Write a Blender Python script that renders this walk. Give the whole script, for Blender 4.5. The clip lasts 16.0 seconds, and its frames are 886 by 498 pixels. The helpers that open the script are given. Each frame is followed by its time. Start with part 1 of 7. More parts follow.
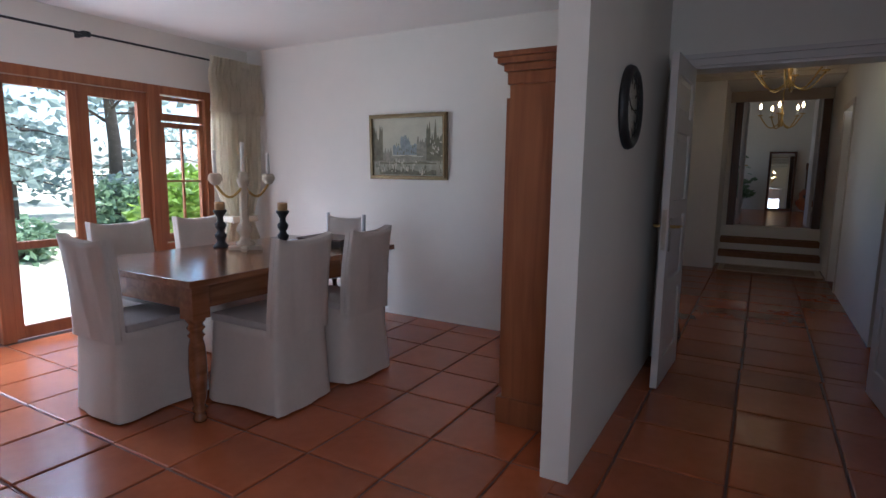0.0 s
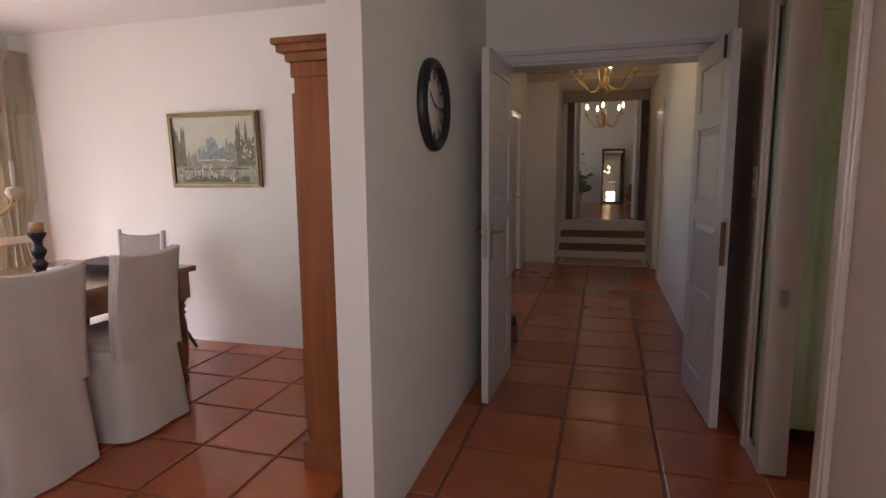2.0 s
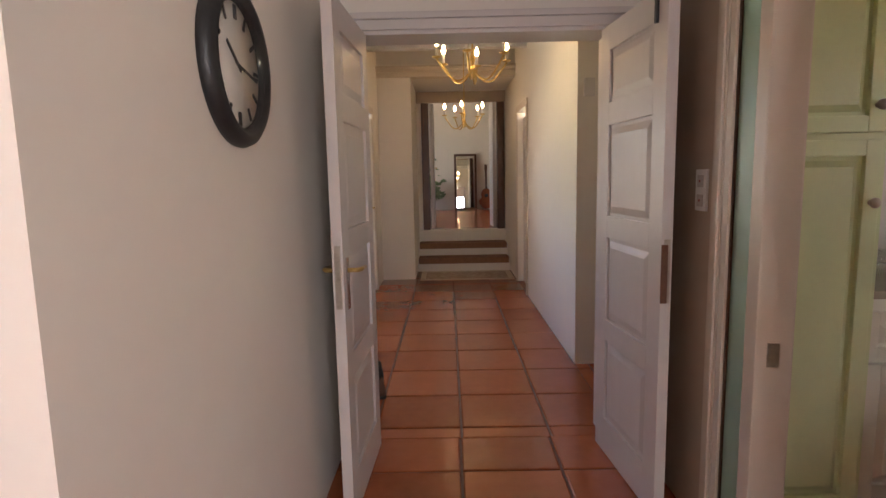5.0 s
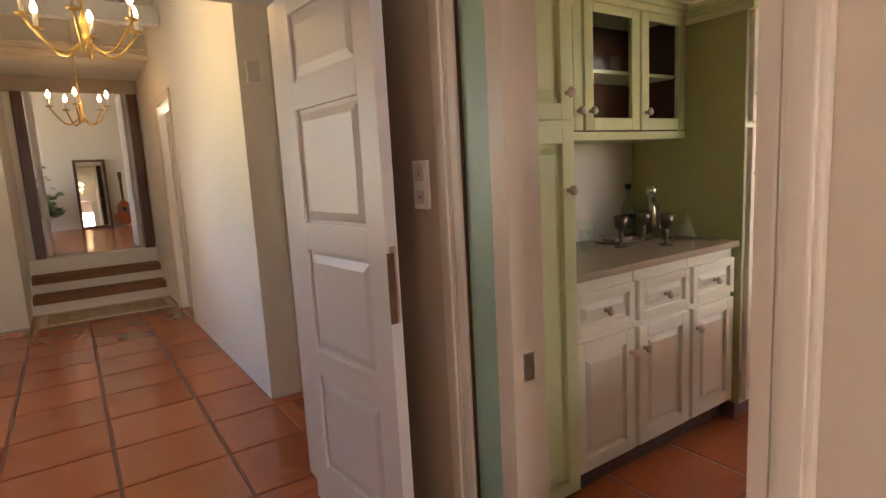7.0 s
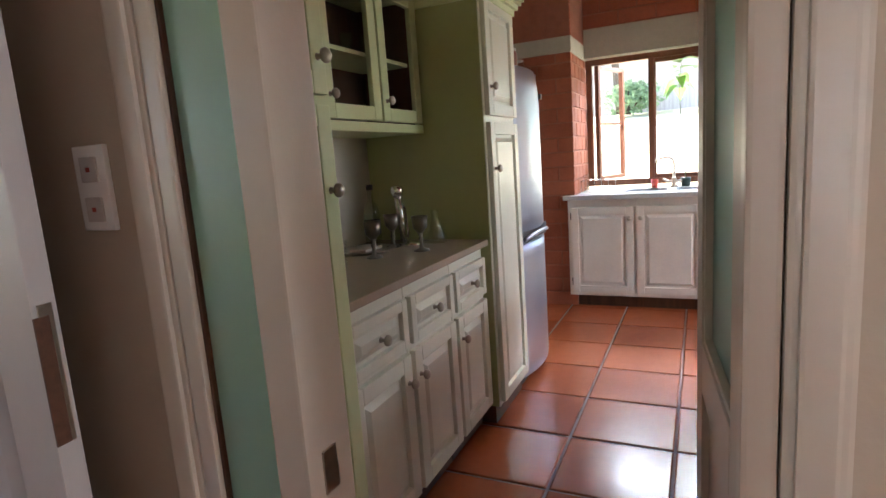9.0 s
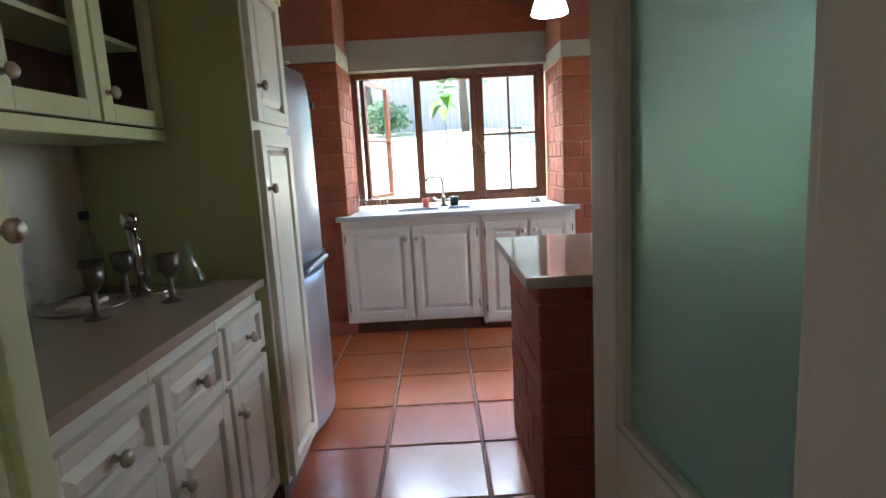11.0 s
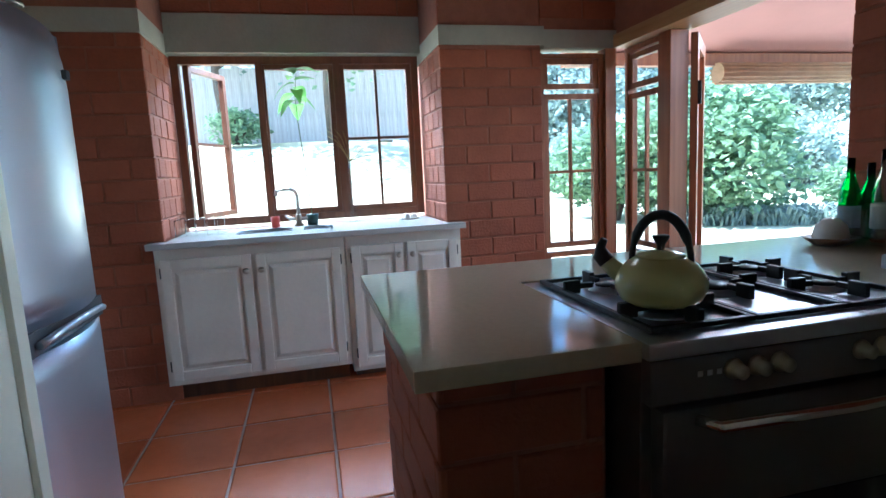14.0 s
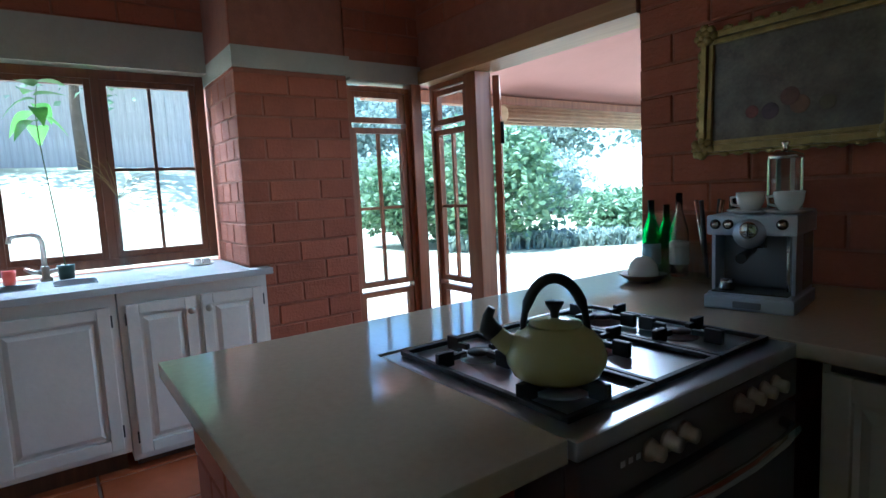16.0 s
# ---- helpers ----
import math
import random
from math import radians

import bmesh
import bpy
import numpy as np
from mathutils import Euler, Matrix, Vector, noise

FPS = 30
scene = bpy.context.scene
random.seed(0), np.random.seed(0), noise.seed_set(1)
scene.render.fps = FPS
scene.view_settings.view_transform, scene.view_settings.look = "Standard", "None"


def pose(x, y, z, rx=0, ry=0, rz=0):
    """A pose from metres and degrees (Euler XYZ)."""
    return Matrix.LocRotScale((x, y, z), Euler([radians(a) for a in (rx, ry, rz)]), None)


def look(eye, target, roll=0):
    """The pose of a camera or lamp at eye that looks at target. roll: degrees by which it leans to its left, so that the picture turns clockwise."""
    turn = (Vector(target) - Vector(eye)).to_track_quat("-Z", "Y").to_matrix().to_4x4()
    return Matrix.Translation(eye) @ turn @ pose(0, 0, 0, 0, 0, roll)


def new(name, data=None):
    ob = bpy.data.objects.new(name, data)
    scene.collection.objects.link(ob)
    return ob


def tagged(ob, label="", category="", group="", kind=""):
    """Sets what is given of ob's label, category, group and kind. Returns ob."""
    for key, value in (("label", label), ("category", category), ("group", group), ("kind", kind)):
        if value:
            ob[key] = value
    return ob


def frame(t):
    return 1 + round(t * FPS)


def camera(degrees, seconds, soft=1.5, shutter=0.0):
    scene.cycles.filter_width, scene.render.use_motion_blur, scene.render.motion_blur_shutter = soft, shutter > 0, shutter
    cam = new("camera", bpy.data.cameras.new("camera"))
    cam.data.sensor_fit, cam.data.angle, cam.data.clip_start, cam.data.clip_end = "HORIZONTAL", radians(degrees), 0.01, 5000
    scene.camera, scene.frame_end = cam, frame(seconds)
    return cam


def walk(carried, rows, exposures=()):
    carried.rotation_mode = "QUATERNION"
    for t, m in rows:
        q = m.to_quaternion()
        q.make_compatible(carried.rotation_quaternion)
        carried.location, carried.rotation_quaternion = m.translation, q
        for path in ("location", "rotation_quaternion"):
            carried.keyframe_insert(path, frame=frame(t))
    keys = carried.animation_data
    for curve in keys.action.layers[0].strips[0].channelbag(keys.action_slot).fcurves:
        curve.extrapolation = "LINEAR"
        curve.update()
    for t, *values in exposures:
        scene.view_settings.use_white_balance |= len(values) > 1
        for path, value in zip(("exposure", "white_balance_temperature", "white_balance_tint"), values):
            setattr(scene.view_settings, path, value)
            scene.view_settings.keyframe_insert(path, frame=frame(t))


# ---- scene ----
cam = camera(77.7, 16.0)
EXPOSURES = [(0, 1.2, 5250, 13), (1.5, 1.75, 6100, 19), (3.0, 2.3, 6600, 22), (5.5, 3.3, 7000, 21), (6.5, 3.45, 7500, 20), (8.0, 3.35, 6900, 16), (9.0, 3.1, 6050, 12), (10.0, 2.9, 5700, 8), (12.5, 2.6, 5000, 5), (14.0, 2.3, 4700, 0), (16.0, 1.95, 4550, -2)]
PATH = [
    (0, (0.248, 0.286, 1.309), (-0.737, 2.005, 1.034), 0.8),
    (0.5, (0.245, 0.365, 1.313), (-0.587, 2.163, 1.041), 0.5),
    (1, (0.282, 0.48, 1.316), (-0.411, 2.336, 1.044), 0.1),
    (1.5, (0.332, 0.619, 1.327), (-0.267, 2.507, 1.053), -0.3),
    (2, (0.39, 0.757, 1.343), (-0.161, 2.66, 1.068), -0.5),
    (2.5, (0.397, 0.913, 1.355), (-0.108, 2.828, 1.078), -0.5),
    (3, (0.364, 1.097, 1.36), (-0.076, 3.029, 1.088), -0.7),
    (3.2, (0.361, 1.159, 1.356), (-0.06, 3.095, 1.088), -0.6),
    (5.3, (0.14, 1.835, 1.352), (0.308, 3.811, 1.09), -1.5),
    (5.5, (0.122, 1.889, 1.352), (0.437, 3.846, 1.084), -1.7),
    (6, (0.116, 2.011, 1.346), (0.731, 3.894, 1.07), -2.2),
    (6.5, (0.15, 2.153, 1.332), (1.03, 3.928, 1.057), -2.6),
    (7, (0.192, 2.308, 1.328), (1.296, 3.951, 1.043), -3.1),
    (7.5, (0.226, 2.484, 1.326), (1.596, 3.91, 1.029), -3.5),
    (8, (0.273, 2.58, 1.308), (1.836, 3.79, 1.002), -3.9),
    (8.5, (0.37, 2.687, 1.292), (2.054, 3.718, 0.976), -3.9),
    (9, (0.472, 2.795, 1.292), (2.256, 3.64, 0.972), -4.1),
    (9.5, (0.561, 2.891, 1.293), (2.424, 3.539, 0.965), -4.1),
    (10, (0.637, 3.0, 1.305), (2.574, 3.371, 0.975), -4.0),
    (10.2, (0.669, 3.038, 1.305), (2.626, 3.28, 0.974), -4.1),
    (12.3, (1.245, 2.985, 1.272), (3.219, 2.888, 0.974), -2.9),
    (12.5, (1.3, 2.982, 1.27), (3.275, 2.867, 0.978), -2.9),
    (13, (1.433, 2.957, 1.261), (3.404, 2.767, 0.979), -2.7),
    (13.5, (1.548, 2.93, 1.25), (3.505, 2.626, 0.97), -2.7),
    (14, (1.665, 2.913, 1.247), (3.592, 2.455, 0.968), -2.8),
    (14.5, (1.744, 2.889, 1.257), (3.626, 2.272, 0.977), -3.0),
    (15, (1.829, 2.889, 1.273), (3.651, 2.109, 1.0), -3.0),
    (15.5, (1.916, 2.919, 1.296), (3.644, 1.942, 1.05), -2.8),
    (16, (1.962, 2.949, 1.308), (3.582, 1.797, 1.091), -2.8),
]
walk(cam, [(t, look(eye, target, roll)) for t, eye, target, roll in PATH], EXPOSURES)

# ---------- light ----------
world = bpy.data.worlds.new("world")
scene.world = world
world.use_nodes = True
wn = world.node_tree.nodes
sky = wn.new("ShaderNodeTexSky")
sky.sky_type = "NISHITA"
sky.sun_disc = False
SUN_ELEV, SUN_ROT = radians(68), radians(10)
sky.sun_elevation, sky.sun_rotation = SUN_ELEV, SUN_ROT
wn["Background"].inputs["Strength"].default_value = 0.15
world.node_tree.links.new(sky.outputs["Color"], wn["Background"].inputs["Color"])
sun_data = bpy.data.lights.new("sun", "SUN")
sun_data.energy, sun_data.angle, sun_data.color = 5.0, radians(0.6), (1.0, 0.95, 0.87)
sun = new("sun", sun_data)
sun.matrix_world = look((0, 0, 0), (-math.sin(SUN_ROT) * math.cos(SUN_ELEV), -math.cos(SUN_ROT) * math.cos(SUN_ELEV), -math.sin(SUN_ELEV)))


def area(name, eye, target, w, h, power, color=(0.92, 0.96, 1.0)):
    d = bpy.data.lights.new(name, "AREA")
    d.shape, d.size, d.size_y, d.energy, d.color = "RECTANGLE", w, h, power, color
    o = new(name, d)
    o.matrix_world = look(eye, target)
    return o


# lamps added to the sky's light at the openings
area("skylight_french_doors", (-5.35, 2.75, 2.75), (-2.4, 2.9, 0.3), 2.6, 1.0, 85)
# added before a door leaf out of view, to brighten the dining walls
area("fill_lamp_dining", (-4.47, 1.62, 1.05), (-2.5, 4.41, 0.8), 0.75, 1.5, 9)
# fill lamp in an unseen, added opening, to brighten the clock wall
area("fill_lamp_hall", (1.16, -0.68, 1.45), (-0.36, 2.6, 1.1), 1.2, 1.0, 10.0)
area("skylight_sink_window", (6.35, 2.9, 2.75), (4.4, 2.9, 0.9), 1.6, 0.9, 42)
area("skylight_garden_opening", (4.1, -0.5, 2.3), (2.4, 3.7, 1.1), 1.7, 0.6, 14)

# ---------- materials ----------


def mat(name, color, rough=0.5, metal=0.0, var=0.12, scale=6.0, bump=0.0, bump_scale=40.0, island=0.0, obj=0.0, spec=0.5, coat=0.0, rough_var=0.0, hue2=None, trans=0.0):
    m = bpy.data.materials.new(name)
    m.use_nodes = True
    n, l = m.node_tree.nodes, m.node_tree.links
    b = n["Principled BSDF"]
    b.inputs["Roughness"].default_value = rough
    b.inputs["Metallic"].default_value = metal
    b.inputs["Specular IOR Level"].default_value = spec
    b.inputs["Coat Weight"].default_value = coat
    b.inputs["Coat Roughness"].default_value = 0.12
    b.inputs["Transmission Weight"].default_value = trans
    tc = n.new("ShaderNodeTexCoord")
    n1 = n.new("ShaderNodeTexNoise")
    n1.inputs["Scale"].default_value = scale
    n1.inputs["Detail"].default_value = 6.0
    n2 = n.new("ShaderNodeTexNoise")
    n2.inputs["Scale"].default_value = scale * 7.3
    n2.inputs["Detail"].default_value = 3.0
    l.new(tc.outputs["Object"], n1.inputs["Vector"])
    l.new(tc.outputs["Object"], n2.inputs["Vector"])
    add = n.new("ShaderNodeMath")
    add.operation = "MULTIPLY_ADD"
    l.new(n2.outputs["Fac"], add.inputs[0])
    add.inputs[1].default_value = 0.45
    l.new(n1.outputs["Fac"], add.inputs[2])
    fac = add.outputs[0]
    if obj > 0:
        oi = n.new("ShaderNodeObjectInfo")
        shift = n.new("ShaderNodeMath")
        shift.operation = "MULTIPLY"
        shift.inputs[1].default_value = 60.0
        l.new(oi.outputs["Random"], shift.inputs[0])
        for node in (n1, n2):
            node.noise_dimensions = "4D"
            l.new(shift.outputs[0], node.inputs["W"])
        a2 = n.new("ShaderNodeMath")
        a2.operation = "MULTIPLY_ADD"
        l.new(oi.outputs["Random"], a2.inputs[0])
        a2.inputs[1].default_value = obj
        l.new(fac, a2.inputs[2])
        fac = a2.outputs[0]
    if island > 0:
        ge = n.new("ShaderNodeNewGeometry")
        a3 = n.new("ShaderNodeMath")
        a3.operation = "MULTIPLY_ADD"
        l.new(ge.outputs["Random Per Island"], a3.inputs[0])
        a3.inputs[1].default_value = island
        l.new(fac, a3.inputs[2])
        fac = a3.outputs[0]
    ramp = n.new("ShaderNodeMapRange")
    ramp.inputs["From Min"].default_value = 0.3
    ramp.inputs["From Max"].default_value = 1.1 + obj + island
    l.new(fac, ramp.inputs["Value"])
    mix = n.new("ShaderNodeMix")
    mix.data_type = "RGBA"
    l.new(ramp.outputs["Result"], mix.inputs["Factor"])
    c2 = hue2 or tuple(min(1, c * (1 + var)) for c in color)
    mix.inputs["A"].default_value = (*[c * (1 - var) for c in color], 1)
    mix.inputs["B"].default_value = (*c2, 1)
    l.new(mix.outputs["Result"], b.inputs["Base Color"])
    if rough_var:
        mr = n.new("ShaderNodeMapRange")
        mr.inputs["From Min"].default_value, mr.inputs["From Max"].default_value = 0.45, 1.0
        mr.inputs["To Min"].default_value, mr.inputs["To Max"].default_value = rough - rough_var, rough + rough_var
        l.new(add.outputs[0], mr.inputs["Value"])
        l.new(mr.outputs["Result"], b.inputs["Roughness"])
    if bump:
        nb = n.new("ShaderNodeTexNoise")
        nb.inputs["Scale"].default_value = bump_scale
        nb.inputs["Detail"].default_value = 5.0
        l.new(tc.outputs["Object"], nb.inputs["Vector"])
        bp = n.new("ShaderNodeBump")
        bp.inputs["Strength"].default_value = bump
        bp.inputs["Distance"].default_value = 0.01
        l.new(nb.outputs["Fac"], bp.inputs["Height"])
        l.new(bp.outputs["Normal"], b.inputs["Normal"])
    return m


def wood(name, dark, light, rough=0.4, axis=2, scale=1.0, coat=0.0):
    m = bpy.data.materials.new(name)
    m.use_nodes = True
    n, l = m.node_tree.nodes, m.node_tree.links
    b = n["Principled BSDF"]
    b.inputs["Roughness"].default_value = rough
    b.inputs["Coat Weight"].default_value = coat
    b.inputs["Coat Roughness"].default_value = 0.15
    tc = n.new("ShaderNodeTexCoord")
    mp = n.new("ShaderNodeMapping")
    s = [22.0 * scale] * 3
    s[axis] = 1.3 * scale
    mp.inputs["Scale"].default_value = s
    l.new(tc.outputs["Object"], mp.inputs["Vector"])
    n1 = n.new("ShaderNodeTexNoise")
    n1.inputs["Scale"].default_value = 1.0
    n1.inputs["Detail"].default_value = 8.0
    n1.inputs["Distortion"].default_value = 0.8
    l.new(mp.outputs["Vector"], n1.inputs["Vector"])
    n2 = n.new("ShaderNodeTexNoise")
    n2.inputs["Scale"].default_value = 2.2
    l.new(tc.outputs["Object"], n2.inputs["Vector"])
    mx = n.new("ShaderNodeMath")
    mx.operation = "MULTIPLY_ADD"
    l.new(n2.outputs["Fac"], mx.inputs[0])
    mx.inputs[1].default_value = 0.4
    l.new(n1.outputs["Fac"], mx.inputs[2])
    r = n.new("ShaderNodeMapRange")
    r.inputs["From Min"].default_value, r.inputs["From Max"].default_value = 0.45, 0.95
    l.new(mx.outputs[0], r.inputs["Value"])
    mix = n.new("ShaderNodeMix")
    mix.data_type = "RGBA"
    mix.inputs["A"].default_value, mix.inputs["B"].default_value = (*dark, 1), (*light, 1)
    l.new(r.outputs["Result"], mix.inputs["Factor"])
    l.new(mix.outputs["Result"], b.inputs["Base Color"])
    bp = n.new("ShaderNodeBump")
    bp.inputs["Strength"].default_value, bp.inputs["Distance"].default_value = 0.15, 0.003
    l.new(n1.outputs["Fac"], bp.inputs["Height"])
    l.new(bp.outputs["Normal"], b.inputs["Normal"])
    return m


def glass(name, color=(1, 1, 1), rough=0.0, ior=1.45):
    m = bpy.data.materials.new(name)
    m.use_nodes = True
    b = m.node_tree.nodes["Principled BSDF"]
    b.inputs["Base Color"].default_value = (*color, 1)
    b.inputs["Roughness"].default_value = rough
    b.inputs["Transmission Weight"].default_value = 1.0
    b.inputs["IOR"].default_value = ior
    return m


def thin_glass(name, color, gloss):
    """Thin clear glassware: see-through with a light sheen."""
    m = bpy.data.materials.new(name)
    m.use_nodes = True
    n, l = m.node_tree.nodes, m.node_tree.links
    tr, gl, mx = n.new("ShaderNodeBsdfTransparent"), n.new("ShaderNodeBsdfGlossy"), n.new("ShaderNodeMixShader")
    tr.inputs["Color"].default_value = (*color, 1)
    gl.inputs["Roughness"].default_value = 0.03
    mx.inputs[0].default_value = gloss
    l.new(tr.outputs[0], mx.inputs[1])
    l.new(gl.outputs[0], mx.inputs[2])
    l.new(mx.outputs[0], n["Material Output"].inputs["Surface"])
    return m


def glow(name, color, strength):
    m = bpy.data.materials.new(name)
    m.use_nodes = True
    b = m.node_tree.nodes["Principled BSDF"]
    b.inputs["Emission Color"].default_value = (*color, 1)
    b.inputs["Emission Strength"].default_value = strength
    return m


PLASTER = mat("white_plaster", (0.74, 0.70, 0.63), 0.85, var=0.04, scale=1.2, bump=0.12, bump_scale=9)
PAINTW = mat("cream_gloss_paint", (0.56, 0.49, 0.40), 0.35, var=0.05, scale=3, bump=0.05, bump_scale=30)
DOORP = mat("white_door_paint", (0.60, 0.56, 0.53), 0.38, var=0.05, scale=3, bump=0.06, bump_scale=30)
CEIL = mat("ceiling_paint", (0.80, 0.78, 0.74), 0.9, var=0.03, scale=1)
BEIGE = mat("beige_wall_paint", (0.47, 0.39, 0.30), 0.8, var=0.07, scale=1.5, bump=0.25, bump_scale=22)
BOARDS = mat("ceiling_boards", (0.62, 0.66, 0.74), 0.7, var=0.06, scale=2)
TILE = mat("terracotta_tile", (0.36, 0.080, 0.026), 0.25, var=0.35, scale=2.5, obj=0.5, hue2=(0.50, 0.142, 0.050), coat=0.25)
GROUT = mat("dark_grout", (0.16, 0.07, 0.042), 0.8, var=0.25, scale=12, bump=0.2, bump_scale=90)
BRICK = mat("clay_brick", (0.27, 0.072, 0.03), 0.8, var=0.3, scale=7, bump=0.35, bump_scale=60, obj=0.45, island=0.0, hue2=(0.38, 0.11, 0.048))
MORTAR = mat("brick_mortar", (0.27, 0.105, 0.06), 0.95, var=0.2, scale=15, bump=0.3, bump_scale=120)
CONCRETE = mat("concrete_band", (0.36, 0.34, 0.27), 0.9, var=0.12, scale=4, bump=0.2, bump_scale=50)
OLIVE = mat("sage_green_paint", (0.42, 0.43, 0.20), 0.4, var=0.06, scale=3, bump=0.05, bump_scale=40)
CREAMC = mat("cream_cabinet_paint", (0.74, 0.73, 0.61), 0.33, var=0.06, scale=4, bump=0.05, bump_scale=40)
WHITEC = mat("white_cabinet_paint", (0.68, 0.63, 0.55), 0.42, var=0.1, scale=5, bump=0.08, bump_scale=40)
STONE = mat("beige_quartz_top", (0.40, 0.33, 0.25), 0.2, var=0.06, scale=45, spec=0.55)
ISTONE = mat("quartz_island_top", (0.45, 0.39, 0.28), 0.09, var=0.08, scale=60, spec=0.55)
STEEL = mat("brushed_steel", (0.54, 0.59, 0.69), 0.32, metal=0.9, var=0.05, scale=2)
CHROME = mat("chrome", (0.62, 0.60, 0.56), 0.12, metal=1.0, var=0.05, scale=8)
NICKEL = mat("worn_nickel", (0.48, 0.43, 0.36), 0.3, metal=1.0, var=0.2, scale=60)
BRASS = mat("aged_brass", (0.55, 0.38, 0.14), 0.3, metal=1.0, var=0.15, scale=30)
BLACK = mat("black_iron", (0.015, 0.015, 0.016), 0.45, var=0.3, scale=20, bump=0.1)
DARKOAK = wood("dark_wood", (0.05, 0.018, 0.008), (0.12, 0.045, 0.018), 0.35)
TABLEW = wood("polished_table_wood", (0.13, 0.048, 0.018), (0.27, 0.11, 0.045), 0.2, axis=1, coat=0.5)
CUPW = wood("cherry_wood", (0.20, 0.065, 0.024), (0.33, 0.12, 0.045), 0.4)
FRAMEW = wood("meranti_frame", (0.20, 0.06, 0.02), (0.36, 0.13, 0.05), 0.4)
BEAMW = wood("pine_beam", (0.30, 0.15, 0.05), (0.45, 0.25, 0.10), 0.5, axis=0)
LINEN = mat("linen_slipcover", (0.55, 0.49, 0.43), 0.95, var=0.08, scale=5, bump=0.35, bump_scale=160)
CURTAIN = mat("cream_curtain", (0.86, 0.80, 0.66), 0.95, var=0.08, scale=6, bump=0.3, bump_scale=150)
PANE = glass("clear_pane", (1, 1, 1), 0.0, 1.1)
FROST = mat("frosted_glass", (0.52, 0.76, 0.63), 0.38, var=0.04, scale=2, trans=0.72)
MIRROR = mat("mirror_glass", (0.85, 0.85, 0.85), 0.02, metal=1.0, var=0.01)
GRASS = mat("dry_lawn", (0.48, 0.45, 0.27), 0.95, var=0.3, scale=0.8, hue2=(0.62, 0.58, 0.40), bump=0.5, bump_scale=30)
PAVING = mat("pale_paving", (0.55, 0.50, 0.43), 0.9, var=0.15, scale=2, bump=0.2)
ROOFPINK = mat("veranda_ceiling_paint", (0.42, 0.20, 0.17), 0.8, var=0.06, scale=3)
LEAF = mat("leaf", (0.13, 0.24, 0.11), 0.4, var=0.5, scale=0.9, island=0.8, hue2=(0.40, 0.54, 0.32))
BARK = mat("bark", (0.10, 0.075, 0.055), 0.9, var=0.35, scale=9, bump=0.6, bump_scale=25)


def leafy(m, amount=0.45):
    """Thin leaves let light through."""
    n, l = m.node_tree.nodes, m.node_tree.links
    tr_ = n.new("ShaderNodeBsdfTranslucent")
    mx = n.new("ShaderNodeMixShader")
    mx.inputs["Fac"].default_value = amount
    src = n["Principled BSDF"].inputs["Base Color"].links[0].from_socket
    l.new(src, tr_.inputs["Color"])
    l.new(n["Principled BSDF"].outputs["BSDF"], mx.inputs[1])
    l.new(tr_.outputs["BSDF"], mx.inputs[2])
    l.new(mx.outputs["Shader"], n["Material Output"].inputs["Surface"])
    return m


leafy(LEAF)
leafy(CURTAIN, 0.4)
BULB = glow("warm_bulb", (1.0, 0.66, 0.30), 7.0)

# ---------- mesh helpers ----------


def box(bm, x0, x1, y0, y1, z0, z1, bev=0.0, m=None):
    r = bmesh.ops.create_cube(bm, size=1.0)
    vs = r["verts"]
    t = Matrix.Translation(((x0 + x1) / 2, (y0 + y1) / 2, (z0 + z1) / 2)) @ Matrix.Diagonal((abs(x1 - x0), abs(y1 - y0), abs(z1 - z0), 1))
    if m is not None:
        t = m @ t
    bmesh.ops.transform(bm, matrix=t, verts=vs)
    if bev > 0:
        es = list({e for v in vs for e in v.link_edges})
        bmesh.ops.bevel(bm, geom=es, offset=bev, segments=2, affect="EDGES", profile=0.7)
    return bm


def B(*a, **k):
    return box(bmesh.new(), *a, **k)


def lathe(bm, prof, x=0, y=0, z=0, seg=20, m=None):
    """Surface of revolution from (radius, height) pairs."""
    rings = []
    for r, h in prof:
        if r < 1e-5:
            rings.append([bm.verts.new((x, y, z + h))])
        else:
            rings.append([bm.verts.new((x + r * math.cos(2 * math.pi * i / seg), y + r * math.sin(2 * math.pi * i / seg), z + h)) for i in range(seg)])
    for a, b in zip(rings, rings[1:]):
        for i in range(seg):
            j = (i + 1) % seg
            if len(a) == 1 and len(b) > 1:
                f = bm.faces.new((a[0], b[j], b[i]))
            elif len(b) == 1 and len(a) > 1:
                f = bm.faces.new((a[i], a[j], b[0]))
            elif len(a) > 1:
                f = bm.faces.new((a[i], a[j], b[j], b[i]))
            else:
                continue
            f.smooth = True
    for ring, flip in ((rings[0], True), (rings[-1], False)):
        if len(ring) > 1:
            bm.faces.new(ring[::-1] if flip else ring)
    if m is not None:
        bmesh.ops.transform(bm, matrix=m, verts=[v for r in rings for v in r])
    return bm


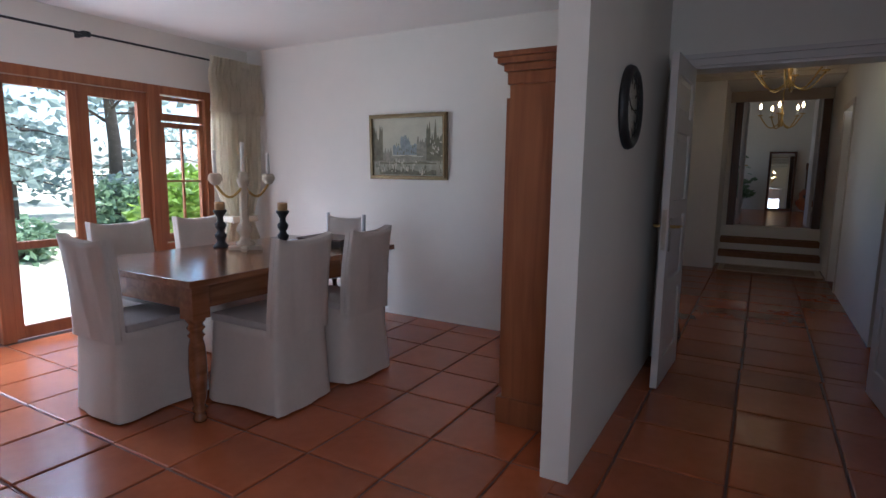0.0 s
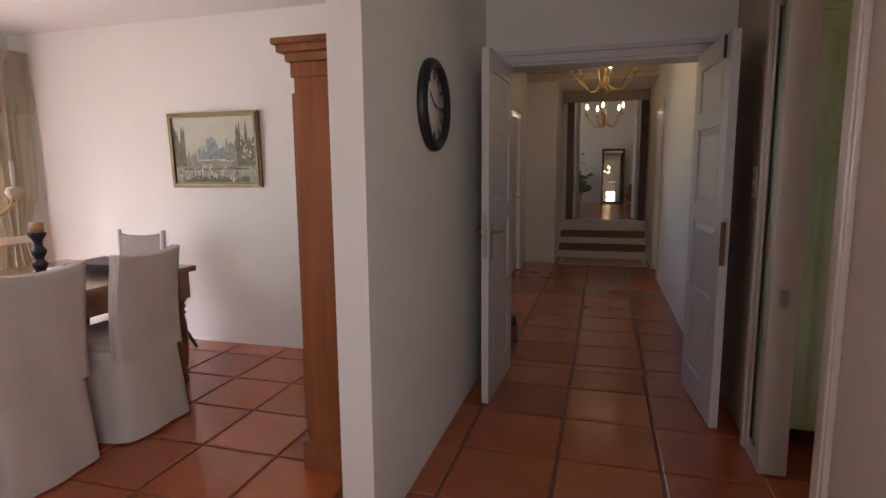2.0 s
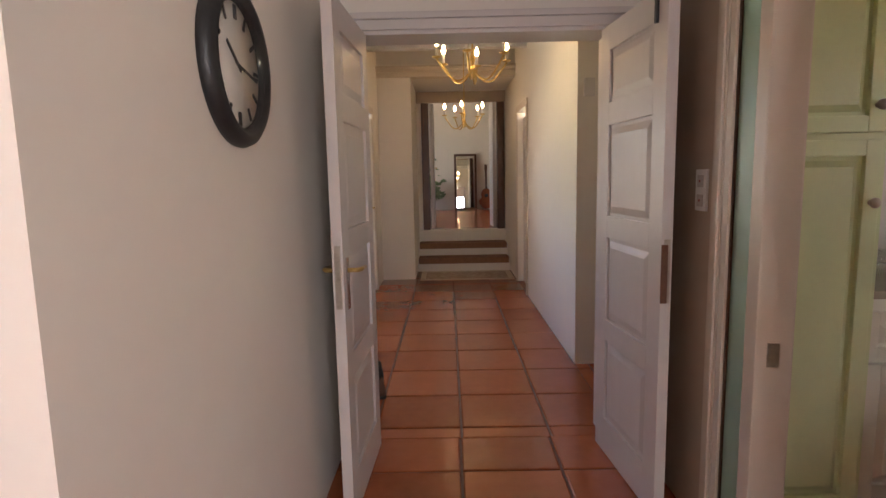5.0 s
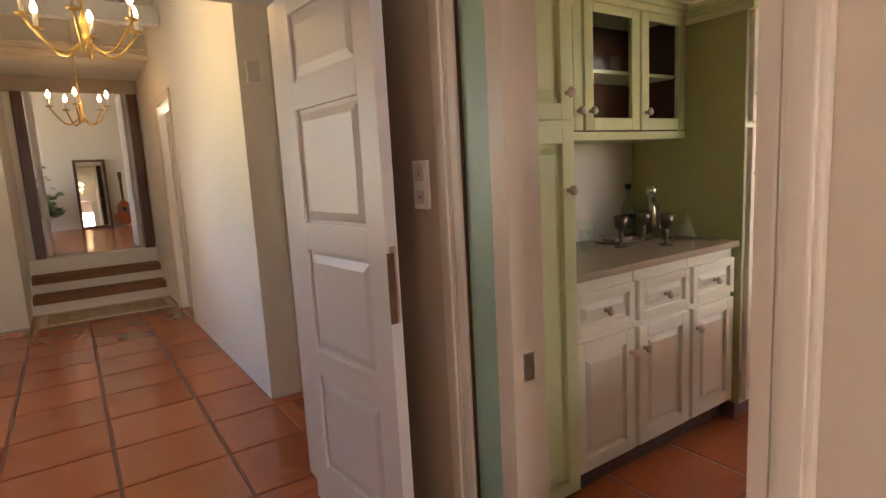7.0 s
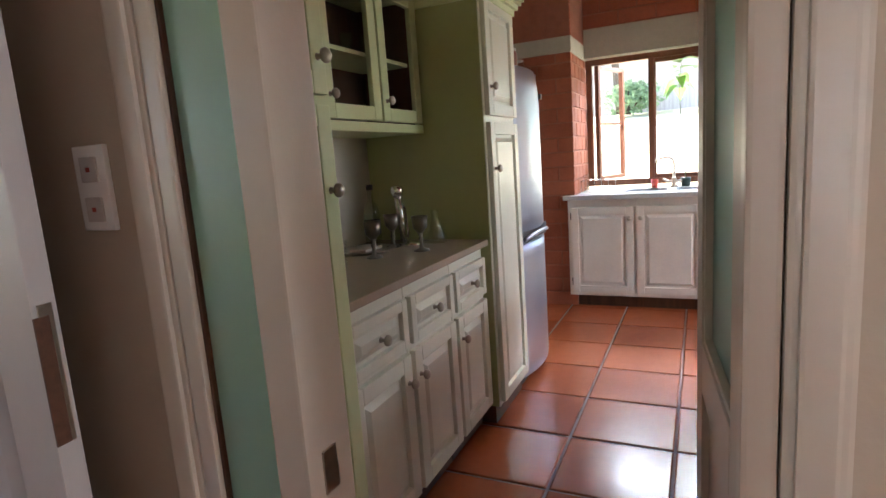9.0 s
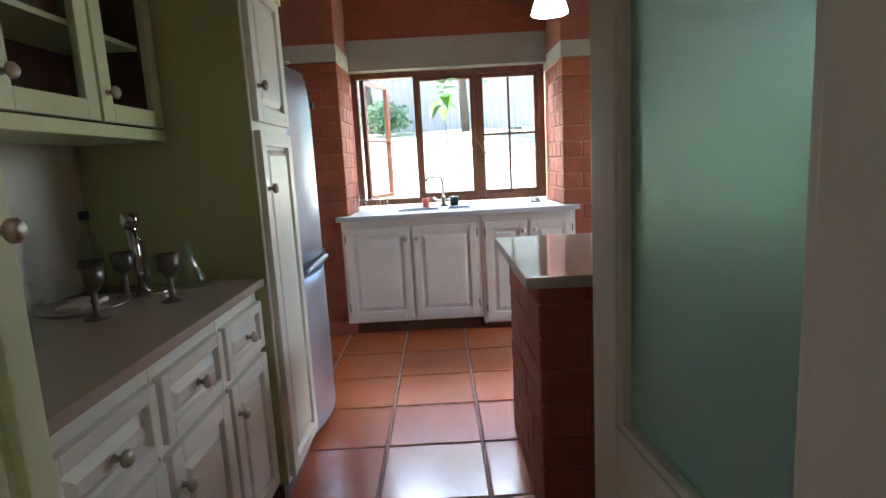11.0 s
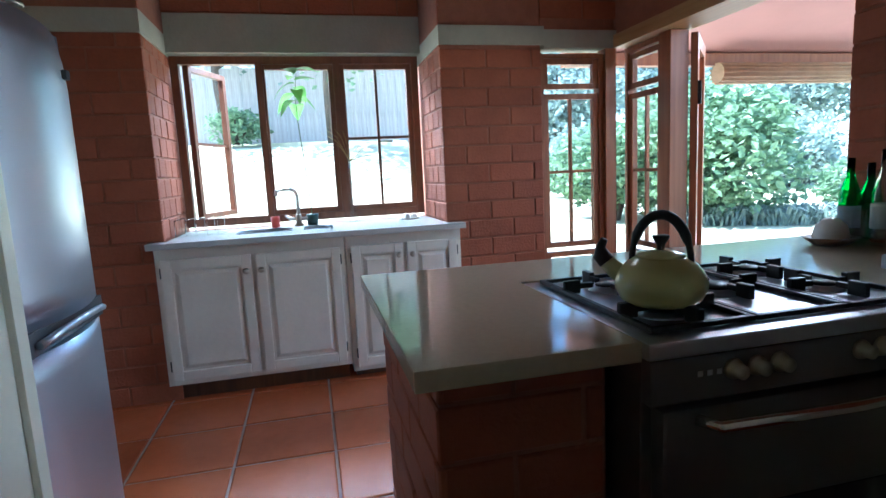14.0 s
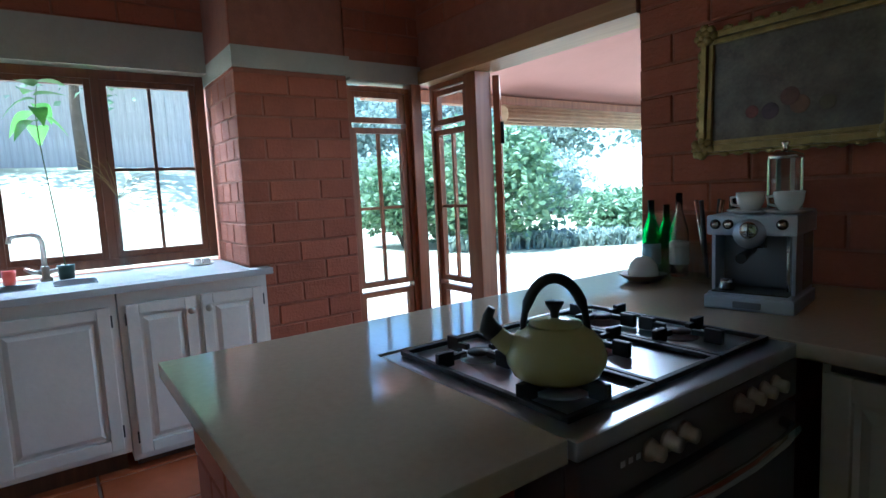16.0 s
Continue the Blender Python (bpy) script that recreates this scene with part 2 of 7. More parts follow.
def tube(bm, pts, r, seg=10, closed=False):
    """A round bar along points; r is one radius or one for each point."""
    pts = [Vector(p) for p in pts]
    rs = r if isinstance(r, (list, tuple)) else [r] * len(pts)
    rings = []
    up = None
    for i, p in enumerate(pts):
        a = pts[max(i - 1, 0)]
        b = pts[min(i + 1, len(pts) - 1)]
        d = (b - a).normalized()
        if up is None:
            up = d.orthogonal().normalized()
        up = (up - d * up.dot(d)).normalized()
        w = d.cross(up)
        rings.append([bm.verts.new(p + rs[i] * (math.cos(2 * math.pi * k / seg) * up + math.sin(2 * math.pi * k / seg) * w)) for k in range(seg)])
    for a, b in zip(rings, rings[1:]):
        for k in range(seg):
            f = bm.faces.new((a[k], a[(k + 1) % seg], b[(k + 1) % seg], b[k]))
            f.smooth = True
    bm.faces.new(rings[0][::-1])
    bm.faces.new(rings[-1])
    return bm


def sweep(bm, outline, path, closed=False):
    """An outline (u, v) swept straight along x from path[0] to path[1]; u is y, v is z."""
    x0, x1 = path
    a = [bm.verts.new((x0, u, v)) for u, v in outline]
    b = [bm.verts.new((x1, u, v)) for u, v in outline]
    k = len(outline)
    for i in range(k):
        j = (i + 1) % k
        bm.faces.new((a[i], a[j], b[j], b[i]))
    bm.faces.new(a[::-1])
    bm.faces.new(b)
    return bm


def part(name, bm, material, parent=None, label="", m=None):
    bmesh.ops.recalc_face_normals(bm, faces=bm.faces)
    me = bpy.data.meshes.new(name)
    bm.to_mesh(me)
    bm.free()
    me.materials.append(material)
    ob = new(name, me)
    if m is not None:
        ob.matrix_basis = m
    if parent is not None:
        ob.parent = parent
    if label:
        tagged(ob, label)
    return ob


def thing(name, m, label, category, group="", kind=""):
    o = new(name)
    o.empty_display_size = 0.1
    o.matrix_basis = m
    return tagged(o, label, category, group, kind)


def structure(name, bm, material, label, category):
    return tagged(part(name, bm, material), label, category, kind="structure")


def wall(name, x0, x1, y0, y1, z0, z1, holes=(), material=PLASTER, label="white plastered wall", make=True):
    """A wall with holes (a0, a1, z0, z1) along its longer side."""
    bm = bmesh.new()
    along_x = (x1 - x0) > (y1 - y0)
    lo, hi = (x0, x1) if along_x else (y0, y1)

    def piece(a0, a1, c0, c1):
        if a1 - a0 > 1e-4 and c1 - c0 > 1e-4:
            if along_x:
                box(bm, a0, a1, y0, y1, c0, c1)
            else:
                box(bm, x0, x1, a0, a1, c0, c1)
    at = lo
    for a0, a1, c0, c1 in sorted(holes):
        piece(at, a0, z0, z1)
        piece(a0, a1, z0, c0)
        piece(a0, a1, c1, z1)
        at = a1
    piece(at, hi, z0, z1)
    return structure(name, bm, material, label, "wall")


# ---------- structure ----------
CH = 2.52
wall("wall_north", -4.65, 1.11, 4.41, 4.53, 0, CH, [(-0.25, 0.97, 0, 2.03)], label="white plastered wall with a wide double doorway")
wall("wall_clock", -0.49, -0.365, 2.45, 4.41, 0, CH, label="short white plastered wall beside the dining area")
wall("wall_dining_west", -4.65, -4.5, -1.6, 4.41, 0, CH, [(1.1, 3.95, 0, 2.05)], label="white plastered wall with timber French doors")
# the first opening is unseen, added to let light into the hall
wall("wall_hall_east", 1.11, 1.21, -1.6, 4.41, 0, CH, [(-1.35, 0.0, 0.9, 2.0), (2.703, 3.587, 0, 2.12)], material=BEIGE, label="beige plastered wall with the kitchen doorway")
wall("wall_south", -4.65, 1.21, -1.75, -1.6, 0, CH, label="plain white plastered wall")
structure("ceiling_dining", B(-4.65, 1.21, -1.75, 4.53, CH, CH + 0.1), CEIL, "smooth white plastered ceiling", "ceiling")
structure("floor_base", B(-4.65, 1.21, -1.75, 4.53, -0.12, -0.008), GROUT, "dark grout bed under terracotta tiles", "floor")
# corridor beyond the double doors
structure("floor_base_corridor", B(-1.2, 2.2, 4.53, 9.66, -0.12, -0.008), GROUT, "dark grout bed under corridor tiles", "floor")
# the first opening is unseen, added so daylight reaches the corridor
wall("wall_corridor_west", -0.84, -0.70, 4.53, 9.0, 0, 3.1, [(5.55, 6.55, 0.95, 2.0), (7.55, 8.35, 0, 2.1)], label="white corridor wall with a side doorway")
wall("wall_corridor_pier", -0.84, -0.27, 9.0, 10.3, 0, 3.1, label="white plastered pier beside the steps")
wall("wall_corridor_east", 1.07, 1.22, 5.57, 10.3, 0, 3.1, [(7.95, 8.75, 0, 2.12)], label="white corridor wall with a side doorway")
wall("wall_recess_east", 2.1, 2.2, 4.53, 5.57, 0, 3.1)
wall("wall_recess_north", 1.22, 2.2, 5.57, 5.7, 0, 3.1, [(1.32, 2.04, 0, 2.08)], label="white recess wall with a door")
wall("wall_corridor_head", -0.84, 2.2, 4.531, 4.6, 2.03, 3.1)
wall("wall_recess_south", 1.11, 2.2, 4.531, 4.6, 0, 2.03)
structure("ceiling_corridor", B(-0.84, 2.2, 4.53, 9.05, 3.0, 3.1), BOARDS, "pale blue-white board ceiling above beams", "ceiling")
structure("ceiling_steps", B(-0.27, 1.07, 9.0, 10.3, 2.62, 2.72), CEIL, "lowered white ceiling over the steps", "ceiling")
wall("wall_bulkhead", -0.27, 1.07, 9.0, 9.12, 2.62, 3.1)
# raised far room
Z2 = 0.54
wall("wall_far_front", -3.0, 4.0, 10.3, 10.42, 0, 3.6, [(-0.20, 1.06, Z2, 2.48)], label="white wall with dark timber double doorway")
wall("wall_far_end", -3.0, 4.0, 15.5, 15.62, 0, 3.6, label="pale end wall of the raised room")
# opening out of view, added as a way in for light
wall("wall_far_west", -3.1, -3.0, 10.3, 15.62, 0, 3.6, [(11.5, 13.8, 1.2, 2.6)])
wall("wall_far_east", 4.0, 4.1, 10.3, 15.62, 0, 3.6)
structure("ceiling_far", B(-3.1, 4.1, 10.3, 15.62, 3.6, 3.7), CEIL, "white ceiling of the raised room", "ceiling")
structure("floor_far", B(-3.0, 4.0, 10.42, 15.5, 0.3, Z2), TILE, "glossy brown tiled floor of the raised room", "floor")
# fill lamp outside that added opening, lights the raised room
area("fill_lamp_far_room", (-3.15, 12.65, 1.9), (1, 13.5, 1.2), 2.2, 1.3, 2.2)
# fill lamp in the added corridor opening
area("fill_lamp_corridor", (-0.86, 6.05, 1.45), (1, 6.05, 1.2), 1.0, 1.0, 0.25)

# kitchen shell
KC = 2.95
structure("floor_base_kitchen", B(1.211, 5.75, 0.6, 4.53, -0.12, -0.006), mat("pale_grout", (0.30, 0.21, 0.18), 0.8, var=0.2, scale=12, bump=0.2, bump_scale=90), "grey grout bed under kitchen tiles", "floor")
wall("wall_kitchen_north", 1.211, 5.05, 4.30, 4.53, 0, KC, label="pale plastered wall behind the cabinets")
wall("wall_kitchen_west", 1.211, 1.262, 0.75, 4.30, 0, KC, [(2.703, 3.587, 0, 2.12)], label="plastered kitchen wall")
structure("ceiling_kitchen", B(1.21, 5.75, 0.6, 4.53, KC, KC + 0.1), mat("brown_ceiling", (0.16, 0.07, 0.04), 0.7, var=0.2, scale=4), "dark timber kitchen ceiling", "ceiling")


# ---------- joinery ----------
def raised_panel(bm, x0, x1, z0, z1, y, depth=0.008, edge=0.035):
    """A fielded panel in the plane y, standing proud towards -y."""
    a = [bm.verts.new(p) for p in ((x0, y, z0), (x1, y, z0), (x1, y, z1), (x0, y, z1))]
    e = min(edge, (x1 - x0) * 0.3, (z1 - z0) * 0.3)
    b = [bm.verts.new(p) for p in ((x0 + e, y - depth, z0 + e), (x1 - e, y - depth, z0 + e), (x1 - e, y - depth, z1 - e), (x0 + e, y - depth, z1 - e))]
    for i in range(4):
        j = (i + 1) % 4
        bm.faces.new((a[i], a[j], b[j], b[i]))
    bm.faces.new(b)
    return bm


def frame_bm(w, h, t, sw, z0=0.0, x0=0.0, y=0.0, rails=(), bev=0.003):
    """Stiles and rails round openings; returns the mesh and the openings."""
    bm = bmesh.new()
    box(bm, x0, x0 + sw, y - t, y, z0, z0 + h, bev)
    box(bm, x0 + w - sw, x0 + w, y - t, y, z0, z0 + h, bev)
    zs = []
    box(bm, x0 + sw, x0 + w - sw, y - t, y, z0, z0 + sw, bev)
    lo = sw
    for r in rails:
        box(bm, x0 + sw, x0 + w - sw, y - t, y, z0 + r - sw / 2, z0 + r + sw / 2, bev)
        zs.append((lo, r - sw / 2))
        lo = r + sw / 2
    box(bm, x0 + sw, x0 + w - sw, y - t, y, z0 + h - sw, z0 + h, bev)
    zs.append((lo, h - sw))
    return bm, [(x0 + sw, x0 + w - sw, z0 + a, z0 + b) for a, b in zs]


def knob(parent, x, y, z, material=NICKEL, r=0.018, name="knob"):
    bm = lathe(bmesh.new(), [(0.0, 0.0), (0.011, 0.0), (0.008, 0.004), (0.006, 0.012), (0.009, 0.016), (r, 0.022), (r * 1.02, 0.029), (r * 0.7, 0.036), (0.0, 0.038)], seg=14, m=pose(x, y, z, 90, 0, 0))
    return part(name, bm, material, parent)


def cab_door(parent, x0, x1, z0, z1, y, material, side, kz=None, glazed=False, name="cabinet_door", knob_z=None):
    """A framed door whose front faces -y; side: -1 or 1 for the knob's edge, 0 for its middle."""
    sw = 0.055 if (z1 - z0) > 0.3 else 0.035
    bm, op = frame_bm(x1 - x0, z1 - z0, 0.024, sw, z0, x0, y, bev=0.005)
    if not glazed:
        a = op[0]
        pn = B(a[0], a[1], y - 0.006, y - 0.001, a[2], a[3])
        raised_panel(pn, a[0] + 0.014, a[1] - 0.014, a[2] + 0.014, a[3] - 0.014, y - 0.0065, 0.014, 0.022)
    d = part(name, bm, material, parent)
    if not glazed:
        part("raised_panel", pn, material, d)
    if glazed:
        a = op[0]
        p = part("glass_pane", B(a[0], a[1], y - 0.012, y - 0.009, a[2], a[3]), PANE, d)
        p.visible_shadow = False
    kx = (x0 + x1) / 2 if side == 0 else (x1 - 0.03 if side > 0 else x0 + 0.03)
    knob(d, kx, y - 0.022, knob_z if knob_z is not None else (z0 + z1) / 2)
    return d


def carcass(w, d, z0, z1, t=0.018, shelves=()):
    bm = bmesh.new()
    box(bm, 0, t, 0, d, z0, z1, 0.002)
    box(bm, w - t, w, 0, d, z0, z1, 0.002)
    box(bm, t, w - t, 0, d, z0, z0 + t)
    box(bm, t, w - t, 0, d, z1 - t, z1)
    box(bm, t, w - t, d - 0.01, d, z0 + t, z1 - t)
    for s in shelves:
        box(bm, t, w - t, 0.03, d - 0.01, s, s + 0.016)
    return bm


def hinge_marks(parent, pts, y):
    for x, z in pts:
        part("hinge", B(x - 0.007, x + 0.007, y - 0.026, y - 0.02, z - 0.03, z + 0.03, 0.002), BLACK, parent)


# four-panel interior door, hinge at x=0, face towards -y
def panel_door(name, m, w, h, label, lock_z=0.98, side=1, kind=""):
    d = thing(name, m, label, "door", kind=kind)
    sw, t = 0.105, 0.042
    bm = bmesh.new()
    box(bm, 0, sw, -t / 2, t / 2, 0, h, 0.003)
    box(bm, w - sw, w, -t / 2, t / 2, 0, h, 0.003)
    zs = [0.0, 0.17, 0.56, 0.66, 1.05, 1.15, 1.56, 1.66, h - 0.11, h]
    for a, b in zip(zs[0::2], zs[1::2]):
        box(bm, sw, w - sw, -t / 2, t / 2, a, b, 0.003)
    part("door_frame", bm, DOORP, d)
    for a, b in zip(zs[1:-1:2], zs[2:-1:2]):
        pb = bmesh.new()
        box(pb, sw, w - sw, -0.008, 0.008, a, b)
        for s in (-1, 1):
            q = bmesh.new()
            raised_panel(q, sw + 0.015, w - sw - 0.015, a + 0.015, b - 0.015, -0.009, 0.009, 0.03)
            if s > 0:
                bmesh.ops.transform(q, matrix=pose(w, 0, 0, 0, 0, 180), verts=q.verts)
            me = bpy.data.meshes.new("tmp")
            q.to_mesh(me)
            pb.from_mesh(me)
            bpy.data.meshes.remove(me)
            q.free()
        part("door_panel", pb, DOORP, d)
    part("lock_plate", B(w - 0.002, w + 0.002, -0.012, 0.012, lock_z - 0.12, lock_z + 0.12, 0.001), NICKEL, d, "worn metal edge lock plate")
    return d, w, t


def lever(parent, x, z, y, sgn, toward):
    """A long plate with a lever handle on the face at y."""
    pl = part("handle_plate", B(x - 0.018, x + 0.018, y, y + sgn * 0.006, z - 0.13, z + 0.07, 0.002), CHROME, parent, "chrome handle plate")
    bm = bmesh.new()
    tube(bm, [(x, y, z + 0.02), (x, y + sgn * 0.04, z + 0.02), (x + toward * 0.02, y + sgn * 0.05, z + 0.02), (x + toward * 0.11, y + sgn * 0.05, z + 0.016)], [0.01, 0.009, 0.009, 0.007], 10)
    part("handle", bm, BRASS, pl, "brass lever handle")


# left leaf of the double door: hinge at the doorway, swung open along the clock wall
d, w, t = panel_door("door_left_leaf", pose(-0.205, 4.40, 0.008, 0, 0, -92.5), 0.645, 2.0, "open white four-panel door leaf with brass lever")
lever(d, 0.59, 0.98, -t / 2, -1, -1)
lever(d, 0.59, 0.98, t / 2, 1, -1)
for zz in (0.02, 1.88):
    part("bolt", B(0.56, 0.575, -0.034, -0.021, zz, zz + 0.11, 0.003), BLACK, d, "black iron door bolt")
d, w, t = panel_door("door_right_leaf", pose(0.925, 4.40, 0.008, 0, 0, -85), 0.645, 2.0, "open white four-panel door leaf with rebated lock edge")
for zz in (1.88,):
    part("bolt", B(0.56, 0.575, -0.034, -0.021, zz, zz + 0.11, 0.003), BLACK, d, "black iron door bolt")
part("lock_recess", B(0.6435, 0.6475, -0.021, 0.004, 0.86, 1.08, 0.001), mat("rust_brown_metal", (0.12, 0.05, 0.025), 0.6, var=0.4, scale=60), d, "rusty mortise lock face")


def trim(name, boxes, material=PAINTW, label="cream painted door architrave", category="trim", bev=0.004):
    bm = bmesh.new()
    for b in boxes:
        box(bm, *b, bev)
    return structure(name, bm, material, label, category)


# double doorway lining and stepped architrave
trim("doorway_lining", [(-0.25, -0.232, 4.405, 4.62, 0, 2.03), (0.952, 0.97, 4.405, 4.62, 0, 2.03), (-0.232, 0.952, 4.405, 4.62, 2.012, 2.03)], DOORP, "painted timber lining of the double doorway")
trim("doorway_head_trim", [(-0.308, 1.10, 4.385, 4.408, 2.03, 2.075), (-0.308, 1.10, 4.372, 4.408, 2.076, 2.105)], DOORP, "stepped painted moulding above the double doorway")
# kitchen doorway: frame, frosted sidelight, half-glazed door
bm = bmesh.new()
for y0, y1, xd in ((2.72, 2.755, 1.152), (3.347, 3.412, 1.205), (3.548, 3.585, 1.152)):
    box(bm, 1.09, xd, y0, y1, 0, 2.08, 0.006)
box(bm, 1.09, 1.152, 2.755, 3.347, 2.04, 2.08, 0.004)
box(bm, 1.09, 1.152, 3.412, 3.548, 2.04, 2.08, 0.004)
box(bm, 1.09, 1.152, 2.72, 3.585, 2.081, 2.12, 0.004)
box(bm, 1.095, 1.15, 3.412, 3.548, 0.0, 0.08, 0.004)
kframe = structure("door_frame_kitchen", bm, PAINTW, "cream painted kitchen door frame with a sidelight", "door frame")
bm = bmesh.new()
for y0, y1 in ((3.587, 3.655), (2.655, 2.718)):
    box(bm, 1.088, 1.109, y0, y1, 0, 2.18, 0.006)
    box(bm, 1.080, 1.109, (y0 + 0.012), y1 - 0.012, 0, 2.17, 0.005)
box(bm, 1.088, 1.109, 2.72, 3.585, 2.122, 2.18, 0.006)
structure("architrave_kitchen", bm, PAINTW, "cream moulded architrave round the kitchen doorway", "trim")
sl = part("sidelight_pane", B(1.110, 1.116, 3.412, 3.548, 0.08, 2.04), FROST, kframe, "pale green frosted glass sidelight")
part("strike_plate", B(1.125, 1.16, 3.3435, 3.348, 0.765, 0.84, 0.001), NICKEL, kframe, "tarnished metal strike plate")
# bead coloured dark to stand for the shadow line beside the glass
part("sidelight_bead_shadow", B(1.100, 1.109, 3.540, 3.5475, 0.08, 2.04, 0.002), DARKOAK, kframe, "glazing bead coloured dark for its shadow line")

kd = thing("door_kitchen", pose(1.16, 2.75, 0.01, 0, 0, 5.4), "open cream half-glazed door with frosted glass", "door")
bm = bmesh.new()
KW = 0.515
for x0, x1 in ((0, 0.085), (KW - 0.085, KW)):
    box(bm, x0, x1, -0.042, 0, 0, 2.02, 0.004)
for a, b in ((0, 0.18), (0.80, 0.90), (1.92, 2.02)):
    box(bm, 0.085, KW - 0.085, -0.042, 0, a, b, 0.004)
part("door_frame", bm, PAINTW, kd)
pb = B(0.085, KW - 0.085, -0.028, -0.014, 0.18, 0.80)
raised_panel(pb, 0.1, KW - 0.1, 0.2, 0.78, -0.029, 0.009, 0.03)
part("door_panel", pb, PAINTW, kd)
part("glass_pane", B(0.085, KW - 0.085, -0.024, -0.018, 0.90, 1.92), FROST, kd, "pale green frosted glass pane")
bm = bmesh.new()
for x0, x1, a, b in ((0.085, 0.097, 0.9, 1.92), (KW - 0.097, KW - 0.085, 0.9, 1.92), (0.097, KW - 0.097, 0.9, 0.912), (0.097, KW - 0.097, 1.908, 1.92)):
    box(bm, x0, x1, -0.018, -0.004, a, b, 0.002)
    box(bm, x0, x1, -0.038, -0.024, a, b, 0.002)
part("glazing_bead", bm, PAINTW, kd)
part("lock_plate", B(KW - 0.001, KW + 0.003, -0.034, -0.008, 0.76, 0.90, 0.001), NICKEL, kd, "tarnished lock plate in the edge")

# light switch on the hall wall
sw = thing("light_switch", pose(1.109, 3.765, 1.285, 0, 0, -90), "white plastic double light switch on the hall wall", "light switch")
part("plate", B(-0.042, 0.042, -0.010, 0, -0.075, 0.075, 0.003), mat("switch_plastic", (0.86, 0.86, 0.84), 0.4, var=0.02), sw)
for zz in (-0.037, 0.033):
    part("rocker", B(-0.022, 0.022, -0.014, -0.0095, zz - 0.022, zz + 0.022, 0.003), DOORP, sw)
    part("marking", B(-0.005, 0.005, -0.0148, -0.0139, zz - 0.004, zz + 0.004), mat("red_dot", (0.4, 0.06, 0.04), 0.5), sw)

# wall clock on the short wall
ck = thing("wall_clock", pose(-0.364, 3.19, 1.643, 0, 0, 90), "large round black-framed wall clock with pale dial", "clock")
R = 0.203
part("rim", lathe(bmesh.new(), [(R - 0.05, 0.0), (R, 0.0), (R + 0.003, 0.012), (R - 0.004, 0.03), (R - 0.022, 0.042), (R - 0.032, 0.038), (R - 0.038, 0.03), (R - 0.045, 0.028), (R - 0.05, 0.0)], seg=56, m=pose(0, 0, 0, 90, 0, 0)), BLACK, ck)
part("dial", lathe(bmesh.new(), [(0.0, 0.0), (R - 0.045, 0.0), (R - 0.045, 0.02), (0.0, 0.02)], seg=56, m=pose(0, 0.006, 0, 90, 0, 0)), mat("clock_dial", (0.72, 0.69, 0.62), 0.6, var=0.05, scale=8), ck)
DIALBLK = mat("dial_black", (0.03, 0.03, 0.03), 0.6)
for i in range(12):
    a = math.radians(30 * i)
    bm = B(-0.005, 0.005, -0.0165, -0.0139, 0.115, 0.15, m=pose(0, 0, 0, 0, 30 * i, 0))
    if i % 3 == 0:
        box(bm, 0.008, 0.014, -0.0165, -0.0139, 0.115, 0.15, m=pose(0, 0, 0, 0, 30 * i, 0))
    part("numeral", bm, DIALBLK, ck)
part("hour_hand", B(-0.006, 0.006, -0.0195, -0.0175, -0.02, 0.085, 0.001, m=pose(0, 0, 0, 0, -55, 0)), DIALBLK, ck)
part("minute_hand", B(-0.004, 0.004, -0.0225, -0.0205, -0.03, 0.125, 0.001, m=pose(0, 0, 0, 0, 100, 0)), DIALBLK, ck)
cg = part("cover_glass", lathe(bmesh.new(), [(0.0, 0.030), (R - 0.044, 0.030), (R - 0.044, 0.032), (0.0, 0.033)], seg=48, m=pose(0, 0, 0, 90, 0, 0)), thin_glass("clock_glass", (0.97, 0.97, 0.97), 0.04), ck)
cg.visible_shadow = False

# ---------- corridor ----------
for i in range(3):
    s = structure("step_%d" % (i + 1), B(-0.27, 1.07, 9.6 + 0.3 * i, 10.3, 0.18 * i, 0.18 * (i + 1), 0.006), PLASTER, "white plastered step with a brown carpet tread", "step")
CARPET = mat("brown_carpet", (0.22, 0.11, 0.06), 0.98, var=0.25, scale=25, bump=0.5, bump_scale=300)
for i in range(2):
    zt = 0.18 * (i + 1)
    bm = B(-0.25, 1.05, 9.6 + 0.3 * i, 9.895 + 0.3 * i, zt, zt + 0.012, 0.004)
    box(bm, -0.25, 1.05, 9.585 + 0.3 * i, 9.599 + 0.3 * i, zt - 0.07, zt + 0.012, 0.005)
    r = tagged(part("stair_carpet", bm, CARPET), "brown carpet strip lying on a white step", "carpet", group="stair carpets")
rug = thing("rug", pose(0.42, 9.18, 0.0), "worn cream and rust patterned rug before the steps", "rug")
part("weave", B(-0.62, 0.62, -0.33, 0.33, 0.001, 0.012, 0.003), mat("rug_field", (0.34, 0.20, 0.13), 0.98, var=0.5, scale=14, hue2=(0.55, 0.45, 0.34), bump=0.4, bump_scale=200), rug)
for x0, x1, y0, y1 in ((-0.62, 0.62, -0.33, -0.27), (-0.62, 0.62, 0.27, 0.33), (-0.62, -0.55, -0.265, 0.265), (0.55, 0.62, -0.265, 0.265)):
    part("border", B(x0, x1, y0, y1, 0.0125, 0.0165, 0.001), mat("rug_border", (0.52, 0.44, 0.34), 0.98, var=0.25, scale=20), rug)
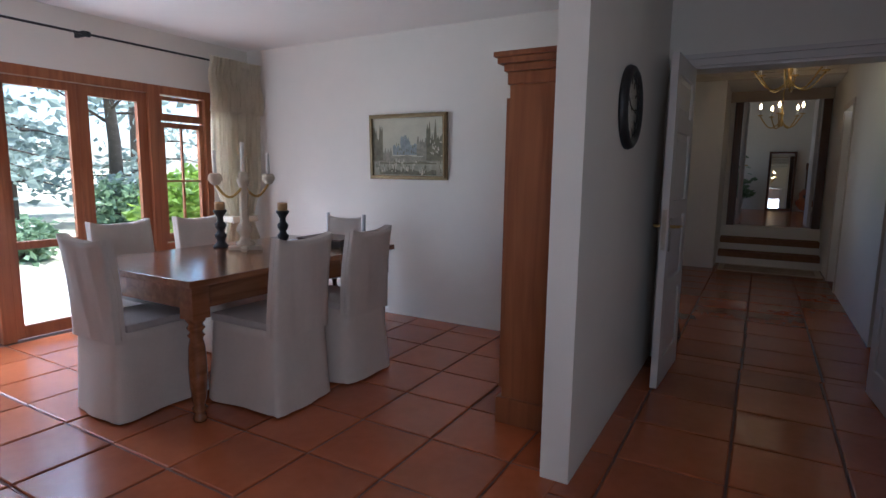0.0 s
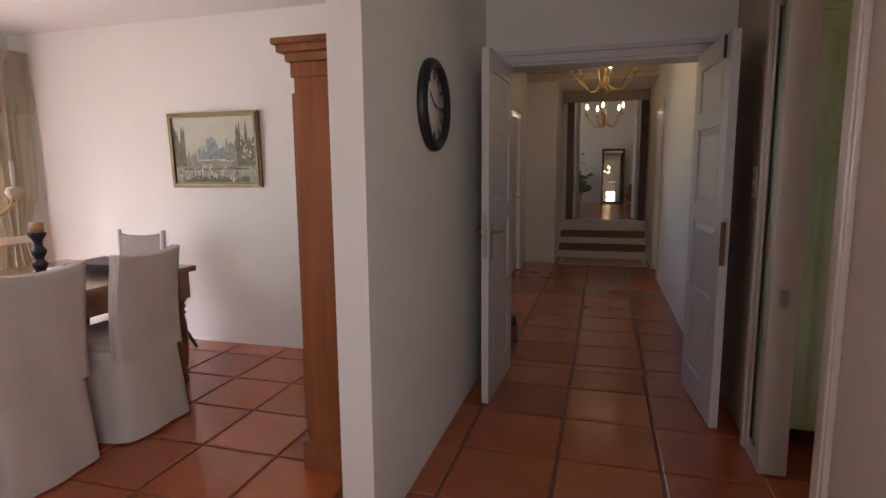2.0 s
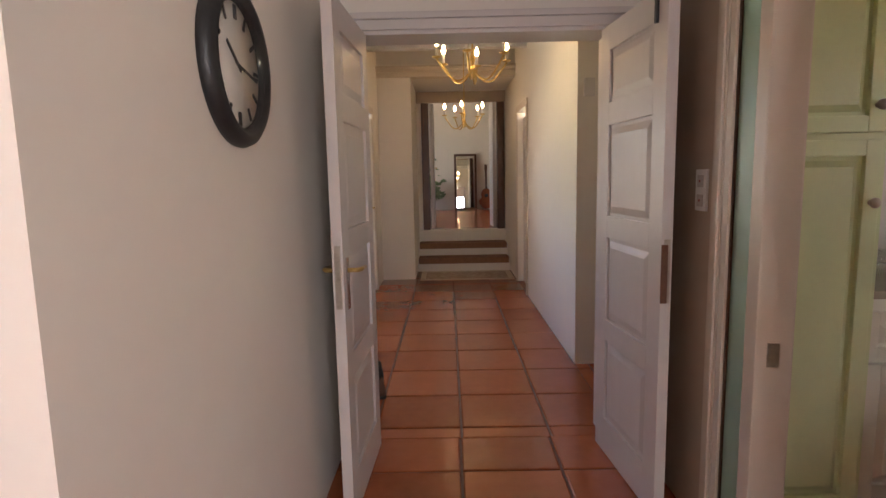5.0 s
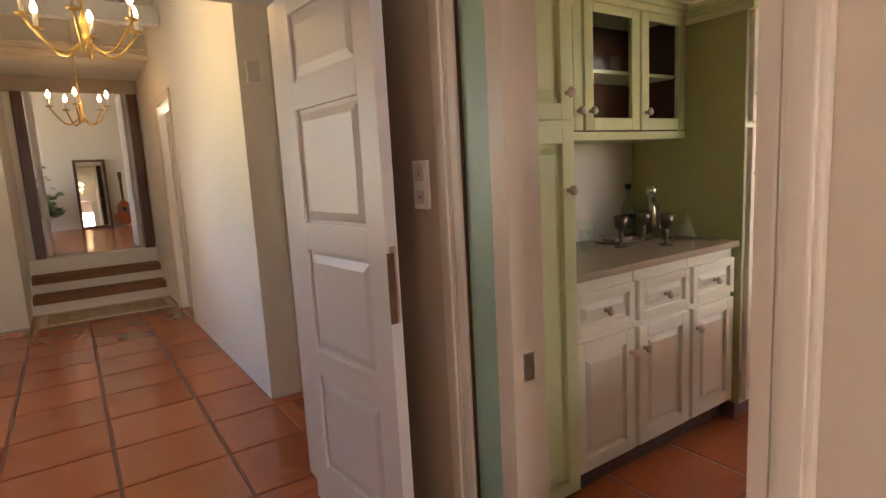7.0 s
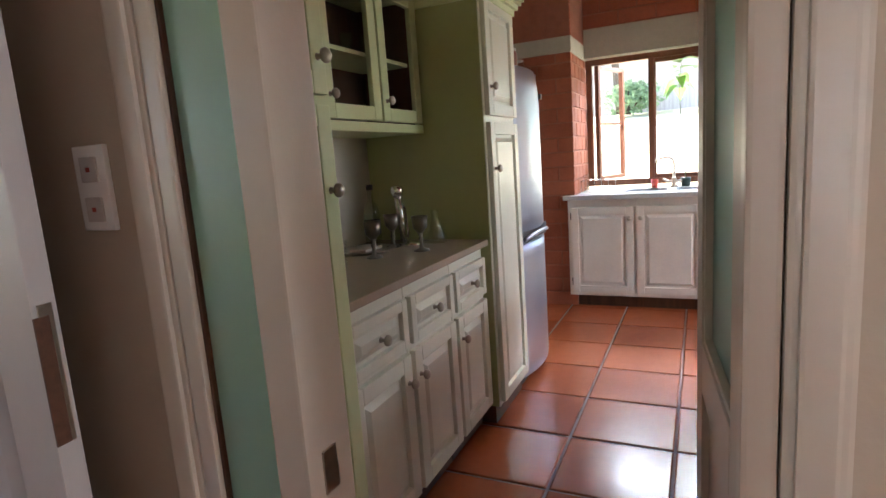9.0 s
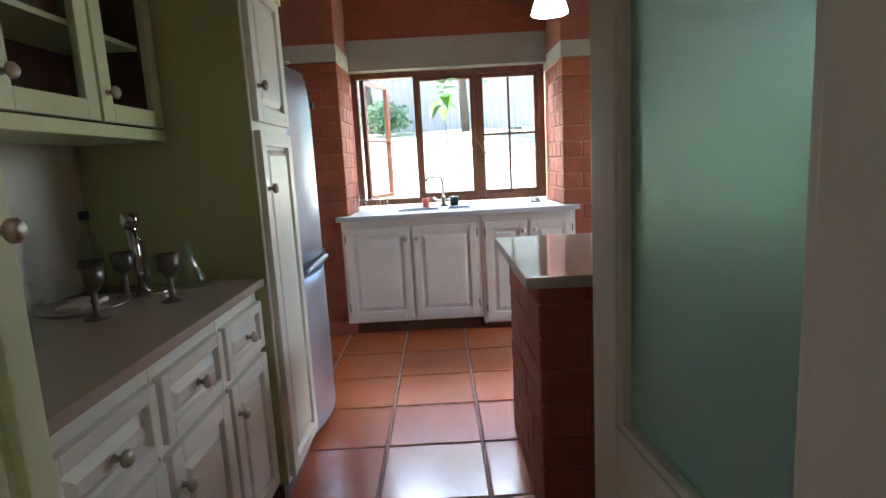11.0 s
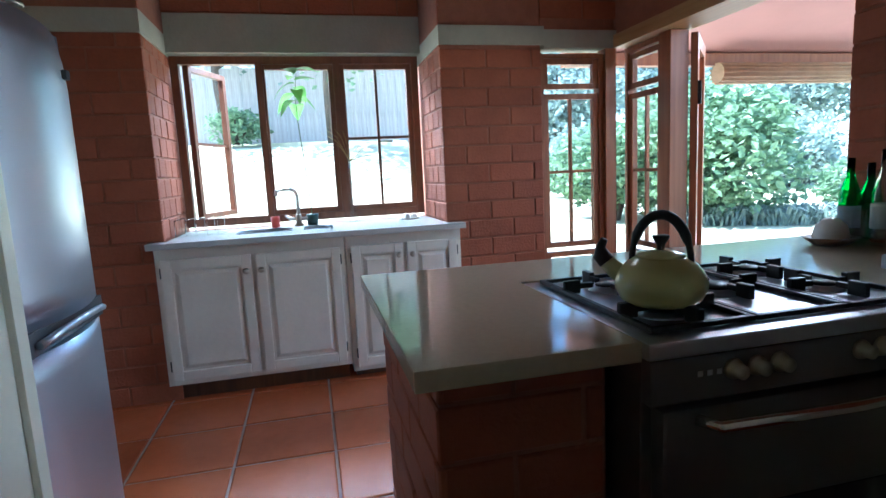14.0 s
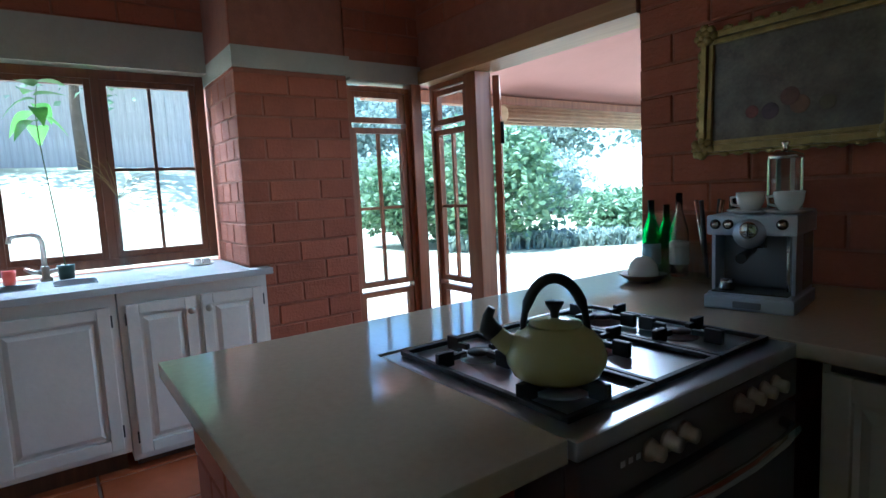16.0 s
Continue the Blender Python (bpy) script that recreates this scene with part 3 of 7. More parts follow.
# dark timber frame and its open leaves at the head of the steps
bm = bmesh.new()
box(bm, -0.20, -0.09, 10.26, 10.44, Z2, 2.48, 0.005)
box(bm, 0.95, 1.06, 10.26, 10.44, Z2, 2.48, 0.005)
structure("door_frame_far", bm, DARKOAK, "dark timber frame at the head of the steps", "door frame")
for sx, rz in ((-0.06, 88), (0.92, 92)):
    dd = thing("door_far", pose(sx, 10.45, Z2 + 0.01, 0, 0, rz), "open white painted door leaf in a dark frame", "door", group="far doors")
    part("leaf", B(0, 0.52, -0.02, 0.02, 0, 1.96, 0.003), DOORP, dd)
    part("handle", tube(bmesh.new(), [(0.46, -0.02, 0.95), (0.46, -0.06, 0.95), (0.38, -0.06, 0.95)], 0.009), BRASS, dd)
structure("far_head_beam", B(-0.27, 1.07, 10.22, 10.296, 2.46, 2.62, 0.005), mat("beige_beam", (0.45, 0.36, 0.27), 0.6, var=0.06), "beige painted beam over the steps", "beam")
# crown moulding and exposed ceiling beams
bm = bmesh.new()
for y0, y1, z0, z1 in ((8.97, 9.05, 2.62, 2.68), (8.93, 9.05, 2.68, 2.72), (8.90, 9.05, 2.72, 2.75)):
    box(bm, -0.70, 1.07, y0, y1, z0, z1, 0.004)
structure("crown_moulding", bm, PAINTW, "cream stepped crown moulding", "trim")
for i, yb in enumerate((5.3, 6.2, 7.1, 8.0)):
    structure("ceiling_beam_%d" % (i + 1), B(-0.70, 1.07 if yb > 5.6 else 2.1, yb - 0.05, yb + 0.05, 2.74, 2.90, 0.006), mat("beam_paint", (0.62, 0.62, 0.60), 0.7, var=0.08), "white painted ceiling beam", "beam")
for i, xb in enumerate((-0.5, 0.15, 0.8)):
    structure("ceiling_batten_%d" % (i + 1), B(xb - 0.03, xb + 0.03, 4.6, 8.9, 2.93, 2.998, 0.004), DOORP, "white ceiling batten", "beam")
# side doors of the corridor
for nm, x, y, rz, wd in (("door_corridor_west", -0.76, 7.56, 90, 0.78), ("door_corridor_east", 1.16, 8.74, -90, 0.78), ("door_recess", 1.325, 5.65, 0, 0.71)):
    d, w, t = panel_door(nm, pose(x, y, 0.008, 0, 0, rz), wd, 2.05, "closed cream painted panel door in the corridor")
    lever(d, 0.06 if nm == "door_recess" else wd - 0.06, 0.98, -t / 2, -1, 1 if nm == "door_recess" else -1)
bm = bmesh.new()
box(bm, -0.702, -0.685, 7.48, 7.552, 0, 2.17, 0.004)
box(bm, -0.702, -0.685, 8.348, 8.42, 0, 2.17, 0.004)
box(bm, -0.702, -0.685, 7.552, 8.348, 2.1, 2.17, 0.004)
structure("architrave_corridor_west", bm, PAINTW, "cream architrave of a corridor door", "trim")
bm = bmesh.new()
box(bm, 1.055, 1.072, 7.88, 7.952, 0, 2.19, 0.004)
box(bm, 1.055, 1.072, 8.748, 8.82, 0, 2.19, 0.004)
box(bm, 1.055, 1.072, 7.952, 8.748, 2.12, 2.19, 0.004)
structure("architrave_corridor_east", bm, PAINTW, "cream architrave of a corridor door", "trim")
bm = bmesh.new()
box(bm, 1.25, 1.32, 5.555, 5.572, 0, 2.15, 0.004)
box(bm, 1.32, 2.04, 5.555, 5.572, 2.08, 2.15, 0.004)
structure("architrave_recess", bm, PAINTW, "cream architrave of the recess door", "trim")
box_sw = thing("alarm_box", pose(1.145, 5.569, 1.93), "small white plastic box high on the wall", "sensor")
part("case", B(-0.035, 0.035, -0.03, 0, -0.06, 0.06, 0.006), DOORP, box_sw)


def chandelier(m, n_arm, R, label):
    c = thing("chandelier", m, label, "chandelier", group="corridor chandeliers")
    part("stem", lathe(bmesh.new(), [(0.0, -0.05), (0.012, -0.045), (0.03, -0.03), (0.018, -0.02), (0.035, -0.01), (0.02, 0.03), (0.012, 0.06), (0.022, 0.10), (0.010, 0.14), (0.006, 0.2), (0.006, 0.9), (0.04, 0.905), (0.045, 0.93), (0.0, 0.93)], seg=16), BRASS, c)
    for i in range(n_arm):
        a = 2 * math.pi * i / n_arm + 0.35
        ca, sa = math.cos(a), math.sin(a)
        pts = []
        for k in range(13):
            u = k / 12
            r = 0.02 + (R - 0.02) * u
            z = -0.045 * math.sin(u * math.pi * 1.15) * 1.6 + 0.05 * u * u
            pts.append((r * ca, r * sa, z))
        arm = part("arm", tube(bmesh.new(), pts, 0.0075, 8), BRASS, c)
        zt = pts[-1][2]
        part("drip_cup", lathe(bmesh.new(), [(0.0, 0.0), (0.03, 0.008), (0.034, 0.016), (0.012, 0.014), (0.012, 0.02), (0.0, 0.02)], R * ca, R * sa, zt, 14), BRASS, arm)
        part("candle_sleeve", lathe(bmesh.new(), [(0.0, 0.015), (0.011, 0.015), (0.011, 0.085), (0.0, 0.086)], R * ca, R * sa, zt, 12), DOORP, arm)
        part("bulb", lathe(bmesh.new(), [(0.0, 0.086), (0.010, 0.09), (0.017, 0.108), (0.015, 0.125), (0.006, 0.15), (0.0, 0.158)], R * ca, R * sa, zt, 12), BULB, arm, "glowing candle bulb")
    return c


chandelier(pose(0.38, 5.9, 2.105), 6, 0.275, "brass six-arm chandelier with glowing candle bulbs")
chandelier(pose(0.40, 8.55, 1.99, 0, 0, 25), 5, 0.24, "brass five-arm chandelier with glowing candle bulbs")

# raised far room
mi = thing("floor_mirror", pose(0.63, 15.36, Z2, -3), "tall dark-framed mirror leaning on the end wall", "mirror")
bm, op = frame_bm(0.55, 1.36, 0.04, 0.05, 0, -0.275, 0)
part("frame", bm, DARKOAK, mi)
part("glass", B(-0.225, 0.225, -0.022, -0.012, 0.05, 1.31), MIRROR, mi)
gt = thing("guitar", pose(1.13, 15.28, Z2, -8, 0, 0), "reddish acoustic guitar standing against the wall", "guitar")
bm = bmesh.new()
pts = []
for k in range(40):
    a = 2 * math.pi * k / 40
    z = 0.27 - 0.25 * math.cos(a)
    wv = math.sin(a) * (0.19 if z < 0.27 else 0.145) * (1 - 0.22 * math.exp(-((z - 0.31) / 0.05) ** 2))
    pts.append((wv, z))
va = [bm.verts.new((p[0], -0.05, p[1])) for p in pts]
vb = [bm.verts.new((p[0], 0.05, p[1])) for p in pts]
bm.faces.new(va)
bm.faces.new(vb[::-1])
for i in range(40):
    bm.faces.new((va[i], vb[i], vb[(i + 1) % 40], va[(i + 1) % 40]))
part("body", bm, wood("guitar_wood", (0.22, 0.05, 0.02), (0.38, 0.12, 0.05), 0.25), gt)
part("sound_hole", lathe(bmesh.new(), [(0, 0), (0.045, 0), (0.045, 0.003), (0, 0.003)], seg=18, m=pose(0, -0.05, 0.34, 90, 0, 0)), BLACK, gt)
part("neck", B(-0.025, 0.025, -0.055, -0.03, 0.5, 0.95, 0.004), DARKOAK, gt)
part("headstock", B(-0.035, 0.035, -0.05, -0.03, 0.95, 1.1, 0.004), DARKOAK, gt)
st = thing("potted_plant", pose(-0.25, 14.95, Z2), "dark leafy plant in a pale pot by the wall", "plant")
part("pot", lathe(bmesh.new(), [(0.0, 0), (0.12, 0), (0.16, 0.28), (0.17, 0.3), (0.15, 0.3), (0.14, 0.27), (0, 0.27)]), PLASTER, st)


def leaf_cloud(pts, size, rng, flat=0.5):
    """Many small bent leaves at the given points, as one mesh."""
    vs, fs = [], []
    for p in pts:
        d = Vector((rng.gauss(0, 1), rng.gauss(0, 1), rng.gauss(0, 1) * flat - 0.2)).normalized()
        s = size * rng.uniform(0.6, 1.3)
        w = d.cross(Vector((rng.gauss(0, 1), rng.gauss(0, 1), rng.gauss(0, 1)))).normalized() * s * 0.32
        nrm = d.cross(w).normalized() * s * 0.08
        p = Vector(p)
        k = len(vs)
        vs += [p, p + d * s * 0.5 + w + nrm, p + d * s - nrm, p + d * s * 0.5 - w + nrm]
        fs += [(k, k + 1, k + 2), (k, k + 2, k + 3)]
    me = bpy.data.meshes.new("leaves")
    me.from_pydata([tuple(v) for v in vs], [], fs)
    return me


def leaf_part(name, pts, size, material, parent, seed, label="", flat=0.5):
    me = leaf_cloud(pts, size, random.Random(seed), flat)
    me.materials.append(material)
    o = new(name, me)
    o.parent = parent
    if label:
        tagged(o, label)
    return o


rg = random.Random(5)
leaf_part("foliage", [(rg.gauss(0, 0.13), rg.gauss(0, 0.13), 0.3 + abs(rg.gauss(0.2, 0.2))) for i in range(220)], 0.16, LEAF, st, 6)


def shoe(x, y, rz, color, name_color):
    """A low shoe, toe towards +y."""
    s = thing("shoe", pose(x, y, 0.0, 0, 0, rz), name_color + " shoe standing on the tiles by the door", "shoe", group="shoes behind the door")
    m = mat(name_color + "_leather", color, 0.55, var=0.2, scale=12, bump=0.1, bump_scale=80)
    for nm, rows, mt in (("sole", ((0.0, 1.0), (0.02, 1.0)), BLACK), ("upper", ((0.021, 0.97), (0.05, 0.94), (0.085, 0.62), (0.11, 0.42)), m)):
        bm = bmesh.new()
        rings = []
        for z, k in rows:
            ring = []
            for i in range(20):
                a = 2 * math.pi * i / 20
                back = 1 - k
                ring.append(bm.verts.new((0.045 * math.cos(a) * (0.5 + 0.5 * k), 0.135 * math.sin(a) * k - 0.11 * back, z + (0.02 if nm == "upper" and z > 0.1 and math.sin(a) < -0.6 else 0))))
            rings.append(ring)
        for p, q in zip(rings, rings[1:]):
            for i in range(20):
                f = bm.faces.new((p[i], p[(i + 1) % 20], q[(i + 1) % 20], q[i]))
                f.smooth = True
        bm.faces.new(rings[0][::-1])
        bm.faces.new(rings[-1])
        part(nm, bm, mt, s)


shoe(-0.41, 5.30, 96, (0.015, 0.014, 0.014), "black")
shoe(-0.36, 5.02, 84, (0.10, 0.045, 0.025), "brown")


# ---------- dining area ----------
# joinery of the garden side
fw = thing("french_doors", pose(-4.56, 0, 0), "stained timber French doors and side window to the garden", "door")
tagged(fw, kind="structure")
bm = bmesh.new()
XF0, XF1 = -0.04, 0.055
for y0, y1 in ((1.1, 1.18), (2.08, 2.17), (3.31, 3.42), (3.88, 3.95)):
    box(bm, XF0, XF1, y0, y1, 0, 2.05, 0.005)
for y0, y1 in ((1.18, 2.08), (2.17, 3.31), (3.42, 3.88)):
    box(bm, XF0, XF1, y0, y1, 1.975, 2.05, 0.004)
box(bm, XF0, XF1, 3.42, 3.88, 0.0, 0.62, 0.004)
part("frame", bm, FRAMEW, fw)


def glazed_leaf(y0, y1, rails, sw=0.09, top=1.97, name="door_leaf", z0=0.01, bars=False):
    bm = bmesh.new()
    box(bm, -0.02, 0.022, y0, y0 + sw, z0, top, 0.004)
    box(bm, -0.02, 0.022, y1 - sw, y1, z0, top, 0.004)
    zs = [z0, *rails, top]
    edges = []
    lo = None
    for i, z in enumerate(zs):
        a, b = (z, z + sw + 0.03) if i == 0 else ((z - sw, z) if i == len(zs) - 1 else (z - sw * 0.45, z + sw * 0.45))
        box(bm, -0.02, 0.022, y0 + sw, y1 - sw, a, b, 0.004)
        if lo is not None:
            edges.append((lo, a))
        lo = b
    lf = part(name, bm, FRAMEW, fw)
    for a, b in edges:
        p = part("pane", B(-0.003, 0.003, y0 + sw, y1 - sw, a, b), PANE, lf)
        p.visible_shadow = False
        if bars:
            bb = bmesh.new()
            ym = (y0 + y1) / 2
            box(bb, -0.012, 0.012, ym - 0.009, ym + 0.009, a, b)
            if b - a > 0.5:
                zm = (a + b) / 2
                box(bb, -0.011, 0.011, y0 + sw, ym - 0.009, zm - 0.009, zm + 0.009)
                box(bb, -0.011, 0.011, ym + 0.009, y1 - sw, zm - 0.009, zm + 0.009)
            part("glazing_bar", bb, FRAMEW, lf)
    return lf


glazed_leaf(1.182, 2.075, (0.72,))
glazed_leaf(2.172, 2.73, (0.72,), sw=0.065)
glazed_leaf(2.732, 3.31, (0.72,), sw=0.085)
glazed_leaf(3.425, 3.875, (), sw=0.045, top=1.73, name="casement", z0=0.63, bars=True)
glazed_leaf(3.425, 3.875, (), sw=0.035, top=1.965, name="vent_light", z0=1.745)

rod = thing("curtain_rod", pose(-4.38, 0, 2.335), "thin black iron curtain rod on brackets", "curtain rod")
part("bar", tube(bmesh.new(), [(0, 0.6, 0), (0, 4.28, 0)], 0.009), BLACK, rod)
for yy in (0.9, 2.74, 4.2):
    part("bracket", B(-0.12, 0.008, yy - 0.012, yy + 0.012, -0.022, 0.02, 0.003), BLACK, rod)
    part("ring", lathe(bmesh.new(), [(0.012, -0.012), (0.022, -0.012), (0.022, 0.012), (0.012, 0.012), (0.012, -0.012)], seg=14, m=pose(0, yy + 0.03, 0, 90, 0, 0)), BLACK, rod)


def drape(y0, y1, x, z0, z1, folds, amp, seed, tie=None):
    """A hanging cloth with vertical folds."""
    rng = random.Random(seed)
    ph = [rng.uniform(0, 6.28) for _ in range(4)]
    bm = bmesh.new()
    nu, nv = 120, 34
    grid = []
    for j in range(nv + 1):
        v = j / nv
        z = z1 + (z0 - z1) * v
        row = []
        for i in range(nu + 1):
            u = i / nu
            pinch = 1.0
            if tie:
                pinch = 1 - 0.45 * math.exp(-((z - tie) / 0.25) ** 2)
            y = (y0 + y1) / 2 + (u - 0.5) * (y1 - y0) * pinch + 0.012 * math.sin(9 * v + ph[0])
            a = amp * (0.55 + 0.45 * v) * (0.7 + 0.5 * math.sin(u * 7 + ph[1]))
            xx = x + a * math.sin(u * folds * 2 * math.pi + ph[2] + 0.6 * math.sin(v * 3 + u * 5)) + 0.01 * math.sin(u * folds * 4.7 * math.pi + ph[3])
            row.append(bm.verts.new((xx, y, z)))
        grid.append(row)
    for j in range(nv):
        for i in range(nu):
            f = bm.faces.new((grid[j][i], grid[j][i + 1], grid[j + 1][i + 1], grid[j + 1][i]))
            f.smooth = True
    bmesh.ops.solidify(bm, geom=bm.faces[:], thickness=0.004)
    return bm


cu = thing("curtain", pose(0, 0, 0), "gathered cream curtain tied back beside the window", "curtain")
part("drape", drape(3.80, 4.38, -4.31, 0.02, 2.30, 8, 0.06, 3, tie=0.82), CURTAIN, cu)
part("heading", drape(3.79, 4.385, -4.30, 1.86, 2.365, 13, 0.045, 8), CURTAIN, cu, "ruffled curtain heading")
part("tieback", B(-4.40, -4.22, 3.93, 4.25, 0.79, 0.85, 0.012), CURTAIN, cu)


def slip_chair(m, label):
    """A chair under a loose linen cover; it faces +y, its back at y=0."""
    c = thing("dining_chair", m, label, "chair", group="chairs round the dining table")
    rng = random.Random(int(m.translation.x * 1000) % 97)
    # skirt: four hanging sides with a slight flare and kick pleats
    bm = bmesh.new()
    W, D, N, K = 0.205, 0.50, 64, 10
    ph = rng.uniform(0, 6)
    rings = []
    for k in range(K + 1):
        v = k / K
        z = 0.47 * (1 - v) + 0.012 * v
        ring = []
        for i in range(N):
            u = i / N * 4
            s = int(u)
            f = u - s
            hw, d0, d1 = W + 0.02 * v, -0.035 * v, D + 0.02 * v
            cs = [(-hw, d0), (hw, d0), (hw, d1), (-hw, d1)]
            a, b = cs[s], cs[(s + 1) % 4]
            x, y = a[0] + (b[0] - a[0]) * f, a[1] + (b[1] - a[1]) * f
            n = (x / W, (y - D / 2) / (D / 2))
            wob = 0.012 * v * math.sin(u * 4.2 + ph) + 0.007 * v * v * math.sin(u * 9.7 + ph * 2)
            corner = min(f, 1 - f)
            if corner < 0.12:
                wob -= 0.02 * (1 - corner / 0.12)
            ln = math.hypot(*n) or 1
            ring.append(bm.verts.new((x + wob * n[0] / ln, y + wob * n[1] / ln, z + 0.004 * math.sin(u * 5 + ph) * v)))
        rings.append(ring)
    for a, b in zip(rings, rings[1:]):
        for i in range(N):
            f = bm.faces.new((a[i], a[(i + 1) % N], b[(i + 1) % N], b[i]))
            f.smooth = True
    bm.faces.new(rings[0])
    part("skirt", bm, LINEN, c)
    # back: padded, leaning slightly, with a dipped top edge and raised corners
    bm = bmesh.new()
    NU, NV = 16, 14
    faces = {}
    for side, off in ((0, -0.008), (1, 0.048)):
        for j in range(NV + 1):
            v = j / NV
            for i in range(NU + 1):
                u = i / NU * 2 - 1
                hw = W * (1.0 - 0.02 * v)
                top = 0.945 + 0.022 * abs(u) ** 3 - 0.004 * (1 - u * u)
                z = 0.42 + (top - 0.42) * v
                lean = -0.045 * v * v - 0.012 * (1 - u * u) * math.sin(v * 2.6)
                pad = (0.016 * math.sin(v * 3.0) * (1 - u ** 4)) * (1 if side else -0.4)
                wr = 0.003 * math.sin(6 * u + 4 * v + ph) + 0.002 * math.sin(17 * u + 3 * v)
                faces[(side, i, j)] = bm.verts.new((hw * u, off + lean + pad + wr, z))
    for j in range(NV):
        for i in range(NU):
            for s in (0, 1):
                q = [faces[(s, i, j)], faces[(s, i + 1, j)], faces[(s, i + 1, j + 1)], faces[(s, i, j + 1)]]
                f = bm.faces.new(q if s == 0 else q[::-1])
                f.smooth = True
    for j in range(NV):
        for i, s in ((0, 1), (NU, -1)):
            q = [faces[(0, i, j)], faces[(0, i, j + 1)], faces[(1, i, j + 1)], faces[(1, i, j)]]
            bm.faces.new(q[::s])
    for i in range(NU):
        bm.faces.new((faces[(0, i, NV)], faces[(0, i + 1, NV)], faces[(1, i + 1, NV)], faces[(1, i, NV)]))
    part("backrest", bm, LINEN, c)
    part("seat", B(-W + 0.004, W - 0.004, 0.055, D + 0.005, 0.462, 0.51, 0.018), mat("seat_linen", (0.40, 0.36, 0.33), 0.95, var=0.1, scale=5, bump=0.35, bump_scale=150), c, "grey-beige padded seat")
    for sx in (-1, 1):
        part("piping", tube(bmesh.new(), [(sx * (W - 0.004), 0.02, 0.44), (sx * (W - 0.006), 0.012, 0.7), (sx * (W - 0.008), -0.03, 0.955)], 0.006, 6), LINEN, c)
    return c


LB = "linen slipcovered dining chair at the wooden table"
slip_chair(pose(-1.89, 2.46, 0, 0, 0, 90), LB)
slip_chair(pose(-1.87, 3.02, 0, 0, 0, 90), LB)
slip_chair(pose(-2.71, 1.80, 0, 0, 0, 0), "linen slipcovered chair at the head of the table")
slip_chair(pose(-3.42, 2.38, 0, 0, 0, -90), "linen slipcovered chair on the window side of the table")
slip_chair(pose(-3.42, 2.98, 0, 0, 0, -90), "linen slipcovered chair on the window side of the table")

wc = thing("wooden_chair", pose(-2.865, 4.0, 0, 0, 0, 180), "grey wooden chair with a pale cloth slung over its back", "chair")
GREYW = wood("grey_painted_wood", (0.30, 0.30, 0.31), (0.48, 0.48, 0.49), 0.6)
for sx in (-1, 1):
    part("back_post", tube(bmesh.new(), [(sx * 0.19, 0.0, 0.44), (sx * 0.195, -0.005, 0.7), (sx * 0.20, -0.01, 0.945)], [0.017, 0.017, 0.015], 10), GREYW, wc)
    part("leg", tube(bmesh.new(), [(sx * 0.19, 0.0, 0.45), (sx * 0.20, -0.12, 0.22), (sx * 0.21, -0.25, 0.0)], [0.016, 0.015, 0.013], 10), DARKOAK, wc)
    part("leg", tube(bmesh.new(), [(sx * 0.17, 0.34, 0.45), (sx * 0.18, 0.37, 0.0)], [0.017, 0.014], 10), DARKOAK, wc)
    part("stretcher", tube(bmesh.new(), [(sx * 0.198, -0.12, 0.22), (sx * 0.175, 0.355, 0.22)], 0.009, 8), DARKOAK, wc)
part("seat", B(-0.205, 0.205, -0.02, 0.38, 0.45, 0.485, 0.012), GREYW, wc)
bm = bmesh.new()
grid = []
for j in range(13):
    v = j / 12
    grid.append([bm.verts.new((0.185 * u, 0.012 - 0.02 * (1 - u * u) * math.sin(3.0 * v) + 0.004 * math.sin(7 * u + 5 * v), 0.60 + (0.325 - 0.018 * (1 - u * u)) * v)) for u in [k / 8 - 1 for k in range(17)]])
for a, b in zip(grid, grid[1:]):
    for k in range(16):
        f = bm.faces.new((a[k], a[k + 1], b[k + 1], b[k]))
        f.smooth = True
bmesh.ops.solidify(bm, geom=bm.faces[:], thickness=0.006)
part("back_cloth", bm, LINEN, wc, "pale grey cloth back")

tb = thing("dining_table", pose(-2.67, 2.82, 0), "polished dark wooden dining table with turned legs", "table")
TX, TY = 0.545, 0.87
part("tabletop", B(-TX, TX, -TY, TY, 0.728, 0.765, 0.008), TABLEW, tb)
for x0, x1, y0, y1 in ((-TX + 0.07, TX - 0.07, -TY + 0.06, -TY + 0.085), (-TX + 0.07, TX - 0.07, TY - 0.085, TY - 0.06), (-TX + 0.06, -TX + 0.085, -TY + 0.09, TY - 0.09), (TX - 0.085, TX - 0.06, -TY + 0.09, TY - 0.09)):
    part("apron", B(x0, x1, y0, y1, 0.60, 0.727, 0.004), TABLEW, tb)
LEG = [(0.0, 0.0), (0.028, 0.0), (0.036, 0.015), (0.03, 0.035), (0.022, 0.05), (0.040, 0.07), (0.026, 0.09), (0.036, 0.12), (0.044, 0.20), (0.047, 0.30), (0.042, 0.40), (0.032, 0.45), (0.044, 0.465), (0.03, 0.482), (0.046, 0.505), (0.034, 0.525), (0.05, 0.545), (0.05, 0.56), (0.0, 0.56)]
for sx in (-1, 1):
    for sy in (-1, 1):
        lx, ly = sx * (TX - 0.085), sy * (TY - 0.085)
        bm = lathe(bmesh.new(), LEG, lx, ly, 0, 22)
        box(bm, lx - 0.052, lx + 0.052, ly - 0.052, ly + 0.052, 0.555, 0.7275, 0.004)
        part("leg", bm, TABLEW, tb)


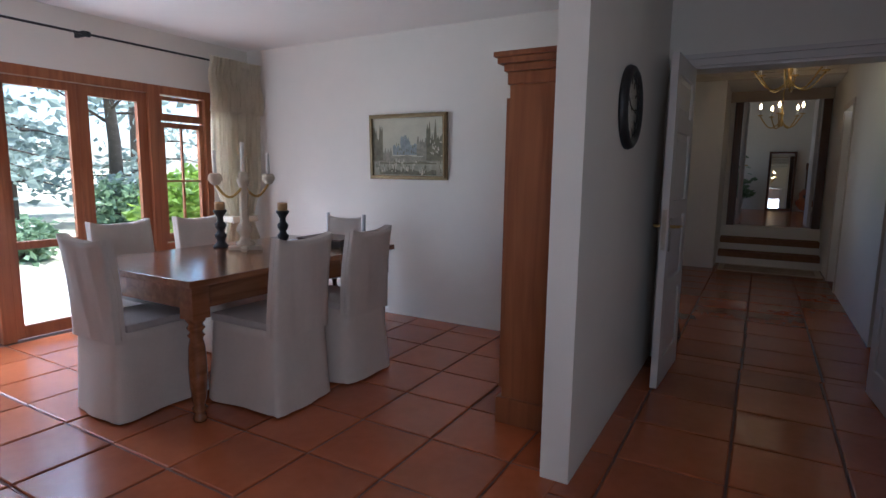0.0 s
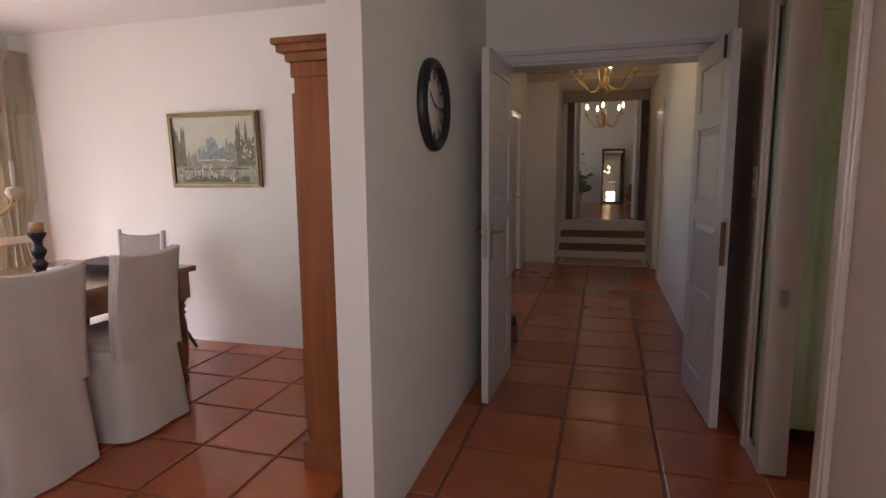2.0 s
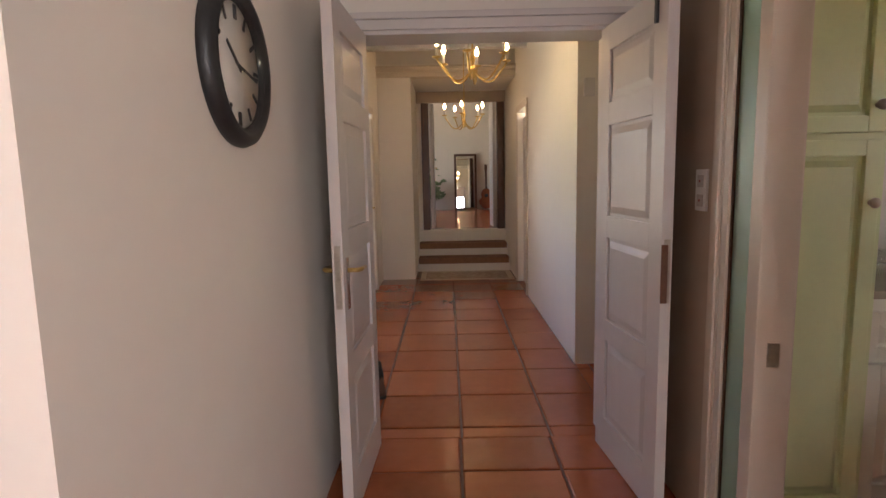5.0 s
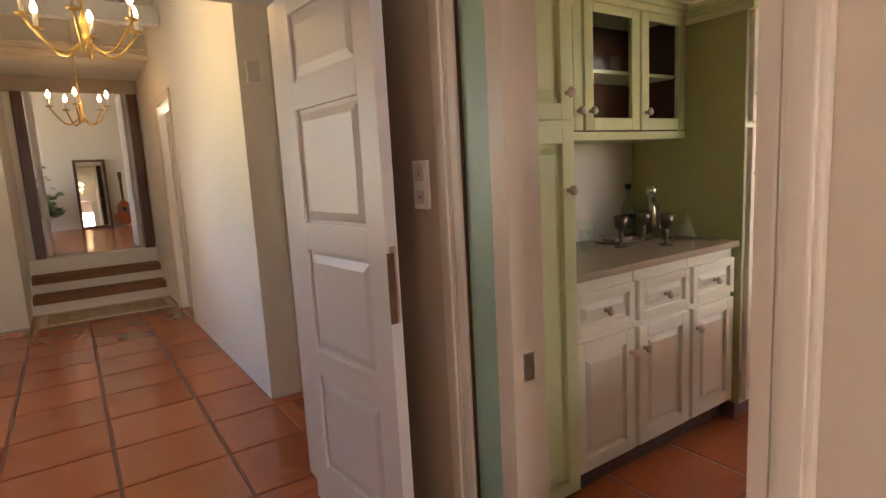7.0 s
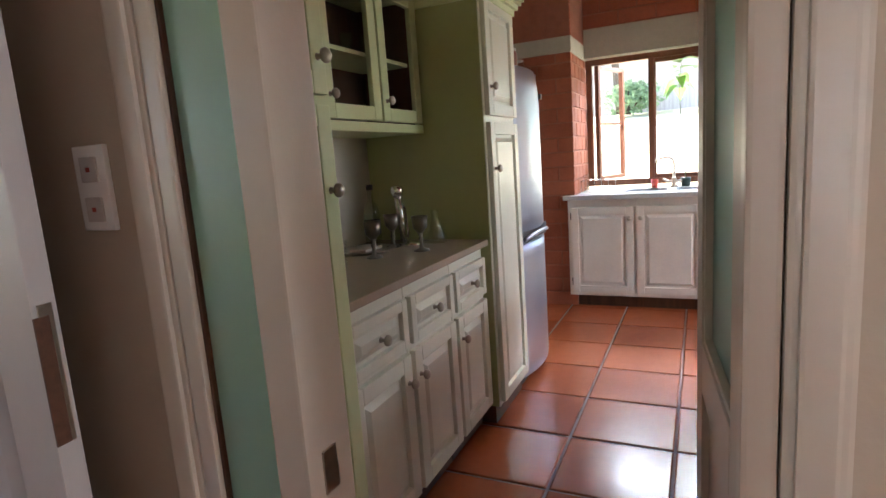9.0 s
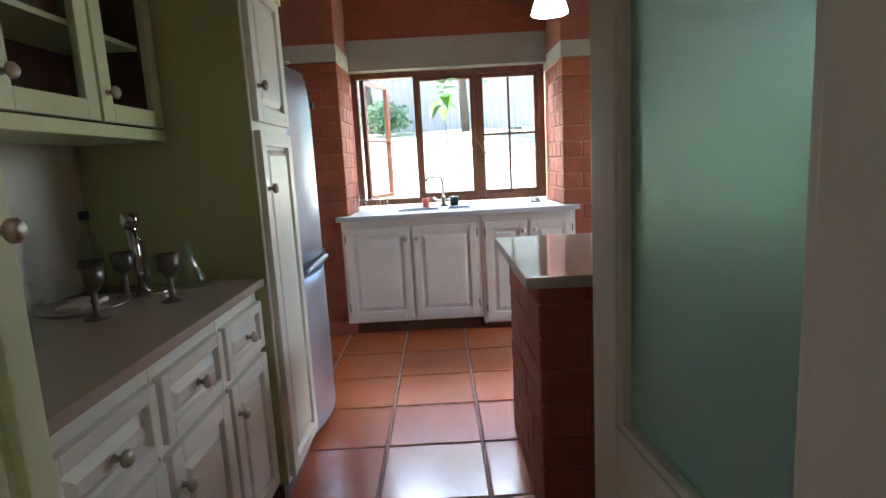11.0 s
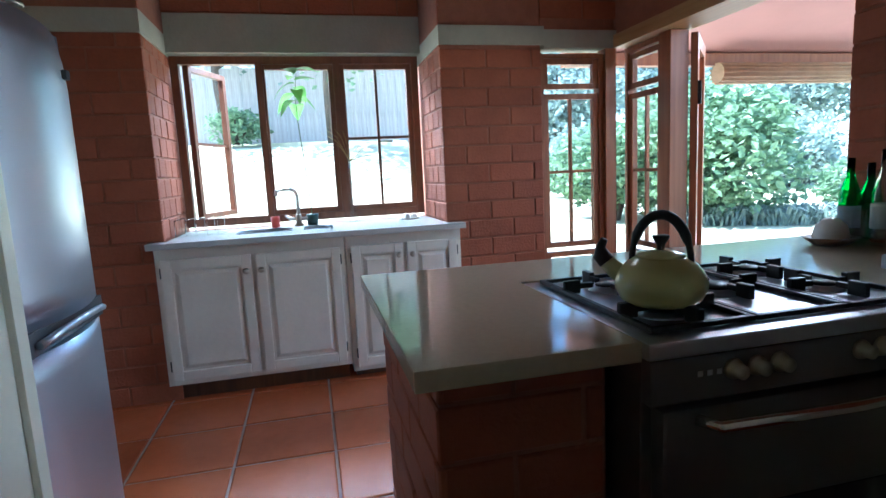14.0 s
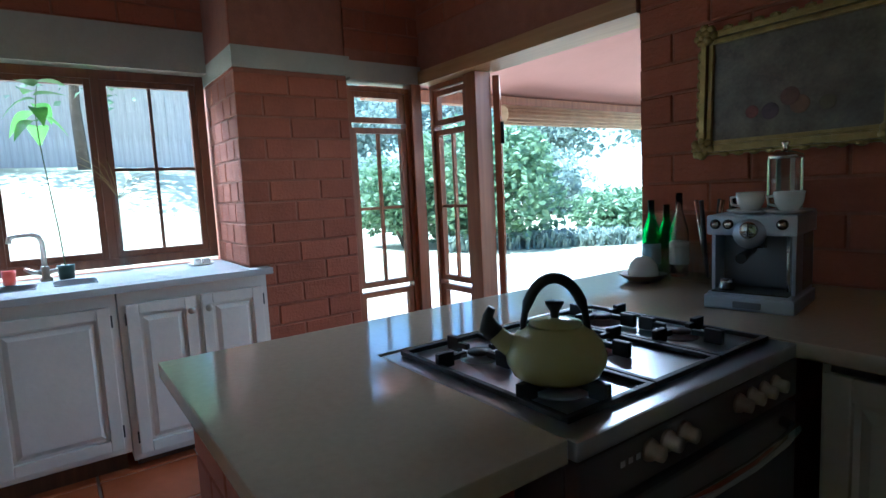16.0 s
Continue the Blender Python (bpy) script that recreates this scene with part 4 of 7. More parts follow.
def candlestick(x, y, h, label):
    c = thing("candlestick", pose(x, y, 0.765), label, "candlestick", group="black candlesticks")
    part("stand", lathe(bmesh.new(), [(0.0, 0), (0.052, 0), (0.054, 0.012), (0.042, 0.02), (0.03, 0.035), (0.026, 0.05), (0.038, 0.075), (0.04, 0.09), (0.026, 0.105), (0.022, 0.12), (0.036, 0.145), (0.038, 0.165), (0.022, 0.185), (0.02, h - 0.06), (0.03, h - 0.04), (0.044, h - 0.02), (0.046, h - 0.006), (0.0, h - 0.006)]), BLACK, c)
    part("candle", lathe(bmesh.new(), [(0.0, h - 0.006), (0.034, h - 0.006), (0.035, h + 0.045), (0.03, h + 0.05), (0.0, h + 0.042)]), mat("tan_wax", (0.42, 0.24, 0.10), 0.5, var=0.15, scale=20), c, "tan pillar candle")
    part("wick", tube(bmesh.new(), [(0, 0, h + 0.04), (0.002, 0, h + 0.058)], 0.0015, 6), BLACK, c)


candlestick(-3.03, 2.85, 0.27, "turned black candlestick with tan candle on the table")
candlestick(-2.66, 3.08, 0.27, "turned black candlestick with tan candle on the table")
STONEW = mat("limed_wood", (0.56, 0.46, 0.34), 0.8, var=0.2, scale=18, bump=0.3, bump_scale=60)
ca = thing("candelabra", pose(-2.78, 2.85, 0.765), "distressed cream three-branch candelabra on the table", "candelabra")
part("column", lathe(bmesh.new(), [(0.0, 0.03), (0.06, 0.03), (0.062, 0.05), (0.035, 0.07), (0.03, 0.10), (0.05, 0.13), (0.052, 0.16), (0.03, 0.19), (0.026, 0.33), (0.032, 0.40), (0.024, 0.42), (0.04, 0.46), (0.045, 0.485), (0.03, 0.50), (0.03, 0.53), (0.0, 0.53)]), STONEW, ca)
bm = bmesh.new()
for i in range(4):
    box(bm, 0.0, 0.11, -0.02, 0.02, 0.0, 0.032, 0.008, m=pose(0, 0, 0, 0, 0, 45 + 90 * i))
part("foot", bm, STONEW, ca)
for s in (-1, 1):
    pts = [(0, s * (0.02 + 0.2 * k / 8), 0.42 - 0.07 * math.sin(k / 8 * 3.14) + 0.03 * k / 8) for k in range(9)]
    arm = part("arm", tube(bmesh.new(), pts, [0.009] * 9, 8), BRASS, ca)
    part("cup", lathe(bmesh.new(), [(0.0, -0.02), (0.025, -0.01), (0.045, 0.02), (0.042, 0.045), (0.03, 0.06), (0.0, 0.06)], 0, s * 0.22, 0.46, 16), STONEW, arm)
    part("candle", lathe(bmesh.new(), [(0.0, 0.06), (0.012, 0.06), (0.011, 0.2), (0.0, 0.21)], 0, s * 0.22, 0.46, 12), PLASTER, arm)
part("candle", lathe(bmesh.new(), [(0.0, 0.53), (0.013, 0.53), (0.012, 0.72), (0.0, 0.73)], seg=12), PLASTER, ca)
fo = thing("folder_stack", pose(-2.52, 3.42, 0.765, 0, 0, 6), "dark flat box with papers lying on the table", "box")
part("tray", B(-0.19, 0.19, -0.15, 0.15, 0, 0.045, 0.006), mat("dark_leather", (0.03, 0.03, 0.035), 0.5, var=0.2, scale=20), fo)
part("lid", B(-0.195, 0.195, -0.155, 0.155, 0.046, 0.058, 0.004), mat("brown_leather", (0.10, 0.06, 0.045), 0.5, var=0.2, scale=20), fo)
for i, (dx, dy, r) in enumerate(((-0.34, -0.06, 12), (-0.30, 0.02, -8))):
    part("paper", B(-0.1, 0.1, -0.07, 0.07, 0.001 + i * 0.004, 0.004 + i * 0.004, m=pose(dx, dy, 0, 0, 0, r)), mat("paper", (0.7, 0.72, 0.78), 0.8, var=0.04), fo, "loose white paper")

# framed painting on the plaster wall
pt = thing("framed_painting", pose(-2.48, 4.405, 1.53, 2, 0, 0), "framed grey-green river townscape painting", "painting")
w2, h2 = 0.405, 0.285
bm = bmesh.new()
for o, t0, t1 in ((0.0, 0.0, 0.028), (0.014, 0.028, 0.038)):
    box(bm, -w2 + o, w2 - o, -t1, -t0, h2 - 0.035, h2 - o, 0.003)
    box(bm, -w2 + o, w2 - o, -t1, -t0, -h2 + o, -h2 + 0.035, 0.003)
    box(bm, -w2 + o, -w2 + 0.035, -t1, -t0, -h2 + 0.035, h2 - 0.035, 0.003)
    box(bm, w2 - 0.035, w2 - o, -t1, -t0, -h2 + 0.035, h2 - 0.035, 0.003)
part("frame", bm, mat("antique_gold_frame", (0.16, 0.11, 0.045), 0.4, metal=0.5, var=0.3, scale=25), pt)
part("canvas", B(-w2 + 0.036, w2 - 0.036, -0.018, -0.006, -h2 + 0.036, h2 - 0.036), mat("painted_sky", (0.52, 0.50, 0.38), 0.7, var=0.15, scale=9, bump=0.2, bump_scale=80), pt)
PD = mat("painted_dark", (0.10, 0.10, 0.06), 0.7, var=0.5, scale=22, hue2=(0.26, 0.24, 0.15))
PM = mat("painted_mid", (0.22, 0.22, 0.17), 0.7, var=0.5, scale=26, hue2=(0.42, 0.40, 0.30))
PB = mat("painted_blue_grey", (0.20, 0.24, 0.24), 0.7, var=0.4, scale=30, hue2=(0.36, 0.41, 0.40))
PL = mat("painted_light", (0.60, 0.55, 0.42), 0.7, var=0.2, scale=30)
PWt = mat("painted_water", (0.28, 0.28, 0.20), 0.7, var=0.4, scale=30, hue2=(0.5, 0.48, 0.36))


def daub(x0, x1, z0, z1, material, lift, seed, jag=0.3, name="brushwork"):
    """A painted patch with a ragged upper edge."""
    rng = random.Random(seed)
    n = 14
    bm = bmesh.new()
    lo = [(x0 + (x1 - x0) * i / n, z0) for i in range(n + 1)]
    hi = [(x0 + (x1 - x0) * i / n, z0 + (z1 - z0) * (1 - jag * rng.random())) for i in range(n, -1, -1)]
    bm.faces.new([bm.verts.new((x, -0.0185 - lift, z)) for x, z in lo + hi])
    part(name, bm, material, pt)


daub(-0.365, 0.365, -0.245, -0.09, PWt, 0.0005, 1, 0.1)
daub(-0.365, 0.365, -0.13, -0.06, PM, 0.001, 2, 0.5)
daub(-0.15, 0.12, -0.07, 0.06, PB, 0.0015, 3, 0.6)
daub(-0.07, 0.02, 0.0, 0.11, PB, 0.0016, 13, 0.5)
daub(0.10, 0.24, -0.08, 0.10, PM, 0.0018, 14, 0.5)
daub(-0.365, -0.16, -0.10, 0.0, PM, 0.0017, 15, 0.6)
daub(-0.365, -0.26, -0.12, 0.2, PD, 0.002, 4, 0.5)
daub(0.2, 0.365, -0.12, 0.24, PD, 0.002, 5, 0.55)
daub(-0.3, 0.3, -0.15, -0.125, PD, 0.0025, 6, 0.7)
daub(-0.3, 0.3, -0.245, -0.19, PD, 0.0025, 7, 0.8)
rg = random.Random(17)
for material, n, (xa, xb), (za, zb), tall in ((PL, 34, (-0.33, 0.2), (-0.23, -0.12), 0.035), (PD, 30, (-0.35, 0.35), (-0.22, -0.11), 0.03), (PL, 26, (0.24, 0.355), (-0.08, 0.16), 0.018), (PD, 18, (-0.12, 0.1), (-0.06, 0.03), 0.02)):
    bm = bmesh.new()
    for k in range(n):
        x, z, w, h = rg.uniform(xa, xb), rg.uniform(za, zb), rg.uniform(0.003, 0.007), tall * rg.uniform(0.5, 1.2)
        y = -0.0215 - 0.0001 * k
        bm.faces.new([bm.verts.new(p) for p in ((x - w, y, z - h / 2), (x + w, y, z - h / 2), (x + w * 0.6, y, z + h / 2), (x - w * 0.7, y, z + h / 2))])
    part("brush_strokes", bm, material, pt)

# tall cupboard with its back to the short wall
cb = thing("wooden_cupboard", pose(0, 0, 0), "tall reddish wooden cupboard with moulded cornice", "cupboard")
Y0, Y1 = 2.86, 3.72
part("body", B(-0.86, -0.492, Y0, Y1, 0.11, 1.76, 0.006), CUPW, cb)
part("plinth", B(-0.885, -0.491, Y0 - 0.02, Y1 + 0.02, 0.0, 0.14, 0.01), CUPW, cb)
bm = bmesh.new()
for o, a, b in ((0.01, 1.74, 1.80), (0.025, 1.80, 1.835), (0.05, 1.835, 1.865), (0.065, 1.865, 1.89)):
    box(bm, -0.86 - o, -0.492, Y0 - o, Y1 + o, a, b, 0.006)
part("cornice", bm, CUPW, cb)
for i in range(2):
    ya = Y0 + 0.02 + i * 0.41
    m = pose(-0.863, ya + 0.40, 0.18, 0, 0, -90)
    bm, op = frame_bm(0.40, 1.5, 0.022, 0.07, 0, 0, 0, rails=(0.75,))
    for a in op:
        raised_panel(bm, a[0], a[1], a[2], a[3], -0.004, 0.012)
    part("door", bm, CUPW, cb, m=m)


# ---------- kitchen: drinks counter wall ----------
GREENC = mat("pale_green_paint", (0.64, 0.70, 0.40), 0.36, var=0.06, scale=3, bump=0.05, bump_scale=40)


def cornice(parent, x0, x1, y0, y1, z, material, left=True, right=True):
    bm = bmesh.new()
    for o, a, b in ((0.010, z - 0.03, z), (0.026, z, z + 0.022), (0.04, z + 0.022, z + 0.04), (0.052, z + 0.04, z + 0.052)):
        box(bm, x0 - (o if left else 0), x1 + (o if right else 0), y0 - o, y1, a, b, 0.004)
    part("cornice", bm, material, parent)


t1 = thing("tall_cupboard", pose(1.277, 3.665, 0), "tall pale green built-in cupboard with two panelled doors", "cupboard")
part("body", carcass(0.40, 0.61, 0.09, 2.03), GREENC, t1)
part("plinth", B(0.01, 0.378, 0.05, 0.5, 0.0, 0.089), DARKOAK, t1)
part("face_frame", B(0.0, 0.40, -0.003, -0.0005, 0.09, 2.03), GREENC, t1)
cab_door(t1, 0.004, 0.372, 1.472, 2.015, -0.003, GREENC, 1, knob_z=1.56)
cab_door(t1, 0.004, 0.372, 0.11, 1.448, -0.003, GREENC, 1, knob_z=1.235)
cornice(t1, 0, 0.40, -0.022, 0.6, 2.03, GREENC, left=False)

for i, (x0, x1) in enumerate(((1.685, 2.068), (2.073, 2.458), (2.463, 2.83))):
    u = thing("base_cabinet", pose(x0, 3.722, 0), "cream base cabinet with one drawer and door", "cabinet", group="drinks counter units")
    w = x1 - x0
    part("body", carcass(w, 0.565, 0.10, 0.885), CREAMC, u)
    part("plinth", B(0.0, w, 0.04, 0.5, 0.0, 0.098), DARKOAK, u)
    part("face_frame", B(0.0, w, -0.003, -0.0005, 0.10, 0.885), CREAMC, u)
    cab_door(u, 0.012, w - 0.012, 0.665, 0.835, -0.003, CREAMC, 0, name="drawer")
    cab_door(u, 0.012, w - 0.012, 0.115, 0.640, -0.003, CREAMC, (1, -1, -1)[i], knob_z=0.545)
tagged(part("worktop", B(1.685, 2.875, 3.682, 4.292, 0.886, 0.915, 0.005), STONE), "long beige stone worktop on cream cabinets", "worktop")
up = thing("wall_cabinet", pose(1.69, 3.985, 0), "pale green wall cabinet with glazed doors", "cabinet")
part("body", carcass(1.135, 0.29, 1.42, 2.03, shelves=(1.72,)), GREENC, up)
# thin sheets added to make the green cabinet dark inside
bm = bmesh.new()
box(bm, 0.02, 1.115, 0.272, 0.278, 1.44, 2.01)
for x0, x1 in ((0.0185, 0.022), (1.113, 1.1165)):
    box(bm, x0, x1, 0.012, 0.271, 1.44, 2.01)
part("lining", bm, DARKOAK, up, "thin dark sheets over the inner back and sides")
part("bottom_rail", B(0, 1.135, -0.02, 0.0, 1.42, 1.457, 0.003), GREENC, up)
for x0, x1, s in ((0.02, 0.375, 1), (0.39, 0.765, -1), (0.78, 1.125, -1)):
    cab_door(up, x0, x1, 1.463, 2.015, 0, GREENC, s, glazed=True, knob_z=1.545)
cornice(up, 0, 1.135, -0.022, 0.28, 2.03, GREENC, left=False, right=False)
rg = random.Random(11)
CLEAR = thin_glass("clear_glassware", (0.96, 0.98, 0.97), 0.08)
for i in range(14):
    zz = 1.4385 if i % 2 else 1.7365
    g = thing("drinking_glass", pose(1.72 + i * 0.075, 4.0 + rg.uniform(0.10, 0.18), zz), "clear drinking glass on a cabinet shelf", "glass", group="glasses in the wall cabinet")
    h = rg.uniform(0.09, 0.16)
    part("bowl", lathe(bmesh.new(), [(0.0, 0.0), (0.026, 0.0), (0.032, h), (0.029, h), (0.024, 0.008), (0.0, 0.008)], seg=14), CLEAR, g)

t2 = thing("pantry_cupboard", pose(2.835, 3.672, 0), "tall pantry cupboard, olive side and cream doors", "cupboard")
part("body", carcass(0.435, 0.62, 0.09, 2.0), OLIVE, t2)
part("plinth", B(0.005, 0.43, 0.02, 0.5, 0, 0.089), DARKOAK, t2)
part("face_frame", B(0.0, 0.435, -0.004, -0.0005, 0.09, 2.0, 0.001), CREAMC, t2)
cab_door(t2, 0.02, 0.425, 1.475, 1.985, -0.004, CREAMC, -1, knob_z=1.60)
cab_door(t2, 0.02, 0.425, 0.11, 1.445, -0.004, CREAMC, -1, knob_z=1.235)
cornice(t2, 0, 0.435, -0.024, 0.61, 2.0, GREENC)

fr = thing("fridge_freezer", pose(3.30, 3.635, 0), "silver bow-fronted fridge freezer with two doors", "fridge")
part("body", B(0, 0.54, 0.06, 0.63, 0.04, 1.74, 0.012), mat("fridge_grey", (0.28, 0.30, 0.33), 0.4, var=0.03), fr)
part("kickplate", B(0.01, 0.53, 0.07, 0.6, 0.0, 0.04), BLACK, fr)


def bow_door(z0, z1, tip=0.0):
    bm = bmesh.new()
    n, rows = 24, 10
    fr_, bk = [], []
    for j in range(rows + 1):
        v = j / rows
        z = z0 + (z1 - z0) * v
        dome = 0.0
        if tip:
            dome = tip * max(0, (v - 0.8) / 0.2) ** 2
        fr_.append([bm.verts.new((0.54 * i / n, 0.055 - 0.05 * math.sin(math.pi * (0.06 + 0.88 * i / n)) + dome, z)) for i in range(n + 1)])
    back = [bm.verts.new(p) for p in ((0, 0.058, z0), (0.54, 0.058, z0), (0.54, 0.058, z1), (0, 0.058, z1))]
    for j in range(rows):
        for i in range(n):
            f = bm.faces.new((fr_[j][i], fr_[j][i + 1], fr_[j + 1][i + 1], fr_[j + 1][i]))
            f.smooth = True
    bm.faces.new([back[0]] + [back[1]] + fr_[0][::-1])
    bm.faces.new([back[3]] + [back[2]] + fr_[-1][::-1])
    bm.faces.new([back[0], back[3]] + [r[0] for r in fr_[::-1]])
    bm.faces.new([back[1], back[2]] + [r[-1] for r in fr_[::-1]])
    return bm


part("lower_door", bow_door(0.05, 0.80), STEEL, fr)
part("upper_door", bow_door(0.87, 1.755, 0.02), STEEL, fr)
part("handle_recess", B(0.0, 0.54, 0.03, 0.06, 0.80, 0.87, 0.004), mat("dark_grey_plastic", (0.06, 0.065, 0.075), 0.45), fr, "dark grip between the doors")
part("grip", tube(bmesh.new(), [(0.03, 0.02, 0.83), (0.14, 0.0, 0.845), (0.27, -0.008, 0.85), (0.40, 0.0, 0.845), (0.51, 0.02, 0.83)], 0.012, 8), STEEL, fr)
part("badge", B(0.43, 0.46, 0.005, 0.02, 1.60, 1.63, 0.003), BLACK, fr)
for i, (dx, h, r) in enumerate(((0.08, 0.16, 0.035), (0.2, 0.10, 0.05), (0.33, 0.13, 0.04), (0.44, 0.08, 0.05))):
    j = thing("storage_jar", pose(3.30 + dx, 3.78, 1.755), "glass storage jar with reddish contents on the fridge", "jar", group="jars on the fridge")
    part("jar", lathe(bmesh.new(), [(0, 0), (r, 0), (r, h * 0.8), (r * 0.8, h * 0.9), (0, h * 0.9)], seg=16), CLEAR if i % 2 else mat("red_contents", (0.22, 0.06, 0.03), 0.4, var=0.3, scale=40), j)
    part("lid", lathe(bmesh.new(), [(0, h * 0.9), (r * 0.85, h * 0.9), (r * 0.85, h), (0, h)], seg=16), NICKEL, j)


# drinks things on the worktop
TARNISH = mat("tarnished_silver", (0.17, 0.15, 0.125), 0.33, metal=1.0, var=0.3, scale=50)


def goblet(x, y, s=1.0):
    g = thing("goblet", pose(x, y, 0.915), "tarnished metal goblet on the stone worktop", "goblet", group="goblets")
    part("bowl", lathe(bmesh.new(), [(0.0, 0.075 * s), (0.012, 0.078 * s), (0.03, 0.10 * s), (0.036, 0.15 * s), (0.033, 0.15 * s), (0.026, 0.10 * s), (0.0, 0.088 * s)], seg=18), TARNISH, g)
    part("stem", lathe(bmesh.new(), [(0.0, 0.0), (0.034, 0.0), (0.033, 0.006), (0.01, 0.014), (0.007, 0.04), (0.012, 0.05), (0.007, 0.06), (0.012, 0.0755 * s), (0.0, 0.0755 * s)], seg=18), TARNISH, g)


goblet(2.36, 4.00)
goblet(2.62, 4.06)
goblet(2.53, 3.87)
tr = thing("serving_tray", pose(2.50, 4.13, 0.915), "small oval silver tray with folded cloth", "tray")
part("tray", lathe(bmesh.new(), [(0, 0), (0.11, 0), (0.135, 0.012), (0.13, 0.014), (0.105, 0.005), (0, 0.005)], seg=28), NICKEL, tr)
part("cloth", B(-0.07, 0.07, -0.04, 0.04, 0.006, 0.02, 0.005), LINEN, tr)
bo = thing("liquor_bottle", pose(2.68, 4.20, 0.915), "clear glass liquor bottle with a dark label", "bottle")
part("bottle", lathe(bmesh.new(), [(0, 0), (0.036, 0), (0.038, 0.02), (0.038, 0.15), (0.03, 0.185), (0.014, 0.21), (0.013, 0.26), (0.0, 0.26)], seg=20), thin_glass("bottle_clear", (0.86, 0.90, 0.86), 0.10), bo)
part("bottle_label", lathe(bmesh.new(), [(0.0385, 0.05), (0.039, 0.05), (0.039, 0.12), (0.0385, 0.12), (0.0385, 0.05)], seg=20), mat("dark_label", (0.06, 0.06, 0.05), 0.6), bo, "dark label")
part("cap", lathe(bmesh.new(), [(0, 0.26), (0.016, 0.26), (0.016, 0.285), (0, 0.285)], seg=14), BLACK, bo)
si = thing("citrus_press", pose(2.67, 4.00, 0.915), "chrome upright lever press on the worktop", "press")
part("base", lathe(bmesh.new(), [(0, 0), (0.055, 0), (0.055, 0.012), (0.02, 0.02), (0, 0.02)], seg=20), CHROME, si)
part("column", tube(bmesh.new(), [(0, 0.03, 0.01), (-0.015, 0.03, 0.12), (-0.03, 0.03, 0.24)], [0.014, 0.016, 0.018]), CHROME, si)
part("head", lathe(bmesh.new(), [(0, -0.03), (0.02, -0.025), (0.03, 0.0), (0.025, 0.022), (0.0, 0.03)], seg=16, m=pose(-0.03, 0.03, 0.25)), CHROME, si)
part("lever", tube(bmesh.new(), [(-0.02, 0.03, 0.20), (0.03, 0.03, 0.17), (0.045, 0.03, 0.06), (0.035, 0.03, 0.03)], 0.006), CHROME, si)
de = thing("decanter", pose(2.76, 3.91, 0.915), "clear conical glass decanter with stopper", "decanter")
part("flask", lathe(bmesh.new(), [(0, 0), (0.055, 0), (0.058, 0.012), (0.022, 0.09), (0.016, 0.13), (0.022, 0.15), (0.018, 0.15), (0.013, 0.13), (0.018, 0.09), (0.05, 0.014), (0, 0.01)], seg=22), CLEAR, de)
for dx, dy, h in ((1.92, 3.98, 0.11), (2.12, 4.0, 0.11), (2.22, 4.1, 0.14)):
    g = thing("drinking_glass", pose(dx, dy, 0.915), "clear tumbler standing on the stone worktop", "glass", group="tumblers on the worktop")
    part("bowl", lathe(bmesh.new(), [(0.0, 0.0), (0.028, 0.0), (0.034, h), (0.031, h), (0.026, 0.01), (0.0, 0.01)], seg=16), CLEAR, g)

# ---------- kitchen: sink wall ----------
for y_hi, w, z0, kz in ((3.775, 1.045, 0.10, 0.74), (2.725, 0.715, 0.05, 0.76)):
    u = thing("sink_cabinet", pose(4.985, y_hi, 0, 0, 0, -90), "white-washed cabinet with two panelled doors under the sink", "cabinet", group="sink cabinets")
    part("body", carcass(w, 0.5, z0, 0.893), WHITEC, u)
    part("plinth", B(0.02, w - 0.02, 0.06, 0.45, 0.0, z0 - 0.002), DARKOAK, u)
    part("face_frame", B(0.0, w, -0.003, -0.0005, z0, 0.893), WHITEC, u)
    h = w / 2
    cab_door(u, 0.03, h - 0.012, z0 + 0.03, 0.83, -0.003, WHITEC, 1, knob_z=kz)
    cab_door(u, h + 0.012, w - 0.03, z0 + 0.03, 0.83, -0.003, WHITEC, -1, knob_z=kz)
    hinge_marks(u, [(0.03, z0 + 0.12), (0.03, 0.76), (w - 0.03, z0 + 0.12), (w - 0.03, 0.76)], 0)
bm = bmesh.new()
X0, X1, XB = 4.92, 5.018, 5.62
box(bm, X0, X1, 1.985, 3.80, 0.895, 0.93, 0.004)
for a in ((X1, 5.17, 2.085, 3.71), (5.43, XB, 2.085, 3.71), (5.17, 5.43, 2.085, 2.78), (5.17, 5.43, 2.96, 3.03), (5.17, 5.43, 3.36, 3.71)):
    box(bm, *a, 0.895, 0.93)
tagged(part("sink_worktop", bm, mat("pale_quartz", (0.46, 0.45, 0.44), 0.25, var=0.06, scale=50)), "pale stone worktop with two sunken sinks", "worktop")
SINKM = mat("dull_sink_steel", (0.22, 0.23, 0.25), 0.4, metal=0.8, var=0.1, scale=6)
